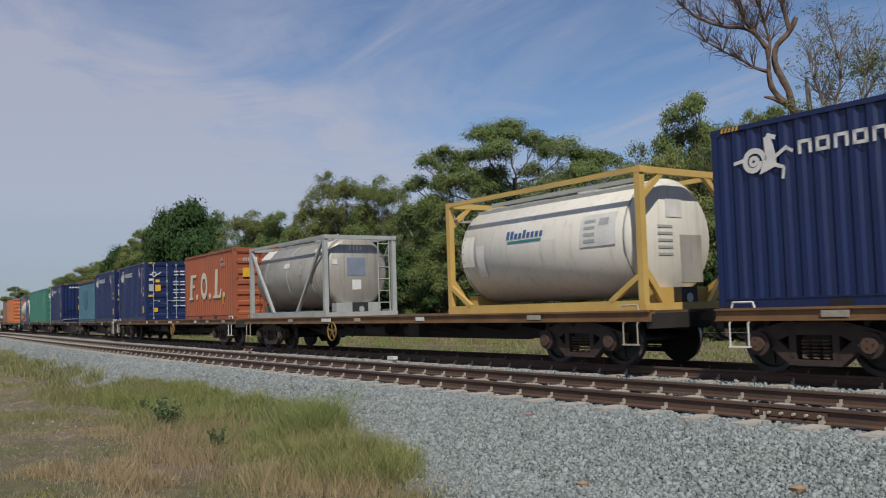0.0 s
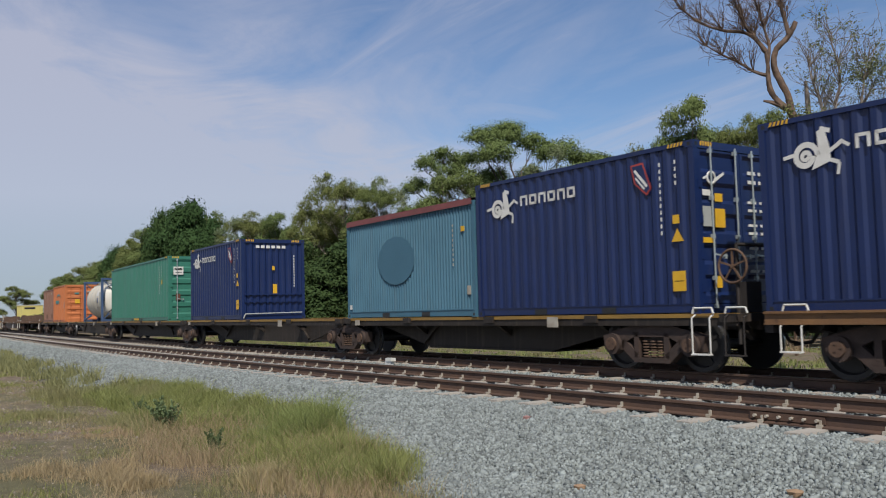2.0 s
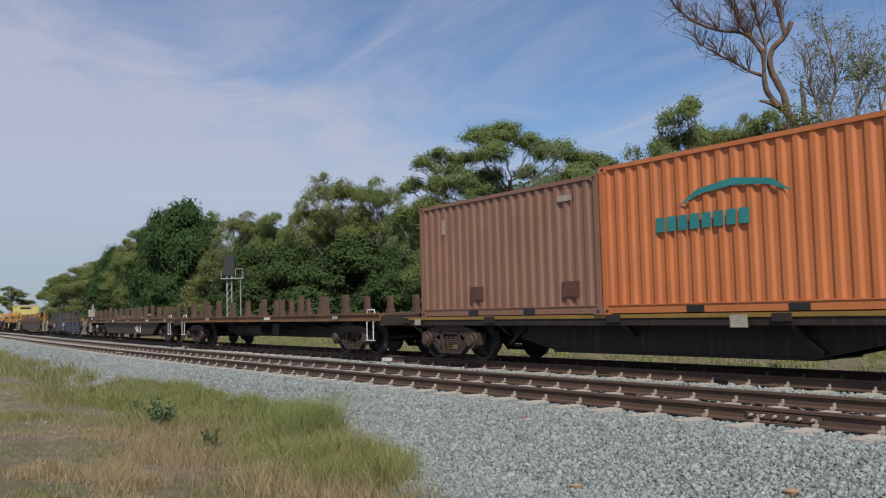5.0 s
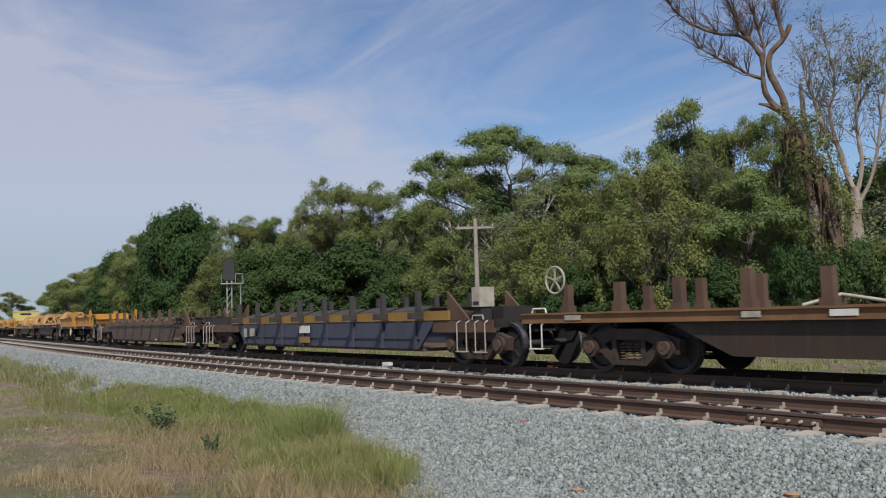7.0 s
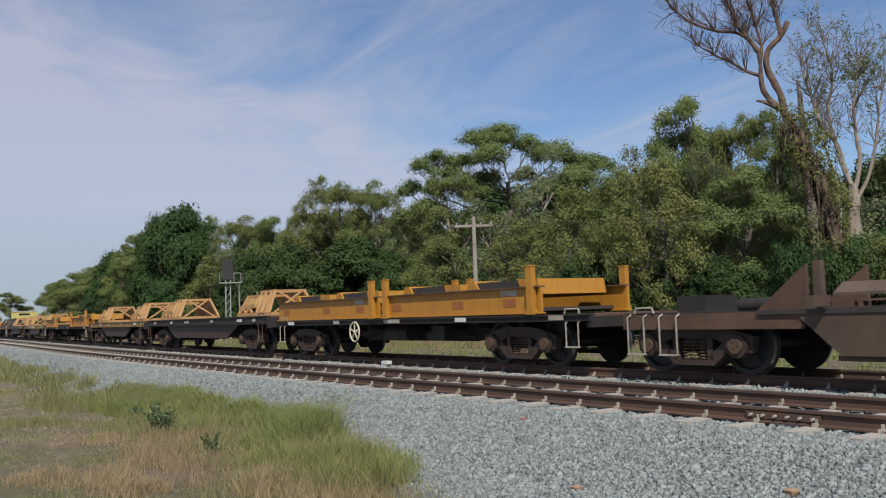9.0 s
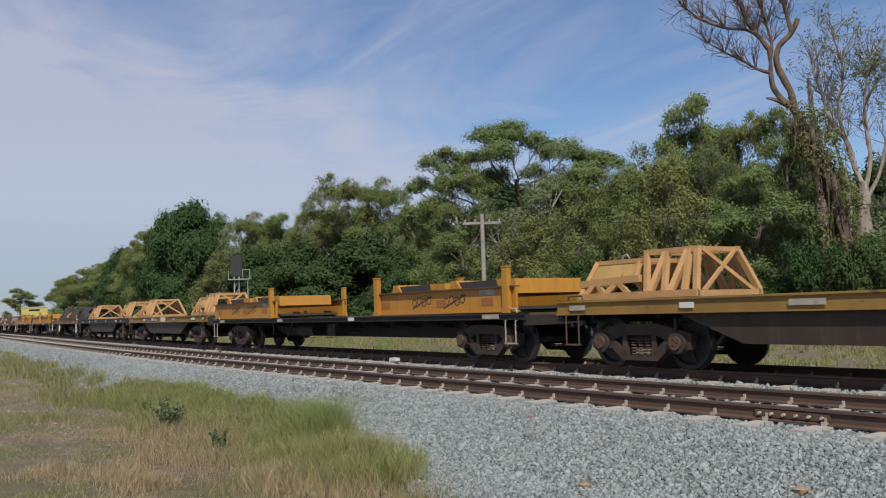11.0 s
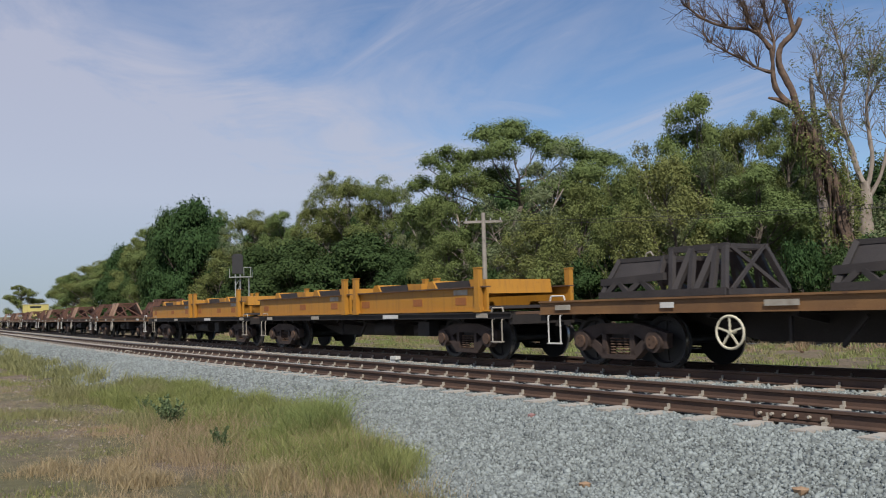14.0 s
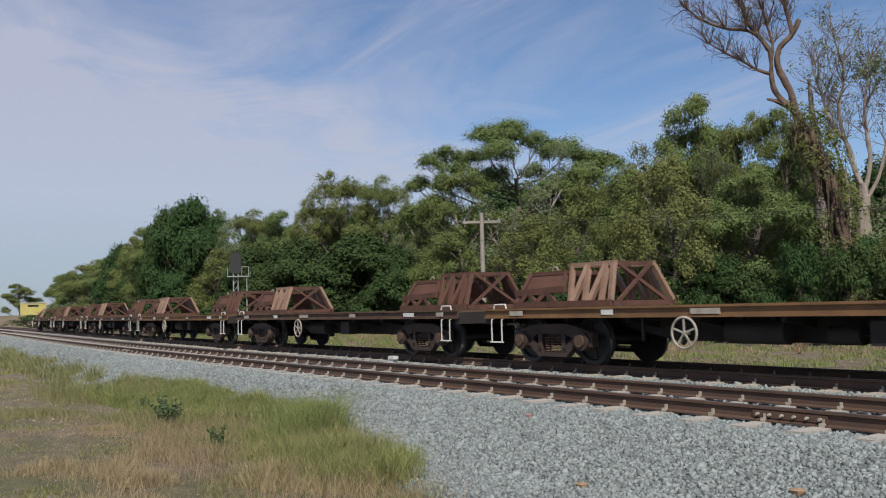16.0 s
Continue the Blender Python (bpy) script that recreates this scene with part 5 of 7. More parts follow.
def coil_rack(s, main, panel, label, z=1.25, legs=None):
    """A welded trestle: a low plated half and a taller half of slanted legs."""
    legs = legs or main
    r = ride(thing("steel_trestle", label, "steel trestle", "trestles on the flat wagons"), s, z)
    low, high = 0.70, 0.82
    for y, k in ((-1.12, -1), (1.12, 1)):
        t = y * 0.62
        f = Shape(main)
        f.beam((-2.15, y, 0.06), (2.15, y, 0.06), 0.14, 0.12)
        f.beam((-2.15, y * 0.93, 0.30), (0.15, y * 0.93, 0.36), 0.12, 0.13)
        for a, b in ((-1.9, -1.55), (-1.1, -1.5), (-1.1, -0.7), (-0.2, -0.65)):
            f.beam((a, y, 0.08), (b, y * 0.93, 0.30), 0.09, 0.11)
        f.beam((-2.05, y, 0.08), (-1.80, t, low), 0.10, 0.13).beam((-0.05, y * 0.95, 0.3), (-0.20, t, low), 0.09, 0.11)
        f.beam((-1.85, t, low), (0.05, t, low), 0.09, 0.08)
        part("low_frame", f, r)
        q = (y * 0.88, t)
        part("panel", Shape(panel).add([(-1.78, q[1], low - 0.01), (-0.12, q[1], low - 0.01), (-0.02, q[0], 0.30), (-1.90, q[0], 0.26), (-1.78, q[1] - k * 0.04, low - 0.01), (-0.12, q[1] - k * 0.04, low - 0.01), (-0.02, q[0] - k * 0.04, 0.30), (-1.90, q[0] - k * 0.04, 0.26)], [(0, 1, 2, 3), (7, 6, 5, 4), (0, 4, 5, 1), (3, 2, 6, 7), (0, 3, 7, 4), (1, 5, 6, 2)]), r, "stained sloping plate")
        g = Shape(legs)
        g.beam((0.02, t, high), (1.88, t, high), 0.13, 0.10)
        for a, b in ((0.45, 0.10), (0.55, 0.78), (1.05, 0.80), (1.25, 1.52), (1.72, 1.54), (2.1, 1.8)):
            g.beam((a, y, 0.08), (b, t, high), 0.11, 0.15)
        part("leg_frame", g, r)
    part("lifting_hook", Shape(LABEL).path([(-0.9, -0.66, low), (-0.85, -0.66, low + 0.10), (-0.7, -0.66, low + 0.13), (-0.6, -0.66, low + 0.05)], 0.018, 6), r)
    for x, zz in ((-1.75, low), (-0.25, low), (0.1, high), (1.0, high), (1.82, high)):
        part("cross_bar", Shape(main).beam((x, -0.72, zz), (x, 0.72, zz), 0.08, 0.08, side=(0, 0, 1)), r)
    for x in (-2.1, 0.0, 2.1):
        part("base_beam", Shape(main).beam((x, -1.12, 0.05), (x, 1.12, 0.05), 0.10, 0.10, side=(0, 0, 1)), r)
    for k in (-1, 1):
        part("diagonal_brace", Shape(main).beam((1.85, -0.6 * k, high), (2.12, 0.9 * k, 0.08), 0.07, 0.07, side=(1, 0, 0)), r)
    for o in r.children:
        o.data.transform(Matrix.Diagonal((0.68, 0.77, 1.02, 1)))
    return r


def cradle(left, right, z, label, posts, spray=False):
    """A long yellow cradle: deep side beams, end posts and sloping bearers between."""
    mid, L = (left + right) / 2, (right - left) / 2
    c = ride(thing("steel_cradle", label, "steel cradle", "yellow cradles on the wagons"), mid, z)
    for y in (-1.22, 1.22):
        # the top flange takes the dark rust colour to paint its shadow line
        b = Shape(YELLOW, RUST).box((-L, y - 0.03, 0.03), (L, y + 0.03, 0.53)).box((-L, y - 0.11, 0.53), (L, y + 0.09, 0.56), 1).box((-L, y - 0.11, 0.0), (L, y + 0.09, 0.03))
        part("side_beam", b, c)
        k = -1 if y < 0 else 1
        for x in posts:
            p = Shape(YELLOW).box((x - mid - 0.085, y + k * 0.11 - 0.06, -0.01), (x - mid + 0.085, y + k * 0.11 + 0.06, 0.95)).box((x - mid - 0.10, y + k * 0.11 - 0.07, 0.95), (x - mid + 0.10, y + k * 0.11 + 0.07, 0.975)).box((x - mid - 0.12, y + k * 0.11 - 0.065, -0.015), (x - mid + 0.12, y + k * 0.11 + 0.065, 0.10))
            part("post", p, c)
    for x in (-L * 0.45, L * 0.45):
        w = Shape(YELLOW, DARKRACK)
        w.plate([(x - 1.3, 0.4), (x - 1.15, 0.76), (x - 0.95, 0.76), (x - 0.7, 0.45)], -0.95, 0.95).plate([(x + 0.7, 0.45), (x + 0.6, 0.74), (x + 1.25, 0.72), (x + 1.3, 0.4)], -0.95, 0.95)
        w.box((x - 0.95, -0.9, 0.5), (x + 0.6, 0.9, 0.72), 1).box((x - 1.3, -1.16, 0.05), (x + 1.3, 1.16, 0.12), 1)
        part("bearer", w, c, "sloping bearer with dark pad")
    plates(c, [(x, 0.24, 0.42, 0.17, ORANGEPATCH) for x in (-L + 0.6, 0.2, L - 1.0)] + [(L - 1.0, 0.44, 0.55, 0.12, LABEL)], -1.252)
    if spray:
        g = Shape(MARKBLACK)
        for x in (-L + 2.0, L - 2.6):
            for i in range(4):
                g.ring((x + i * 0.22, -1.253, 0.27 + 0.05 * (i % 2)), (0, 1, 0), 0.09, 0.014, 12, 4, 0, 0.25)
            g.beam((x - 0.1, -1.254, 0.12), (x + 0.8, -1.254, 0.42), 0.004, 0.025)
        part("spray_paint", g, c, "black sprayed loops")
    return c


# ---- the train, from its front to its end ----
LAB = lambda *xs: [(x, w * 0.85, 0.095, WHITE if i % 3 == 1 else LABEL) for i, (x, w) in enumerate(xs)]
flat_wagon(-9.3, 5.5, "brown flat container wagon under a navy container", (-7.4, 3.4), marks=LAB((-5, 0.5), (0, 0.4)))
flat_wagon(-29.6, -9.9, "rusty brown flat wagon carrying two tank containers", (-27.4, -12.3), wheel=-22.4, wheel_z=0.60, wheel_mat=OCHRE, sill=SILL, steps=LABEL, marks=LAB((-5.5, 0.4), (2.1, 0.45), (-1.1, 0.4), (6.4, 0.5), (-3, 0.7)))
flat_wagon(-50.2, -29.9, "rusty brown flat wagon carrying a red and a navy container", (-47.9, -32.2), wheel=-38.5, wheel_z=0.60, wheel_mat=OCHRE, sill=SILL, marks=LAB((2.4, 0.4), (1.2, 0.7), (-1.2, 0.5), (-6.6, 0.6), (5.0, 0.4), (6.6, 0.4), (8.6, 0.45), (-3, 0.35)))
for i, (a, b, what) in enumerate(((-63.6, -50.3, "a navy and a teal container"), (-78.6, -63.6, "one navy container and an empty bay"), (-94.1, -78.6, "a long green container"), (-109.4, -94.1, "a cream tank container"), (-123.9, -109.4, "an orange and a brown container"))):
    skeletal_unit(a, b, "dark skeletal wagon carrying " + what, i == 0, i == 4)
flat_wagon(-142.0, -124.3, "empty dark brown flat wagon with upright stakes", (-140.2, -126.6), top=1.12, band=0.2, sill=SILL, stakes=[-7.2 + 1.5 * i for i in range(10)], marks=LAB((-5, 0.5), (1, 0.6), (6, 0.4)), belly=0.4)
w, mid, L = flat_wagon(-162.0, -142.5, "empty dark brown flat wagon with stakes and white scrawls", (-159.0, -144.5), top=1.12, band=0.2, sill=SILL, stakes=[-8.2 + 1.35 * i for i in range(13)], wheel=-160.6, wheel_z=1.75, wheel_mat=LABEL, marks=LAB((-7.9, 0.5), (-2.5, 0.5), (-4, 0.4), (1, 0.5), (5, 0.6), (8.2, 0.5)), belly=0.36, belly_side=True)
part("chalk_scrawl", Shape(WHITE).path([(2.75, -1.235, 0.82), (2.75, -1.235, 0.46), (3.25, -1.235, 0.46), (3.25, -1.235, 0.82)], 0.022, 6).path([(2.2, -1.235, 0.68), (2.68, -1.235, 0.48)], 0.02, 6).path([(2.55, -1.235, 0.78), (2.3, -1.235, 0.36)], 0.02, 6), w, "white painted strokes")
part("scrap_strap", Shape(LABEL).path([(2, -0.9, 1.13), (2.3, -0.6, 1.32), (2.8, -0.4, 1.14)], 0.03, 6).path([(-3.4, -0.9, 1.13), (-3.0, -0.5, 1.28), (-2.2, -0.4, 1.13)], 0.03, 6), w, "loose curled strapping")
slab_wagon(-181.7, -162.3, "empty slab wagon with faded blue sides and a yellow rim", (-179.6, -163.5), (-177.7, -164.9), NAVYSIDE, OCHRE)
slab_wagon(-202.1, -181.9, "empty slab wagon with dark brown sides and stakes", (-200.4, -183.9), (-198.4, -185.3), BROWNSIDE, DARKRACK)


def cradle_wagon(left, right, bogies, cr, label, mk, wheel=None, top=1.05, spray=False):
    flat_wagon(left, right, label, bogies, top=top, band=0.14, sill=UNDER, wheel=wheel, wheel_z=0.72, belly=0.45, marks=mk, steps=LABEL)
    for a, b, posts in cr:
        cradle(a, b, top + 0.02, "deep yellow steel cradle with end posts and rust marks", posts, spray)


cradle_wagon(-217.1, -202.2, (-215.0, -204.9), ((-216.8, -210.4, (-210.6,)), (-210.1, -204.0, (-209.9, -204.2))), "dark flat wagon under two yellow steel cradles", LAB((6.2, 0.5), (3, 0.5), (0.0, 0.9), (-3, 0.4), (-6, 0.5)), -211.6)
BANDS = (UNDER, OCHRE, DARKRACK, BLACK, SILL, SILL, RUST, SILL, RUST, SILL, RUST)


def rack_wagon(i, left, right, racks, label, kind):
    w, mid, L = flat_wagon(left, right, label, (left + 2.25, right - 2.25), top=1.25 if kind != "rust" else 1.12, band=0.27 if kind != "rust" else 0.2, sill=BANDS[i], belly=0.48, belly_side=kind == "tan", steps=RUST if kind == "tan" else WHITE,
               wheel=None if kind == "tan" else (left + (4.9 if kind == "dark" else 5.8)), wheel_z=0.66, wheel_mat=LABEL if kind == "rust" else None, marks=LAB((-6, 0.5), (-3.4, 0.35), (-1.2, 0.7), (2.0, 0.4), (5.0, 0.6), (6.4, 0.35)))
    for k, a in enumerate(racks):
        z = 1.26 if kind != "rust" else 1.13
        if kind == "tan":
            coil_rack(a + 1.46, TAN, STAINED, "tan yellow welded steel trestle with stained plates", z)
        elif kind == "dark":
            coil_rack(a + 1.46, DARKRACK, DARKRACK, "charcoal grey welded steel trestle", z)
        else:
            coil_rack(a + 1.46, RUSTRACK, RUSTRACK, "red rusted welded steel trestle" if k else "rusted steel trestle with pale worn legs", z, PALERUST if k == 0 else None)
    return w


rack_wagon(0, -232.9, -217.3, (-231.8, -221.5), "dark grey flat wagon carrying two tan trestles", "tan")
rack_wagon(1, -247.0, -233.1, (-246.5, -237.8), "ochre sided flat wagon carrying two tan trestles", "tan")
cradle_wagon(-267.2, -247.2, (-264.4, -249.2), ((-254.0, -248.0, (-253.7, -248.2)), (-266.9, -260.7, (-260.9,))), "long dark flat wagon under two yellow cradles with sprayed marks", LAB((8.5, 0.7), (2.0, 0.4), (-3.0, 0.5), (-8.5, 0.6)), None, 1.05, True)
sprayed = rack_wagon(1, -281.7, -267.4, (-281.4, -271.3), "ochre and dark flat wagon carrying two tan trestles", "tan")
tag = Shape(PURPLE)
strokes = random.Random(4)
for i in range(11):
    x = -3.15 + i * 0.135
    tag.beam((x, -1.337, 1.03 + strokes.uniform(0, 0.05)), (x + strokes.uniform(-0.05, 0.16), -1.337, 1.14 + strokes.uniform(0, 0.07)), 0.004, 0.035)
    if i % 2:
        tag.beam((x - 0.10, -1.339, 1.05 + strokes.uniform(0, 0.10)), (x + 0.12, -1.339, 1.05 + strokes.uniform(0, 0.10)), 0.004, 0.03)
part("spray_paint", tag, sprayed, "purple sprayed scrawl")
plates(sprayed, [(0.2, 1.12, 0.85, 0.19, CREAM), (-1.75, 1.13, 0.32, 0.12, CREAM)], -1.337)
rack_wagon(3, -297.6, -281.9, (-296.2, -286.2), "black sided flat wagon carrying two tan trestles", "tan")
rack_wagon(4, -311.9, -297.8, (-310.3, -305.5, -300.6), "brown flat wagon carrying charcoal trestles", "dark")
for left, right, bg_ in ((-326.8, -312.1, (-324.8, -314.4)), (-341.3, -327.0, (-339.3, -328.9))):
    cradle_wagon(left, right, bg_, ((left + 0.2, left + 7.0, (left + 7.0 - 0.15,)), (left + 7.3, right - 1.3, (left + 7.5, right - 1.5))), "dark flat wagon under two yellow steel cradles", LAB((6.0, 0.5), (2.0, 0.9), (-2.5, 0.6), (-6.0, 0.5)))
for i in range(6):
    r = -341.5 - 15.2 * i
    rack_wagon(5 + i, r - 14.9, r, (r - 14.1, r - 3.6), "rusty brown flat wagon carrying red rusted trestles", "rust")


# ---- trees ----
def leaf_mesh(name, pos, nrm, size, rng, mat):
    """Many small pointed leaves at these places, each facing roughly along its own normal."""
    k = len(pos)
    nrm = nrm / np.linalg.norm(nrm, axis=1)[:, None]
    ax = np.cross(nrm, rng.normal(size=(k, 3)) + np.array([0, 0, 0.3]))
    ax /= np.linalg.norm(ax, axis=1)[:, None] + 1e-6
    sd = np.cross(nrm, ax)
    ln = size * rng.uniform(0.55, 1.45, k)[:, None]
    wd = ln * rng.uniform(0.34, 0.55, k)[:, None]
    v = np.stack([pos - ax * ln, pos + sd * wd, pos + ax * ln, pos - sd * wd], 1).reshape(-1, 3)
    me = bpy.data.meshes.new(name)
    me.vertices.add(4 * k)
    me.vertices.foreach_set("co", v.ravel())
    me.loops.add(4 * k)
    me.loops.foreach_set("vertex_index", np.arange(4 * k, dtype=np.int32))
    me.polygons.add(k)
    me.polygons.foreach_set("loop_start", np.arange(0, 4 * k, 4, dtype=np.int32))
    me.update(calc_edges=True)
    me.materials.append(mat)
    return me


def curve_limb(wood, p, q, r0, r1, rng, sag=0.12, sides=6):
    """A tapering limb from p to q that first runs outwards and then turns up; gives its points."""
    p, q = Vector(p), Vector(q)
    mid = p.lerp(q, 0.5) + Vector((0, 0, -sag * (q - p).length)) + Vector(rng.normal(0, 0.06, 3)) * (q - p).length
    pts = [p * (1 - t) ** 2 + mid * 2 * t * (1 - t) + q * t * t for t in np.linspace(0, 1, 7)]
    pts = [a + Vector(rng.normal(0, 0.018, 3)) * (q - p).length * (0 < i < 6) for i, a in enumerate(pts)]
    for i in range(6):
        wood.tube(pts[i], pts[i + 1], r0 + (r1 - r0) * i / 6, sides, 0, r0 + (r1 - r0) * (i + 1) / 6, False)
    return pts


def grow(seed, height, width, leaf_mat, bark, pads=24, pad_r=(1.0, 1.7), base=0.4, fork=0.45, leaf_n=90, leaf_size=0.085, trunk_r=0.3, tufts=11, flat=0.75, taper=0.42, droop=0.0, crown=None):
    """A gum: a trunk that forks into limbs, each limb under its own rounded pad of leaf tufts, with gaps between the pads."""
    rng = np.random.default_rng(seed)
    wood = Shape(bark)
    if crown is None:
        crown = []
        for i in range(pads):
            a, rr = i * 2.4 + rng.uniform(-0.4, 0.4), width * math.sqrt((i + 0.5) / pads)
            R = rng.uniform(*pad_r)
            top = height * (1 - taper * (rr / width) ** 2) - R * flat
            f = rng.random() ** 2.0 * (1.0 if rr > width * 0.45 else 0.45)
            crown.append((rr * math.cos(a), rr * math.sin(a), max(top + (base * height - top) * f, R * 0.5), R))
    # the trunk, with a slight bend, up to where the last limbs leave it
    top = height * 0.72
    spine = [Vector((0, 0, -0.3))]
    for i in range(6):
        spine.append(Vector((rng.normal(0, 0.035) * height * (i + 1) / 6, rng.normal(0, 0.035) * height * (i + 1) / 6, top * (i + 1) / 6)))
    for i in range(6):
        wood.tube(spine[i], spine[i + 1], trunk_r * (1.12 - 0.85 * i / 6), 9, 0, trunk_r * (1.12 - 0.85 * (i + 1) / 6), False)
    pos, nrm = [], []
    for x, y, z, R in crown:
        c = Vector((x, y, z))
        out = math.hypot(x, y)
        f = min(0.97, max(fork * 0.6, (z - 0.55 * out - 0.4 * R) / top)) * rng.uniform(0.88, 1.0)
        i = min(5, int(f * 6))
        start = spine[i].lerp(spine[i + 1], f * 6 - i)
        r0 = trunk_r * (0.36 - 0.18 * f) * (0.6 + 0.28 * R)
        pts = curve_limb(wood, start, c - Vector((0, 0, R * flat * 0.5)), r0, r0 * 0.35, rng)
        n = max(8, int(tufts * (0.8 + 0.7 * R)))
        u = rng.normal(size=(n, 3))
        u /= np.linalg.norm(u, axis=1)[:, None]
        u[:, 2] = np.where(u[:, 2] < -0.3, -u[:, 2], u[:, 2])
        cen = np.array(c) + u * (R * rng.uniform(0.45, 0.95, n))[:, None] * np.array([1, 1, flat])
        rad = R * rng.uniform(0.30, 0.52, n)
        for k in range(n):
            if k % 2 == 0:
                curve_limb(wood, pts[4 if k % 4 else 6], cen[k], r0 * 0.25, r0 * 0.06, rng, 0.05, 4)
        m = np.maximum(12, leaf_n * (rad / 0.55) ** 2).astype(int)
        w = rng.normal(size=(m.sum(), 3))
        w /= np.linalg.norm(w, axis=1)[:, None]
        cc, rr, uu = np.repeat(cen, m, 0), np.repeat(rad, m), np.repeat(u, m, 0)
        p = cc + w * (rr * np.clip(np.abs(rng.normal(0.66, 0.30, len(rr))), 0, 1.12))[:, None] * np.array([1.15, 1.15, 0.9])
        p[:, 2] -= droop * rng.random(len(rr)) ** 2.5
        pos.append(p)
        nrm.append(w * 0.75 + uu * 0.45 + np.array([0, 0, 0.25]) + rng.normal(0, 0.32, (len(rr), 3)))
    return wood.mesh("trunk"), leaf_mesh("crown", np.concatenate(pos), np.concatenate(nrm), leaf_size, rng, leaf_mat)


PROTO = {}


def species(kind, label, name="gum_tree", **how):
    t = thing(name, label, "tree", "trees behind the line")
    trunk, crown = grow(**how)
    for part_name, me in (("trunk", trunk), ("crown", crown)):
        o = new(part_name, me)
        o.parent = t
    top = np.percentile([v.co.z for v in crown.vertices], 99.5)
    wide = np.percentile([math.hypot(v.co.x, v.co.y) for v in crown.vertices], 90)
    PROTO[kind] = (t, top, wide, [False])


# the pads of the great gum's crown: along the line, across it, height, radius
GREAT = ((-0.2, 0.3, 14.8, 1.35), (-1.9, -0.8, 14.4, 1.1), (1.6, 0.6, 14.2, 1.0), (-4.7, 0.4, 13.3, 0.9), (-5.8, -0.7, 12.5, 0.85), (-3.3, 1.4, 13.2, 1.05),
         (-4.0, -1.6, 11.8, 0.8), (-6.6, 0.6, 11.1, 0.9), (-0.9, -1.7, 13.0, 1.2), (-1.4, 1.2, 11.5, 1.2), (-2.2, -1.2, 10.3, 1.0), (3.3, -0.6, 13.1, 1.35),
         (1.5, 1.8, 12.0, 0.9), (5.2, 0.9, 12.5, 1.15), (6.5, -0.4, 12.1, 1.0), (4.7, -1.5, 11.0, 1.35), (2.7, -1.0, 10.2, 1.2), (3.8, 1.3, 8.9, 1.6), (-5.4, 1.0, 9.3, 1.3), (-6.4, -0.9, 8.2, 1.4), (0.2, 1.6, 8.0, 1.2))
species("great", "tall spreading gum tree with rounded leaf pads on open limbs", seed=5, height=16.2, width=7, leaf_mat=LEAF_A, bark=DARKBARK, leaf_n=150, leaf_size=0.08, trunk_r=0.42, tufts=15, crown=[(x, y, z + 0.45, r * 1.2) for x, y, z, r in GREAT] + [(x * 0.8, -y * 1.5, z - 2.2, r * 1.1) for x, y, z, r in GREAT[10:]])
species("dome", "tall gum tree with rounded pads of dark green leaves", seed=3, height=13, width=3.6, leaf_mat=LEAF_A, bark=DARKBARK, pads=28, pad_r=(0.9, 1.45), base=0.28, leaf_n=135, leaf_size=0.08, trunk_r=0.30)
species("open", "open gum tree with olive leaf pads and visible limbs", seed=11, height=12, width=3.4, leaf_mat=LEAF_B, bark=PALEBARK, pads=40, pad_r=(0.75, 1.25), base=0.18, leaf_n=105, leaf_size=0.072, trunk_r=0.20, tufts=11, flat=0.85)
species("dark", "dense bushy tree with deep green foliage down to the ground", "bushy_tree", seed=23, height=8.5, width=4.2, leaf_mat=LEAF_C, bark=DARKBARK, pads=52, pad_r=(1.1, 1.7), base=0.04, leaf_n=66, leaf_size=0.125, trunk_r=0.26, fork=0.1, tufts=10, flat=0.85, taper=0.5)
species("grey", "slender grey green gum tree with hanging foliage", seed=31, height=11, width=2.5, leaf_mat=LEAF_D, bark=PALEBARK, pads=30, pad_r=(0.6, 1.0), base=0.12, leaf_n=115, leaf_size=0.072, trunk_r=0.15, tufts=10, flat=1.0, droop=0.5)
species("bright", "young gum tree with light green hanging foliage", "young_gum_tree", seed=47, height=9, width=2.9, leaf_mat=LEAF_B, bark=DARKBARK, pads=38, pad_r=(0.6, 1.05), base=0.14, leaf_n=115, leaf_size=0.07, trunk_r=0.15, fork=0.15, tufts=10, flat=1.0, droop=0.5, taper=0.5)
# the scrub wears the deep green leaf so its colour carries the shade
species("scrub", "low thick scrub of mixed green leaves", "scrub_bush", seed=59, height=3.2, width=2.6, leaf_mat=LEAF_C, bark=DARKBARK, pads=24, pad_r=(0.5, 0.9), base=0.06, leaf_n=130, leaf_size=0.08, trunk_r=0.06, fork=0.05, tufts=9)


def tree(kind, x, y, top, wide, turn):
    """Stands a tree of that kind at x, y with its top at that height and its crown that wide."""
    t, h, w, used = PROTO[kind]
    m = pose(x, y, GROUND, 0, 0, turn) @ Matrix.Diagonal((wide / w, wide / w, (top - GROUND) / h, 1))
    if used[0]:
        copy_thing(t, m @ Matrix.Diagonal((1 / t.scale[0], 1 / t.scale[1], 1 / t.scale[2], 1)))
    else:
        t.matrix_world = m
        used[0] = True


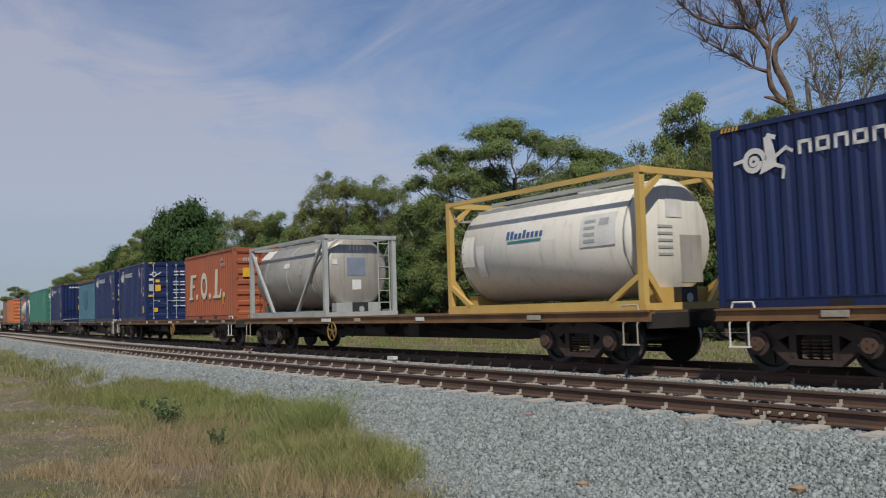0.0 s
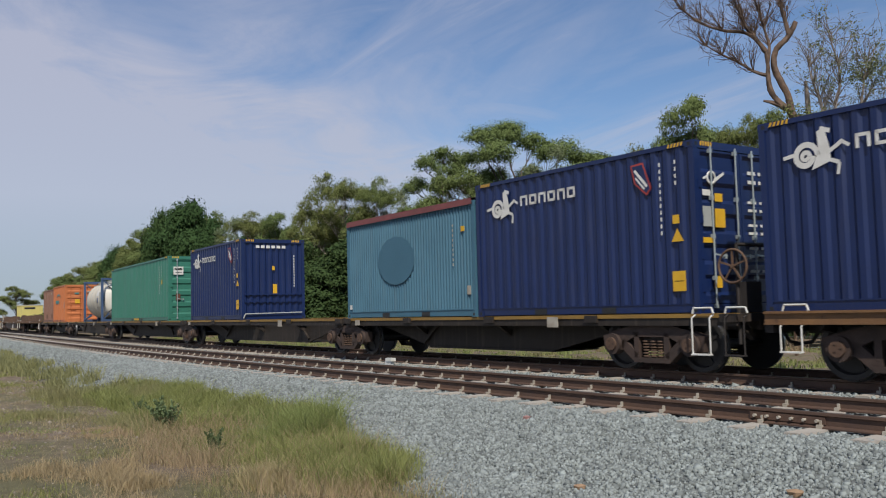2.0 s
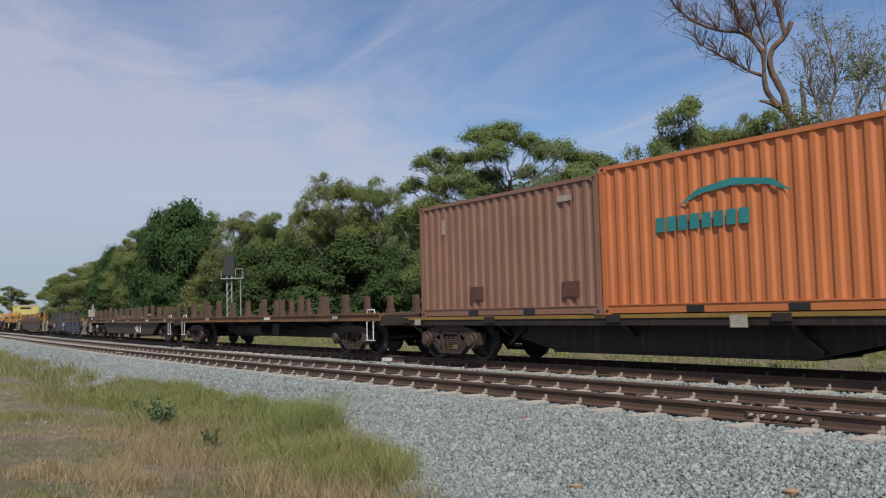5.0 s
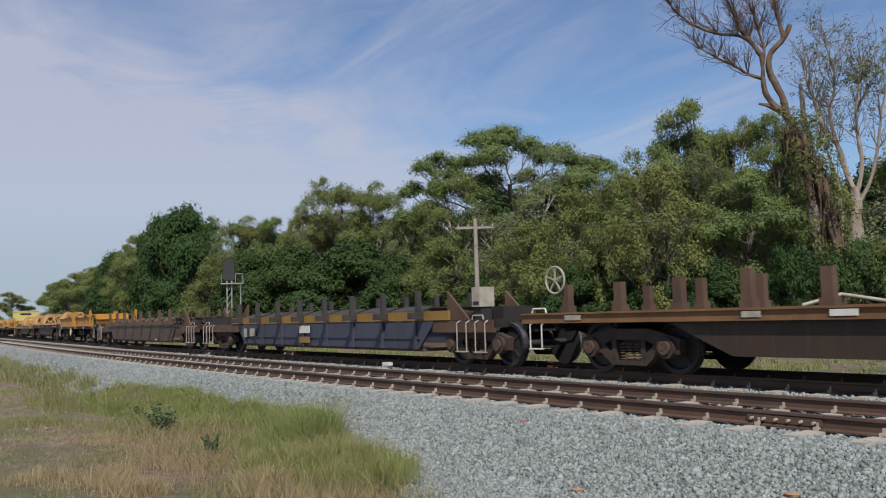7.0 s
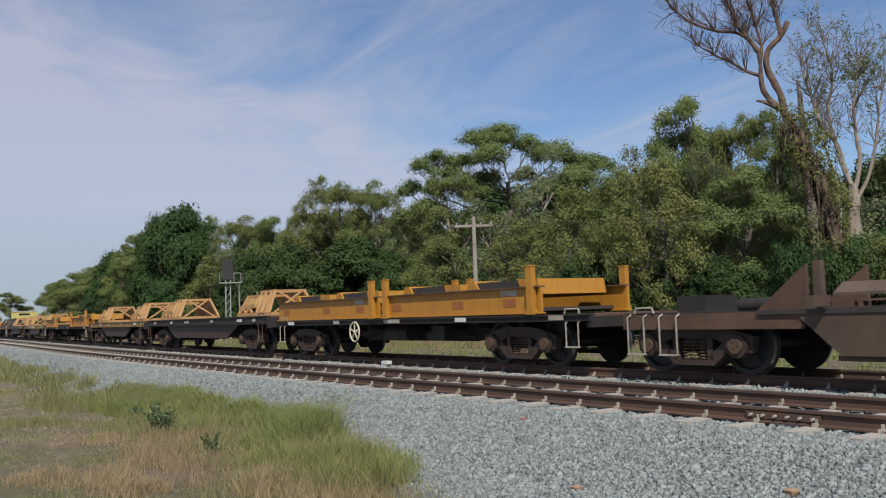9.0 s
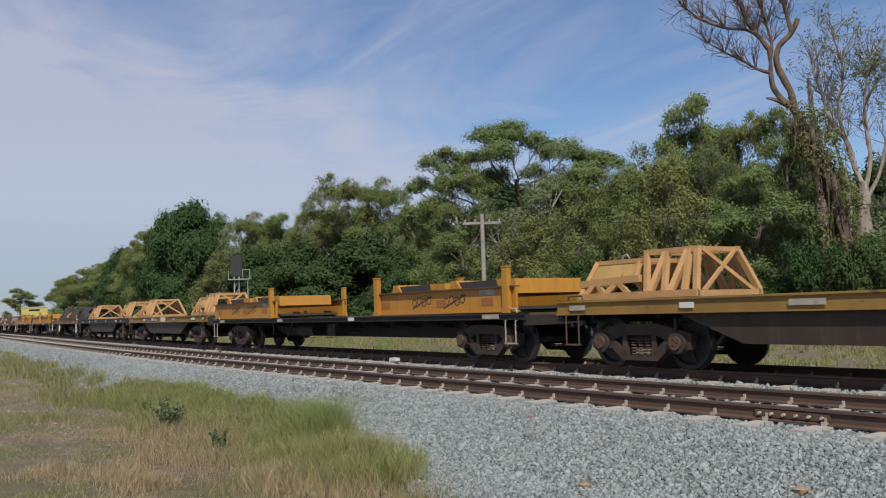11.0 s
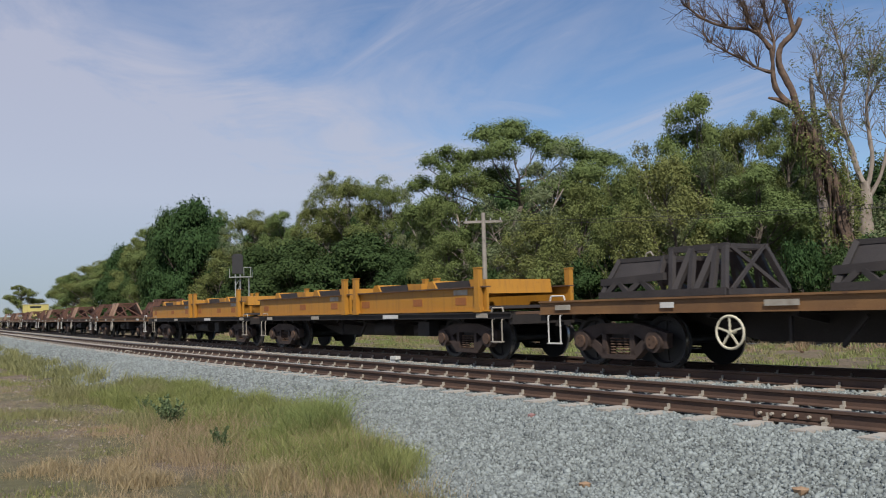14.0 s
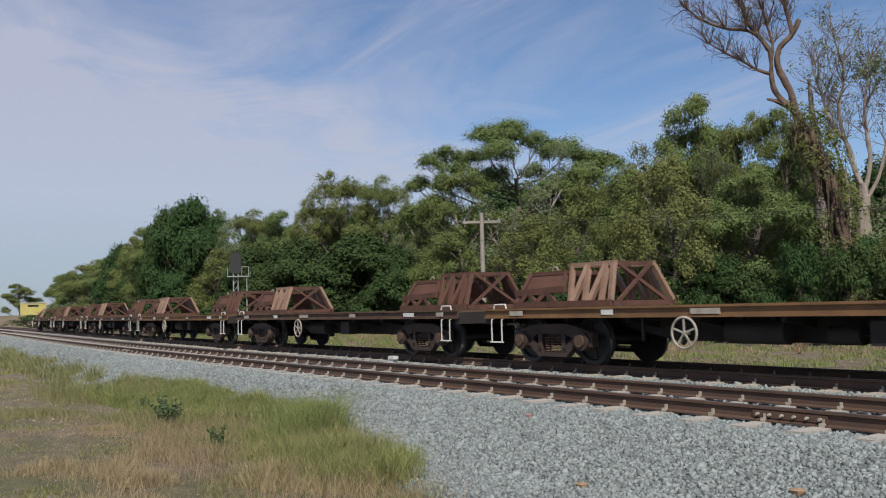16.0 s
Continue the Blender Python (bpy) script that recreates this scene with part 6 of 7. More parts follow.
tree("grey", -19.8, 43.7, 11.3, 3.4, 120)
tree("dome", -21.6, 56.0, 14.2, 6.1, 155)
tree("bright", -18.0, 38.2, 4.6, 2.2, 52)
tree("dome", -35.8, 45.6, 14.0, 3.2, 202)
tree("open", -32.1, 45.9, 12.4, 2.5, 245)
tree("dome", -29.1, 45.5, 12.0, 2.4, 79)
tree("grey", -32.7, 37.8, 9.9, 2.2, 46)
tree("bright", -27.5, 33.1, 8.0, 2.6, 34)
tree("bright", -31.0, 34.0, 8.2, 2.1, 10)
tree("dome", -26.0, 37.2, 7.4, 2.9, 205)
tree("bright", -27.0, 42.1, 6.8, 2.6, 281)
tree("grey", -31.1, 41.6, 9.7, 2.0, 30)
tree("great", -51.7, 44.1, 15.35, 6.7, 49)
tree("open", -52.7, 39.7, 11.9, 3.4, 266)
tree("grey", -43.9, 40.9, 12.0, 2.7, 274)
tree("bright", -35.5, 35.2, 8.0, 2.7, 184)
tree("bright", -41.8, 37.2, 6.8, 2.9, 141)
tree("grey", -48.1, 39.2, 8.7, 2.8, 88)
tree("open", -69.8, 39.1, 13.5, 3.8, 54)
tree("open", -66.3, 41.1, 12.7, 3.0, 134)
tree("grey", -61.5, 41.2, 11.2, 2.6, 109)
tree("open", -72.7, 38.0, 11.4, 2.9, 13)
tree("dark", -60.5, 35.3, 6.9, 4.9, 328)
tree("dark", -66.1, 33.2, 6.9, 4.3, 133)
tree("dark", -55.3, 36.1, 5.4, 3.0, 139)
tree("bright", -48.5, 35.4, 6.3, 2.9, 99)
tree("dark", -90.3, 32.6, 12.8, 4.4, 84)
tree("dark", -94.8, 31.8, 12.2, 3.5, 158)
tree("open", -84.4, 36.7, 11.4, 3.5, 148)
tree("grey", -83.2, 34.4, 10.8, 2.6, 321)
tree("dome", -79.5, 37.8, 10.9, 3.1, 190)
tree("dome", -115.0, 34.1, 11.2, 3.2, 44)
tree("dome", -125.3, 34.5, 9.8, 3.9, 310)
tree("open", -140.6, 35.3, 9.6, 3.9, 172)
tree("dome", -160.9, 36.7, 8.4, 3.2, 343)
tree("dome", -180.7, 39.8, 9.2, 3.0, 198)
tree("open", -106.9, 33.4, 10.8, 2.9, 259)
tree("dome", -275.6, 49.2, 10.9, 4.9, 127)
tree("dark", -76.9, 33.9, 7.2, 3.2, 91)
tree("dark", -112.9, 34.2, 7.7, 3.8, 126)
tree("bright", -82.0, 32.1, 6.5, 3.4, 242)
tree("open", -26.7, 45.8, 8.0, 2.0, 143)
tree("grey", -25.1, 45.5, 6.6, 1.7, 45)
tree("bright", -17.4, 33.8, 3.5, 1.5, 280)
tree("dark", -120.2, 34.2, 10.3, 3.8, 153)
tree("dome", -145.9, 35.0, 8.9, 4.0, 3)
tree("open", -167.6, 38.4, 9.3, 3.4, 149)
tree("dome", -130.5, 34.5, 9.6, 3.6, 293)
tree("dome", -102.9, 32.9, 11.4, 3.5, 159)
tree("open", -93.3, 35.9, 12.5, 2.9, 260)
tree("dark", -86.4, 39.4, 10.1, 3.0, 99)
tree("dark", -45.3, 59.8, 12.1, 5.8, 211)
tree("dark", -38.0, 61.1, 11.6, 5.5, 216)
tree("dark", -54.4, 58.7, 11.9, 6.1, 306)
tree("dark", -68.3, 58.6, 13.2, 7.5, 147)
tree("dark", -78.1, 54.1, 11.2, 6.7, 220)
tree("dark", -91.3, 51.8, 12.5, 6.7, 231)
tree("dark", -104.6, 47.8, 12.3, 6.6, 82)
tree("dark", -117.4, 42.8, 11.8, 6.4, 119)
tree("dark", -31.8, 62.4, 10.3, 5.4, 156)
tree("dark", -27.1, 49.0, 6.0, 3.6, 132)
tree("scrub", -19.3, 36.2, 3.7, 1.6, 236)
tree("scrub", -18.4, 32.6, 3.2, 1.8, 331)
tree("scrub", -20.8, 33.0, 3.5, 1.6, 344)
tree("scrub", -23.4, 33.7, 2.6, 2.3, 325)
tree("dark", -25.7, 34.5, 3.2, 1.8, 223)
tree("scrub", -27.0, 33.5, 3.4, 2.2, 101)
tree("scrub", -29.6, 33.9, 3.0, 2.5, 117)
tree("dark", -32.9, 33.6, 3.7, 2.4, 121)
tree("scrub", -37.4, 34.7, 3.0, 2.1, 235)
tree("scrub", -42.0, 35.5, 2.6, 2.8, 146)
tree("dark", -46.1, 36.8, 3.5, 2.6, 165)
tree("scrub", -49.7, 35.4, 3.0, 2.5, 333)
tree("scrub", -54.5, 35.4, 3.9, 3.6, 348)
tree("scrub", -59.0, 35.8, 2.6, 3.5, 227)
tree("scrub", -66.3, 35.0, 2.8, 3.4, 81)
tree("dark", -73.4, 34.2, 3.4, 3.7, 232)
tree("scrub", -80.7, 32.6, 3.1, 4.7, 148)
tree("scrub", -89.6, 31.5, 2.7, 5.4, 217)
tree("scrub", -107.0, 32.9, 2.9, 4.4, 28)
tree("scrub", -132.5, 34.7, 2.8, 7.0, 76)
tree("scrub", -158.1, 35.5, 2.6, 7.7, 127)
tree("scrub", -17.2, 35.0, 4.0, 1.6, 270)
tree("scrub", -15.5, 35.8, 3.6, 1.8, 102)


def twigs(wood, p, d, length, r, level, rng, out, keep=0.75):
    pts = [Vector(p)]
    d = Vector(d).normalized()
    n = 5 if level < 2 else 4
    for i in range(n):
        d = (d + Vector(rng.normal(0, 0.24, 3)) + Vector((0, 0, 0.06))).normalized()
        pts.append(pts[-1] + d * (length / n))
    for i in range(n):
        wood.tube(pts[i], pts[i + 1], max(0.008, r * (1 - 0.7 * i / n)), 6 if level < 2 else 4, 0, max(0.008, r * (1 - 0.7 * (i + 1) / n)), False)
    out.append(pts[-1])
    if level >= 4 or r < 0.012:
        return
    for k in range(5 if level < 3 else 4):
        i = rng.integers(1, n + 1)
        if rng.random() < keep:
            e = (d * 0.9 + Vector(rng.normal(0, 0.55, 3))).normalized()
            twigs(wood, pts[i], e, length * rng.uniform(0.45, 0.7), r * 0.42, level + 1, rng, out, keep)


def bent(wood, pts, r0, r1):
    """A gnarled tapering limb through these points, rounded at its bends and uneven in girth."""
    p = [Vector(q) for q in pts]
    p = [p[0] * 2 - p[1]] + p + [p[-1] * 2 - p[-2]]
    line = []
    for i in range(1, len(p) - 2):
        for j in range(8):
            t = j / 8
            line.append(0.5 * (2 * p[i] + (p[i + 1] - p[i - 1]) * t + (2 * p[i - 1] - 5 * p[i] + 4 * p[i + 1] - p[i + 2]) * t * t + (3 * p[i] - p[i - 1] - 3 * p[i + 1] + p[i + 2]) * t ** 3))
    line.append(p[-2])
    n, vs = 12, []
    for i, q in enumerate(line):
        d = (line[min(i + 1, len(line) - 1)] - line[max(i - 1, 0)]).normalized()
        u = d.cross(Vector((0.3, 1, 0))).normalized()
        w = d.cross(u)
        f = i / (len(line) - 1)
        for j in range(n):
            a = 2 * math.pi * j / n
            e = u * math.cos(a) + w * math.sin(a)
            g = 1 + 0.40 * noise.noise((q + e * 0.6) * 1.7) + 0.18 * math.sin(a * 4 + i * 0.25) + 0.22 * noise.noise((q + e * 0.3) * 5.0)
            vs.append(q + e * (r0 + (r1 - r0) * f) * g)
    wood.add(vs, [(i * n + j, i * n + (j + 1) % n, (i + 1) * n + (j + 1) % n, (i + 1) * n + j) for i in range(len(line) - 1) for j in range(n)], 0, True)


def build_dead_trees():
    rng = np.random.default_rng(8)
    d = thing("dead_tree", "leaning dead gum tree with bare twisted brown branches", "tree", "bare trees")
    wood, tw, ends = Shape(DEADWOOD), Shape(DEADWOOD), []
    trunk = [(-21.9, 39.3, -0.8), (-22.05, 39.2, 0.9), (-22.25, 39.12, 2.32), (-22.35, 39.06, 3.94), (-22.57, 38.93, 6.06), (-22.98, 38.69, 7.58), (-23.34, 38.47, 8.62), (-23.69, 38.26, 9.57), (-23.92, 38.12, 10.27)]
    bent(wood, trunk, 0.33, 0.17)
    loop = [(-23.92, 38.12, 10.27), (-24.35, 37.84, 10.76), (-24.65, 37.65, 11.39), (-24.72, 37.6, 12.08), (-24.7, 37.62, 12.67), (-24.75, 37.58, 13.28)]
    rise = [(-23.92, 38.12, 10.27), (-24.03, 38.05, 11.13), (-24.36, 37.84, 12.02), (-24.48, 37.76, 12.72), (-24.35, 37.84, 13.3), (-24.01, 38.06, 13.72), (-23.73, 38.23, 14.13), (-23.58, 38.33, 14.56)]
    arms = (([(-23.84, 38.16, 13.98), (-23.95, 38.1, 14.59), (-24.05, 38.03, 15.21), (-24.17, 37.96, 16.0), (-24.26, 37.9, 16.88)], 0.13),
            ([(-24.75, 37.58, 13.28), (-25.13, 37.33, 13.97), (-25.57, 37.03, 14.36), (-26.35, 36.48, 14.59), (-27.19, 35.86, 15.11), (-27.76, 35.42, 15.76), (-28.07, 35.17, 16.26)], 0.11),
            ([(-24.72, 37.6, 12.08), (-25.26, 37.24, 12.38), (-25.77, 36.89, 12.87), (-26.41, 36.44, 13.36), (-26.98, 36.02, 13.89)], 0.085),
            ([(-24.75, 37.58, 13.28), (-25.18, 37.29, 14.12), (-25.49, 37.08, 14.69), (-25.72, 36.93, 15.51), (-25.95, 36.76, 16.33), (-26.11, 36.65, 17.24)], 0.10),
            ([(-24.7, 37.62, 12.67), (-24.62, 37.67, 13.51), (-24.78, 37.57, 14.4), (-24.93, 37.46, 15.28), (-24.95, 37.45, 16.32)], 0.085))
    bent(wood, loop, 0.14, 0.08)
    bent(wood, rise, 0.155, 0.11)
    bent(wood, [(-24.07, 38.02, 10.41), (-24.49, 37.76, 10.69), (-24.94, 37.46, 10.89)], 0.15, 0.05)
    bent(wood, [(-23.34, 38.47, 8.62), (-23.75, 38.2, 8.85), (-24.2, 37.9, 8.98)], 0.09, 0.03)
    for line, r in arms:
        bent(wood, line, r, 0.028)
        for i, p in enumerate(line[1:]):
            for k in range(11):
                e = (Vector(line[i + 1]) - Vector(line[i])).normalized() * 0.7 + Vector(rng.normal(0, 0.5, 3)) + Vector((0, 0, 0.75))
                twigs(tw, p, e, rng.uniform(0.8, 1.8), 0.024, 2, rng, ends, 0.8)
    part("trunk", wood, d)
    tagged(part("twig_spray", tw, d), kind="stuff")
    # loose strips of bark hang from the lower trunk, and a thin growth of leaves clings to it
    strips = Shape(DEADWOOD)
    spots, norms = [], []
    for k in range(170):
        f = rng.uniform(2, 7.6)
        i = int(f)
        p = Vector(trunk[i]).lerp(Vector(trunk[i + 1]), f - i)
        a = rng.uniform(0, 6.28)
        out = Vector((math.cos(a), math.sin(a), 0)) * rng.uniform(0.3, 0.5)
        q = p + out
        strips.beam(q, q + Vector((rng.normal(0, 0.12), rng.normal(0, 0.12), -rng.uniform(0.5, 1.6))), 0.02, rng.uniform(0.03, 0.09), 0, (math.cos(a), math.sin(a), 0))
        if k % 2:
            c = np.array(p) + np.array(out) * rng.uniform(1.3, 2.6) + np.array([0, 0, rng.normal(0, 0.4)])
            w = rng.normal(size=(80, 3))
            spots.append(c + w * 0.24)
            norms.append(w + np.array([0, 0, 0.4]))
    tagged(part("loose_bark", strips, d, "hanging strips of brown bark"), kind="stuff")
    sprout = new("regrowth", leaf_mesh("regrowth", np.concatenate(spots), np.concatenate(norms), 0.07, rng, LEAF_B))
    sprout.parent = d
    tagged(sprout, "sparse olive leaves along the trunk")

    d = thing("bare_gum_tree", "pale gum tree with fine bare grey twigs and a few leaves", "tree", "bare trees")
    wood, tw, ends = Shape(PALEBARK, BARK), Shape(BARK), []
    bent(wood, [(-22.75, 41.1, -0.8), (-22.64, 41.19, 2.34), (-22.59, 41.22, 3.34), (-22.54, 41.24, 4.67), (-22.44, 41.3, 5.84), (-22.53, 41.25, 6.69)], 0.38, 0.22)
    limbs = (([(-22.53, 41.25, 6.5), (-22.82, 41.09, 7.73), (-23.04, 40.97, 8.78), (-23.47, 40.72, 9.52), (-23.7, 40.59, 10.33), (-23.84, 40.51, 11.13), (-24.03, 40.39, 11.85), (-24.19, 40.29, 12.75)], 0.20),
             ([(-23.04, 40.97, 8.78), (-23.2, 40.88, 9.66), (-23.24, 40.85, 10.69), (-23.02, 40.97, 11.7), (-23.04, 40.97, 12.73), (-23.25, 40.84, 13.81)], 0.13),
             ([(-22.42, 41.31, 6.34), (-22.16, 41.45, 7.66), (-22.22, 41.42, 9.02), (-22.26, 41.4, 10.38), (-22.08, 41.49, 11.71), (-21.95, 41.56, 12.55)], 0.16),
             ([(-22.39, 41.32, 5.83), (-21.87, 41.6, 6.95), (-21.52, 41.78, 8.42), (-21.31, 41.89, 9.9), (-21.11, 41.99, 11.05)], 0.14),
             ([(-23.4, 41.0, -0.8), (-23.3, 41.0, 2.6), (-23.1, 41.05, 5.2), (-23.15, 41.0, 7.0), (-23.5, 40.8, 8.6)], 0.17))
    for line, r in limbs:
        bent(wood, line, r * 0.72, 0.03)
        for i, p in enumerate(line[2:]):
            for k in range(8):
                e = Vector(rng.normal(0, 0.38, 3)) + Vector((0, 0, 1.0))
                twigs(tw, p, e, rng.uniform(1.1, 2.3), 0.026, 2, rng, ends, 0.72)
    part("trunk", wood, d)
    tagged(part("twig_spray", tw, d), kind="stuff")
    ends = np.array([tuple(e) for e in ends])
    some = ends[rng.random(len(ends)) < 0.30]
    some = np.concatenate([some, np.array([-21.95, 41.56, 12.2]) + rng.normal(0, (0.6, 0.6, 0.42), (130, 3))])
    w = rng.normal(size=(len(some) * 16, 3))
    fl = new("leaves", leaf_mesh("leaves", np.repeat(some, 16, 0) + w * 0.13, w + np.array([0, 0, 0.5]), 0.06, rng, LEAF_D))
    fl.parent = d
    tagged(fl, "thin scatter of grey green leaves")

    d = thing("dead_stump", "tall broken pale dead trunk among the gum trees", "tree", "bare trees")
    s = Shape(PALEBARK)
    bent(s, [(-24.5, 41.3, -0.8), (-24.62, 41.2, 4.0), (-24.69, 41.16, 9.09), (-24.79, 41.1, 9.98), (-24.81, 41.09, 10.88), (-24.84, 41.07, 11.68), (-24.88, 41.05, 12.31)], 0.25, 0.07)
    part("trunk", s, d)


build_dead_trees()


# ---- trackside: pole and wires, signal, hut, fence ----
def build_pole():
    p = thing("power_pole", "weathered grey timber power pole with one crossarm", "power pole")
    x, y, top = -34.52, 27.28, 5.88
    part("post", Shape(WOOD).tube((0, 0, 0), (0, 0, top - GROUND), 0.14, 12, 0, 0.10), p)
    part("crossarm", Shape(WOOD).beam((-0.95, 0, top - GROUND - 0.45), (0.95, 0, top - GROUND - 0.45), 0.1, 0.12), p)
    for k in (-0.85, -0.35, 0.35, 0.85):
        part("insulator", Shape(GREYFRAME).tube((k, 0, top - GROUND - 0.4), (k, 0, top - GROUND - 0.27), 0.035, 8), p)
    p.matrix_world = pose(x, y, GROUND, 0, 0, 50)
    w = thing("overhead_wires", "thin dark overhead wires between poles", "wires")
    for k in (-0.85, 0.85):
        s = Shape(BLACK)
        a, b = Vector((x + k * 0.8, y - k * 0.6, top - 0.5)), Vector((x + 46 + k * 0.8, y + 14 - k * 0.6, top - 0.2))
        line = [a.lerp(b, i / 16) - Vector((0, 0, 1.0 * (1 - (2 * i / 16 - 1) ** 2))) for i in range(17)]
        part("wire", s.path(line, 0.012, 4), w)


build_pole()


def build_signal():
    s = thing("railway_signal", "railway signal with black head on a lattice post", "railway signal")
    x, y, top = -57.28, 23.74, 5.26
    h = top - GROUND
    m = Shape(GREYFRAME)
    for a in (-0.16, 0.16):
        for b in (-0.16, 0.16):
            m.beam((a, b, 0), (a, b, h - 1.4), 0.05, 0.05)
    for i in range(8):
        z = 0.3 + i * (h - 2.0) / 8
        m.beam((-0.16, -0.16, z), (0.16, -0.16, z + 0.5), 0.03, 0.03).beam((0.16, -0.16, z), (0.16, 0.16, z + 0.5), 0.03, 0.03)
    part("mast", m, s)
    part("head", Shape(BLACK).plate([(-0.36, h - 1.35), (0.36, h - 1.35), (0.36, h - 0.12), (0.24, h), (-0.24, h), (-0.36, h - 0.12)], -0.14, 0.06).tube((0, 0.06, h - 0.35), (0, 0.32, h - 0.38), 0.12, 10), s, "black signal head")
    part("platform", Shape(GREYFRAME).box((-0.55, -0.4, h - 1.62), (0.95, 0.5, h - 1.56)).path([(-0.5, -0.4, h - 1.6), (-0.5, -0.4, h - 1.0)], 0.02, 6).path([(0.9, -0.4, h - 1.6), (0.9, -0.4, h - 0.95), (0.9, 0.5, h - 0.95), (0.9, 0.5, h - 1.6)], 0.02, 6).path([(0.45, -0.4, h - 1.6), (0.45, -0.4, h - 0.95), (0.9, -0.4, h - 0.95)], 0.02, 6), s, "grey service platform with rails")
    part("ladder", Shape(GREYFRAME).path([(0.75, -0.3, 0), (0.75, -0.3, h - 1.6)], 0.025, 6).path([(0.75, 0.15, 0), (0.75, 0.15, h - 1.6)], 0.025, 6), s)
    s.matrix_world = pose(x, y, GROUND, 0, 0, 60)


build_signal()


def build_hut():
    bank = Shape(SOIL)
    ring = [((-9, -14), (9, -14), (9, 14), (-9, 14)), ((-4, -8), (4, -8), (4, 8), (-4, 8))]
    vs = [(x, y, z) for pts, z in zip(ring, (-0.1, 2.5)) for x, y in pts]
    bank.add(vs, [(0, 1, 5, 4), (1, 2, 6, 5), (2, 3, 7, 6), (3, 0, 4, 7), (4, 5, 6, 7)])
    b = new("earth_bank", bank.mesh("earth_bank"))
    tagged(b, "low grassy earth bank beyond the tracks", "earth bank", kind="structure")
    b.matrix_world = pose(-201.4, 38.5, GROUND, 0, 0, 10)
    h = thing("relay_hut", "small pale yellow hut with flat roof on a bank", "hut")
    part("wall", Shape(MARKCREAM).box((-1.5, -2.1, 0), (1.5, 2.1, 2.5)), h)
    part("roof", Shape(CREAM).box((-1.6, -2.2, 2.5), (1.6, 2.2, 2.62)), h)
    part("sign", Shape(BLACK).box((1.5, -1.7, 1.75), (1.52, 0.5, 2.15)), h, "dark lettering band")
    h.matrix_world = pose(-201.4, 38.5, GROUND + 2.5, 0, 0, 10)


MARKCREAM = surface("pale_yellow_wall", (0.72, 0.62, 0.20), (0.60, 0.5, 0.16), 0.6, 1.0)
build_hut()


def build_fence():
    f = thing("wire_fence", "post and wire fence in dry grass beyond the line", "fence")
    line = [along(s, 14.5 + 0.02 * s)[:2] for s in range(-66, 6, 3)]
    for x, y in line:
        part("fence_post", Shape(RUST).box((x - 0.04, y - 0.04, GROUND - 0.1), (x + 0.04, y + 0.04, GROUND + 1.1)), f)
    for z in (0.3, 0.65, 1.0):
        part("fence_wire", Shape(GALV).path([(x, y, GROUND + z) for x, y in line], 0.006, 4), f)


build_fence()
x, y, a = along(-19.0, -1.35)
m = thing("marker_block", "small white painted marker block beside the rail", "marker")
part("body", Shape(WHITE).box((-0.16, -0.05, -0.2), (0.10, 0.05, -0.02)).box((-0.09, -0.07, -0.09), (0.16, 0.07, -0.01)), m)
m.matrix_world = pose(x, y, 0, 0, 0, math.degrees(a))


# ---- grass and weeds on the near side ----
def not_on_stone(s, o):
    """Grass has crept over the toe of the ballast, further in some stretches than in others."""
    edge = np.interp(s, [-60, -30, -22, -16, -12.5, -10.8, -9.3, -8.0, -6.0], [-6.7, -6.9, -6.7, -6.5, -6.6, -6.9, -7.35, -7.75, -8.3])
    return o > 0 or o < edge + 0.35 * noise.noise((s * 1.1, o * 1.1, 4))


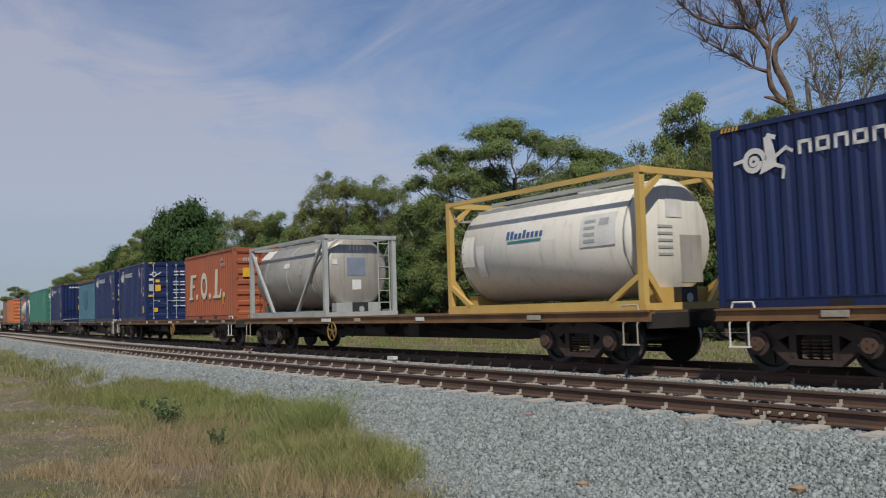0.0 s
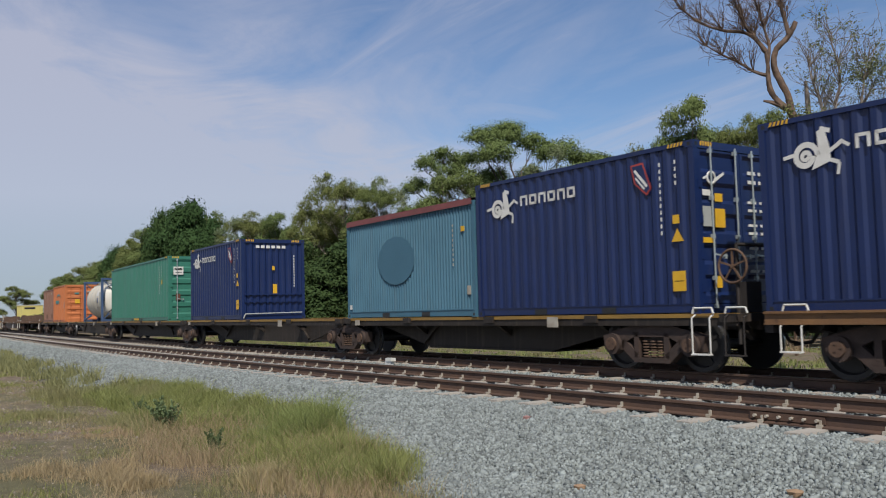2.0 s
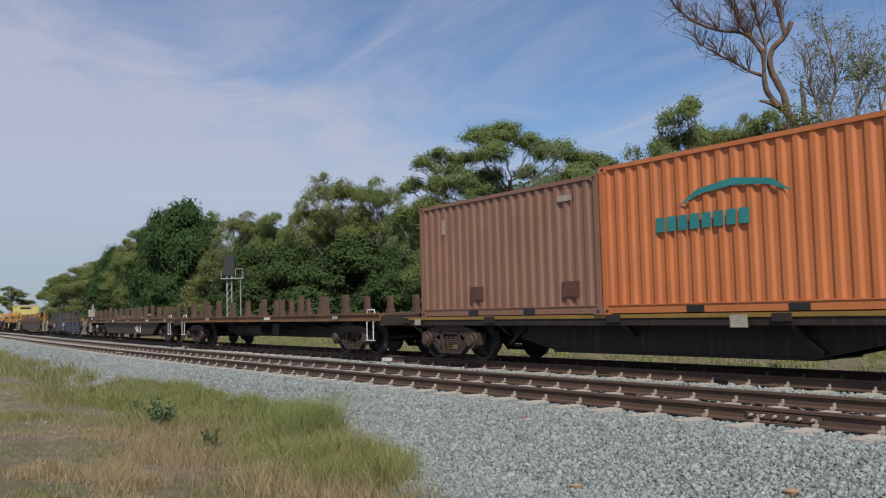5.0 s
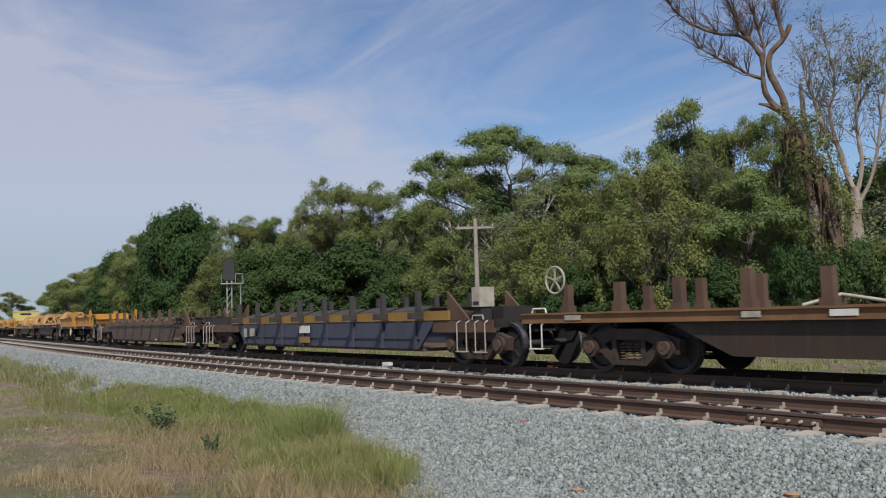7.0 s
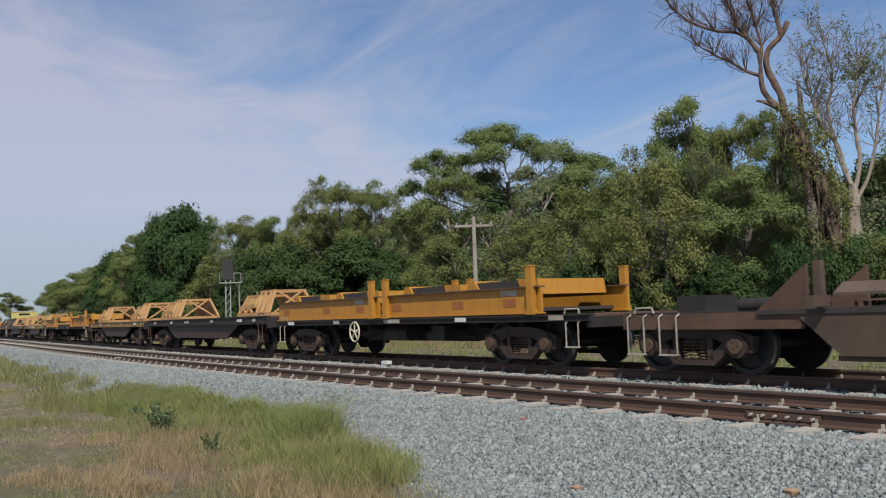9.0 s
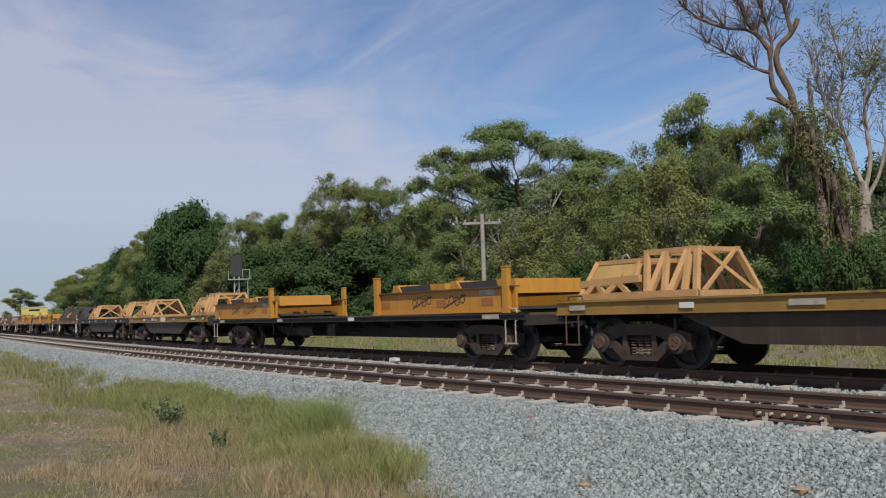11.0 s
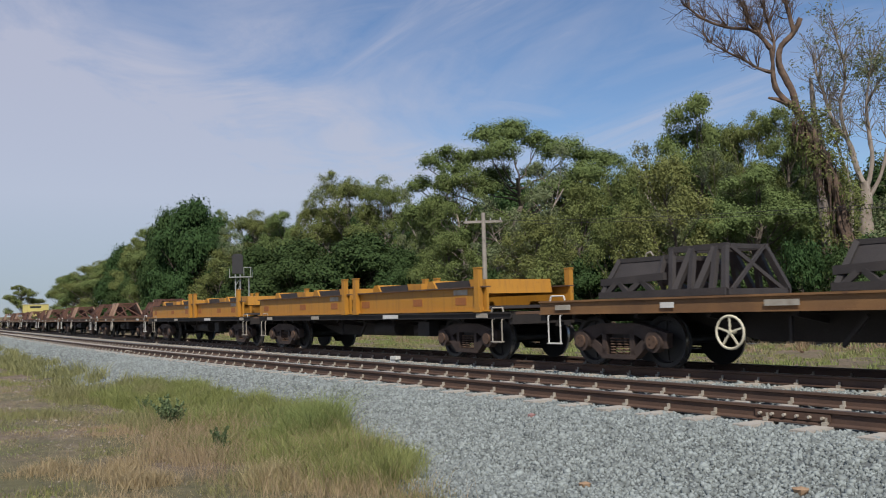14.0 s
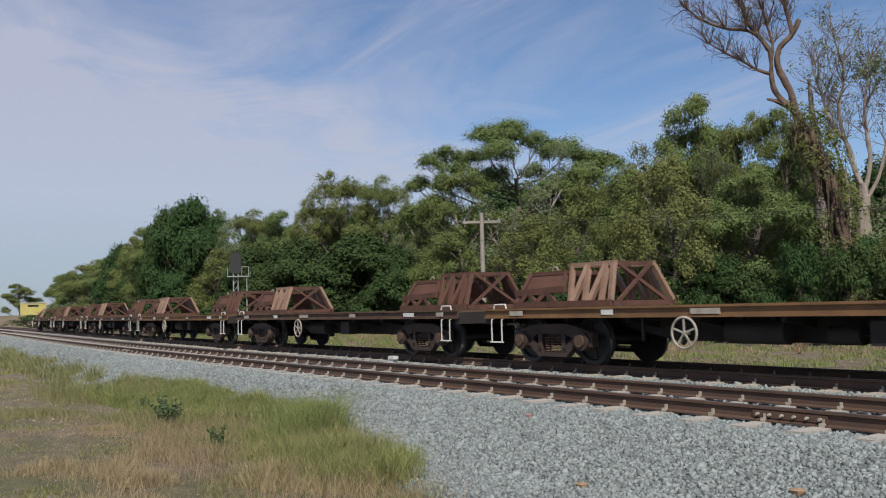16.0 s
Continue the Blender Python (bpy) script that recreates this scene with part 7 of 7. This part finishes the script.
def blades(name, label, mat, n, area, tall, seed, thin=0.006, clump=None, gap=-0.12):
    rng = np.random.default_rng(seed)
    (s0, s1), (o0, o1) = area
    if clump:
        k = n // clump
        cs, cof = rng.uniform(s0, s1, k), rng.uniform(o0, o1, k)
        ok = np.array([noise.noise((a * 0.35, b * 0.6, seed)) > gap and not_on_stone(a, b) for a, b in zip(cs, cof)])
        cs, cof = cs[ok], cof[ok]
        s = np.repeat(cs, clump) + rng.normal(0, 0.10, len(cs) * clump)
        o = np.repeat(cof, clump) + rng.normal(0, 0.10, len(cs) * clump)
        tall_here = np.array([0.35 + 1.1 * max(0.0, noise.noise((a * 0.9, b * 0.9, seed + 7)) + 0.4) for a, b in zip(cs, cof)])
        hk = np.repeat(rng.uniform(0.6, 1.2, len(cs)) * tall_here, clump)
    else:
        s, o, hk = rng.uniform(s0, s1, n), rng.uniform(o0, o1, n), np.ones(n)
    m = len(s)
    x, y, _ = along(s, o)
    z = np.array([ground_height(a, b) for a, b in zip(x, y)]) - 0.01
    zb = np.interp(o, [-8.6, -7.9, -7.0, -5.5], [-0.86, -0.685, -0.60, -0.235])
    z = np.maximum(z, np.where(o > -8.6, zb, -9))
    h = tall * hk * rng.uniform(0.45, 1.2, m)
    a = rng.uniform(0, 2 * math.pi, m)
    lean = rng.normal(0, 0.55, (m, 2)) * h[:, None]
    wx, wy = np.cos(a) * thin, np.sin(a) * thin
    base = np.stack([x, y, z], 1)
    midp = base + np.stack([lean[:, 0] * 0.35, lean[:, 1] * 0.35, h * 0.6], 1)
    tip = base + np.stack([lean[:, 0], lean[:, 1], h], 1)
    wv = np.stack([wx, wy, 0 * wx], 1)
    v = np.stack([base - wv, base + wv, midp + wv * 0.8, midp - wv * 0.8, tip], 1).reshape(-1, 3)
    i5 = 5 * np.arange(m)
    quads = np.stack([i5, i5 + 1, i5 + 2, i5 + 3], 1)
    tris = np.stack([i5 + 3, i5 + 2, i5 + 4], 1)
    me = bpy.data.meshes.new(name)
    me.vertices.add(5 * m)
    me.vertices.foreach_set("co", v.ravel())
    lp = np.concatenate([quads, tris], 1).ravel().astype(np.int32)
    me.loops.add(len(lp))
    me.loops.foreach_set("vertex_index", lp)
    me.polygons.add(2 * m)
    me.polygons.foreach_set("loop_start", np.stack([7 * np.arange(m), 7 * np.arange(m) + 4], 1).ravel().astype(np.int32))
    me.update(calc_edges=True)
    me.materials.append(mat)
    tagged(new(name, me), label, "grass", kind="stuff")


blades("green_grass", "tufts of green grass along the edge of the ballast", GRASS_G, 60000, ((-22, -11), (-8.2, -6.35)), 0.27, 1, 0.005, 22, -0.30)
blades("green_grass", "tufts of green grass along the edge of the ballast", GRASS_G, 26000, ((-12, -6.9), (-8.7, -6.95)), 0.30, 9, 0.0035, 18, -0.20)
blades("green_grass", "band of olive green grass along the far ballast edge", GRASS_O, 26000, ((-75, -21), (-8.2, -6.4)), 0.36, 2, 0.011, 30)
blades("dry_grass", "straw coloured dry grass among the green tufts", GRASS_D, 26000, ((-14, -6.2), (-11.0, -7.3)), 0.20, 3, 0.004, 22, 0.16)
blades("dry_grass", "litter of short dry stalks on bare soil", GRASS_D, 60000, ((-30, -5.5), (-13.5, -7.6)), 0.045, 11, 0.005, 7, 0.08)
blades("green_grass", "sparse low green shoots on bare soil", GRASS_G, 36000, ((-30, -5.5), (-13.5, -7.2)), 0.05, 12, 0.005, 9, 0.2)
blades("dry_grass", "short dry grass on bare soil", GRASS_D, 40000, ((-40, -5.5), (-15, -8.4)), 0.10, 4, 0.004, 14, 0.14)
blades("green_grass", "low green grass on bare soil", GRASS_G, 46000, ((-40, -5.5), (-15, -8.0)), 0.15, 5, 0.005, 14, 0.26)
blades("dry_grass", "patch of tall bleached straw grass", GRASS_S, 6500, ((-11.3, -9.6), (-10.4, -9.1)), 0.24, 21, 0.003, 16, -0.1)
blades("dry_grass", "patch of tall bleached straw grass", GRASS_S, 9000, ((-9.2, -7.4), (-9.2, -8.2)), 0.32, 22, 0.003, 14, -0.2)
blades("dry_grass", "patch of low bleached straw grass", GRASS_S, 3500, ((-12.0, -10.2), (-11.6, -10.5)), 0.12, 23, 0.003, 16, 0.0)
blades("dry_grass", "patch of low bleached straw grass", GRASS_S, 3500, ((-15.4, -13.6), (-9.7, -8.9)), 0.08, 24, 0.003, 16, 0.0)
blades("dry_grass", "olive grass among the green tufts", GRASS_O, 44000, ((-24, -6.9), (-9.0, -6.6)), 0.25, 31, 0.0035, 14, 0.0)
blades("dry_grass", "low mottled olive tufts on bare soil", GRASS_O, 70000, ((-24, -5.5), (-13.5, -8.4)), 0.13, 32, 0.0035, 22, 0.16)
blades("dry_grass", "scattered dead stalks lying on bare soil", GRASS_D, 26000, ((-26, -5.5), (-13.5, -7.8)), 0.028, 33, 0.005)
blades("green_grass", "tall clump of soft green grass at the ballast edge", GRASS_G, 12000, ((-13.2, -10.9), (-7.9, -6.6)), 0.42, 41, 0.003, 40, -0.4)
blades("dry_grass", "thin pale seed stalks standing in the grass", GRASS_S, 5000, ((-14, -6.6), (-9.6, -7.2)), 0.42, 34, 0.002, 5, -0.3)
blades("green_grass", "olive grass verge beyond the far track", GRASS_O, 50000, ((-60, 4), (2.9, 11)), 0.10, 6, 0.012, 20, -0.15)
blades("dry_grass", "green grass tufts beyond the far track", GRASS_G, 40000, ((-60, 4), (2.9, 11)), 0.14, 7, 0.011, 26)
blades("dry_grass", "straw tussocks beyond the far track", GRASS_D, 16000, ((-60, 4), (5.5, 13)), 0.30, 8, 0.010, 30, 0.1)


def weed(x, y, size, seed, label):
    rng = np.random.default_rng(seed)
    w = thing("weed", label, "weed", "weeds in the grass")
    stem, lf = Shape(WEEDLEAF), Shape(WEEDLEAF)
    z0 = ground_height(x, y) - 0.02
    for k in range(26):
        a, out = rng.uniform(0, 6.28), rng.uniform(0.1, 0.6)
        d = Vector((math.cos(a) * out, math.sin(a) * out, rng.uniform(0.7, 1.1))) * size * rng.uniform(0.5, 1)
        stem.tube((0, 0, 0), d, 0.008, 4, 0, 0.003, False)
        for j in range(60):
            p = d * rng.uniform(0.25, 1.0)
            q = Vector(rng.normal(0, 1, 3)).normalized() * size * 0.075
            sd = q.orthogonal() * 0.28
            lf.add([p, p + q * 0.5 + sd, p + q, p + q * 0.5 - sd], [(0, 1, 2, 3)])
    part("stems", stem, w)
    part("leaves", lf, w)
    w.location = (x, y, z0)


weed(-14.2, 4.75, 0.62, 1, "bushy dark green weed standing in the grass")
weed(-11.59, 4.52, 0.40, 2, "small grey green weed in dry grass")
weed(-17.5, 5.3, 0.34, 4, "small green weed by the ballast edge")

# a few odd stones among the ballast
for i, (s, o, c, k) in enumerate(((-6.2, -7.0, 0, 0.07), (-4.3, -6.4, 0, 0.08), (-8.6, -5.6, 1, 0.06), (-3.6, -6.9, 0, 0.06))):
    x, y, a = along(s, o)
    st = Shape(surface("tan_stone" if c == 0 else "pink_stone", (0.42, 0.27, 0.16) if c == 0 else (0.40, 0.22, 0.2), None, 0.85, 9))
    rr = random.Random(i)
    vs = [(k * rr.uniform(0.7, 1.1) * math.cos(q) * (1 if lv else 0.8), k * rr.uniform(0.7, 1.1) * math.sin(q) * (1 if lv else 0.8), lv * k * 0.55) for lv in (0, 1) for q in [j * 1.047 for j in range(6)]] + [(0.1 * k, 0, k * 0.8)]
    st.add(vs, [(j, (j + 1) % 6, 6 + (j + 1) % 6, 6 + j) for j in range(6)] + [(6 + j, 6 + (j + 1) % 6, 12) for j in range(6)] + [(5, 4, 3, 2, 1, 0)])
    ob = new("stone", st.mesh("stone"))
    tagged(ob, "odd tan coloured stone lying on the grey ballast", "stone", "odd stones")
    ob.location = (x, y, np.interp(o, [-8.6, -7.9, -7.0, -5.5, -5.1], [-0.86, -0.685, -0.60, -0.235, -0.20]))


def motions():
    rows_at = [0.5 * i for i in range(33)]
    for ob, s0, z in moving:
        rows = []
        for t in rows_at:
            x, y, a = along(s0 + ran(t))
            rows.append((t, pose(x, y, z, 0, 0, math.degrees(a))))
        walk(ob, rows)
    # every wheelset rolls alike, so the front ones share one turning, and the rear ones another
    for side, group in wheelsets.items():
        walk(group[0], [(i / FPS, pose(side * 0.89, 0, WHEEL, 0, math.degrees(ran(i / FPS) / WHEEL), 0)) for i in range(16 * FPS + 1)])
        keys = group[0].animation_data
        for w in group[1:]:
            w.rotation_mode = "QUATERNION"
            d = w.animation_data_create()
            d.action = keys.action
            d.action_slot = keys.action_slot


motions()
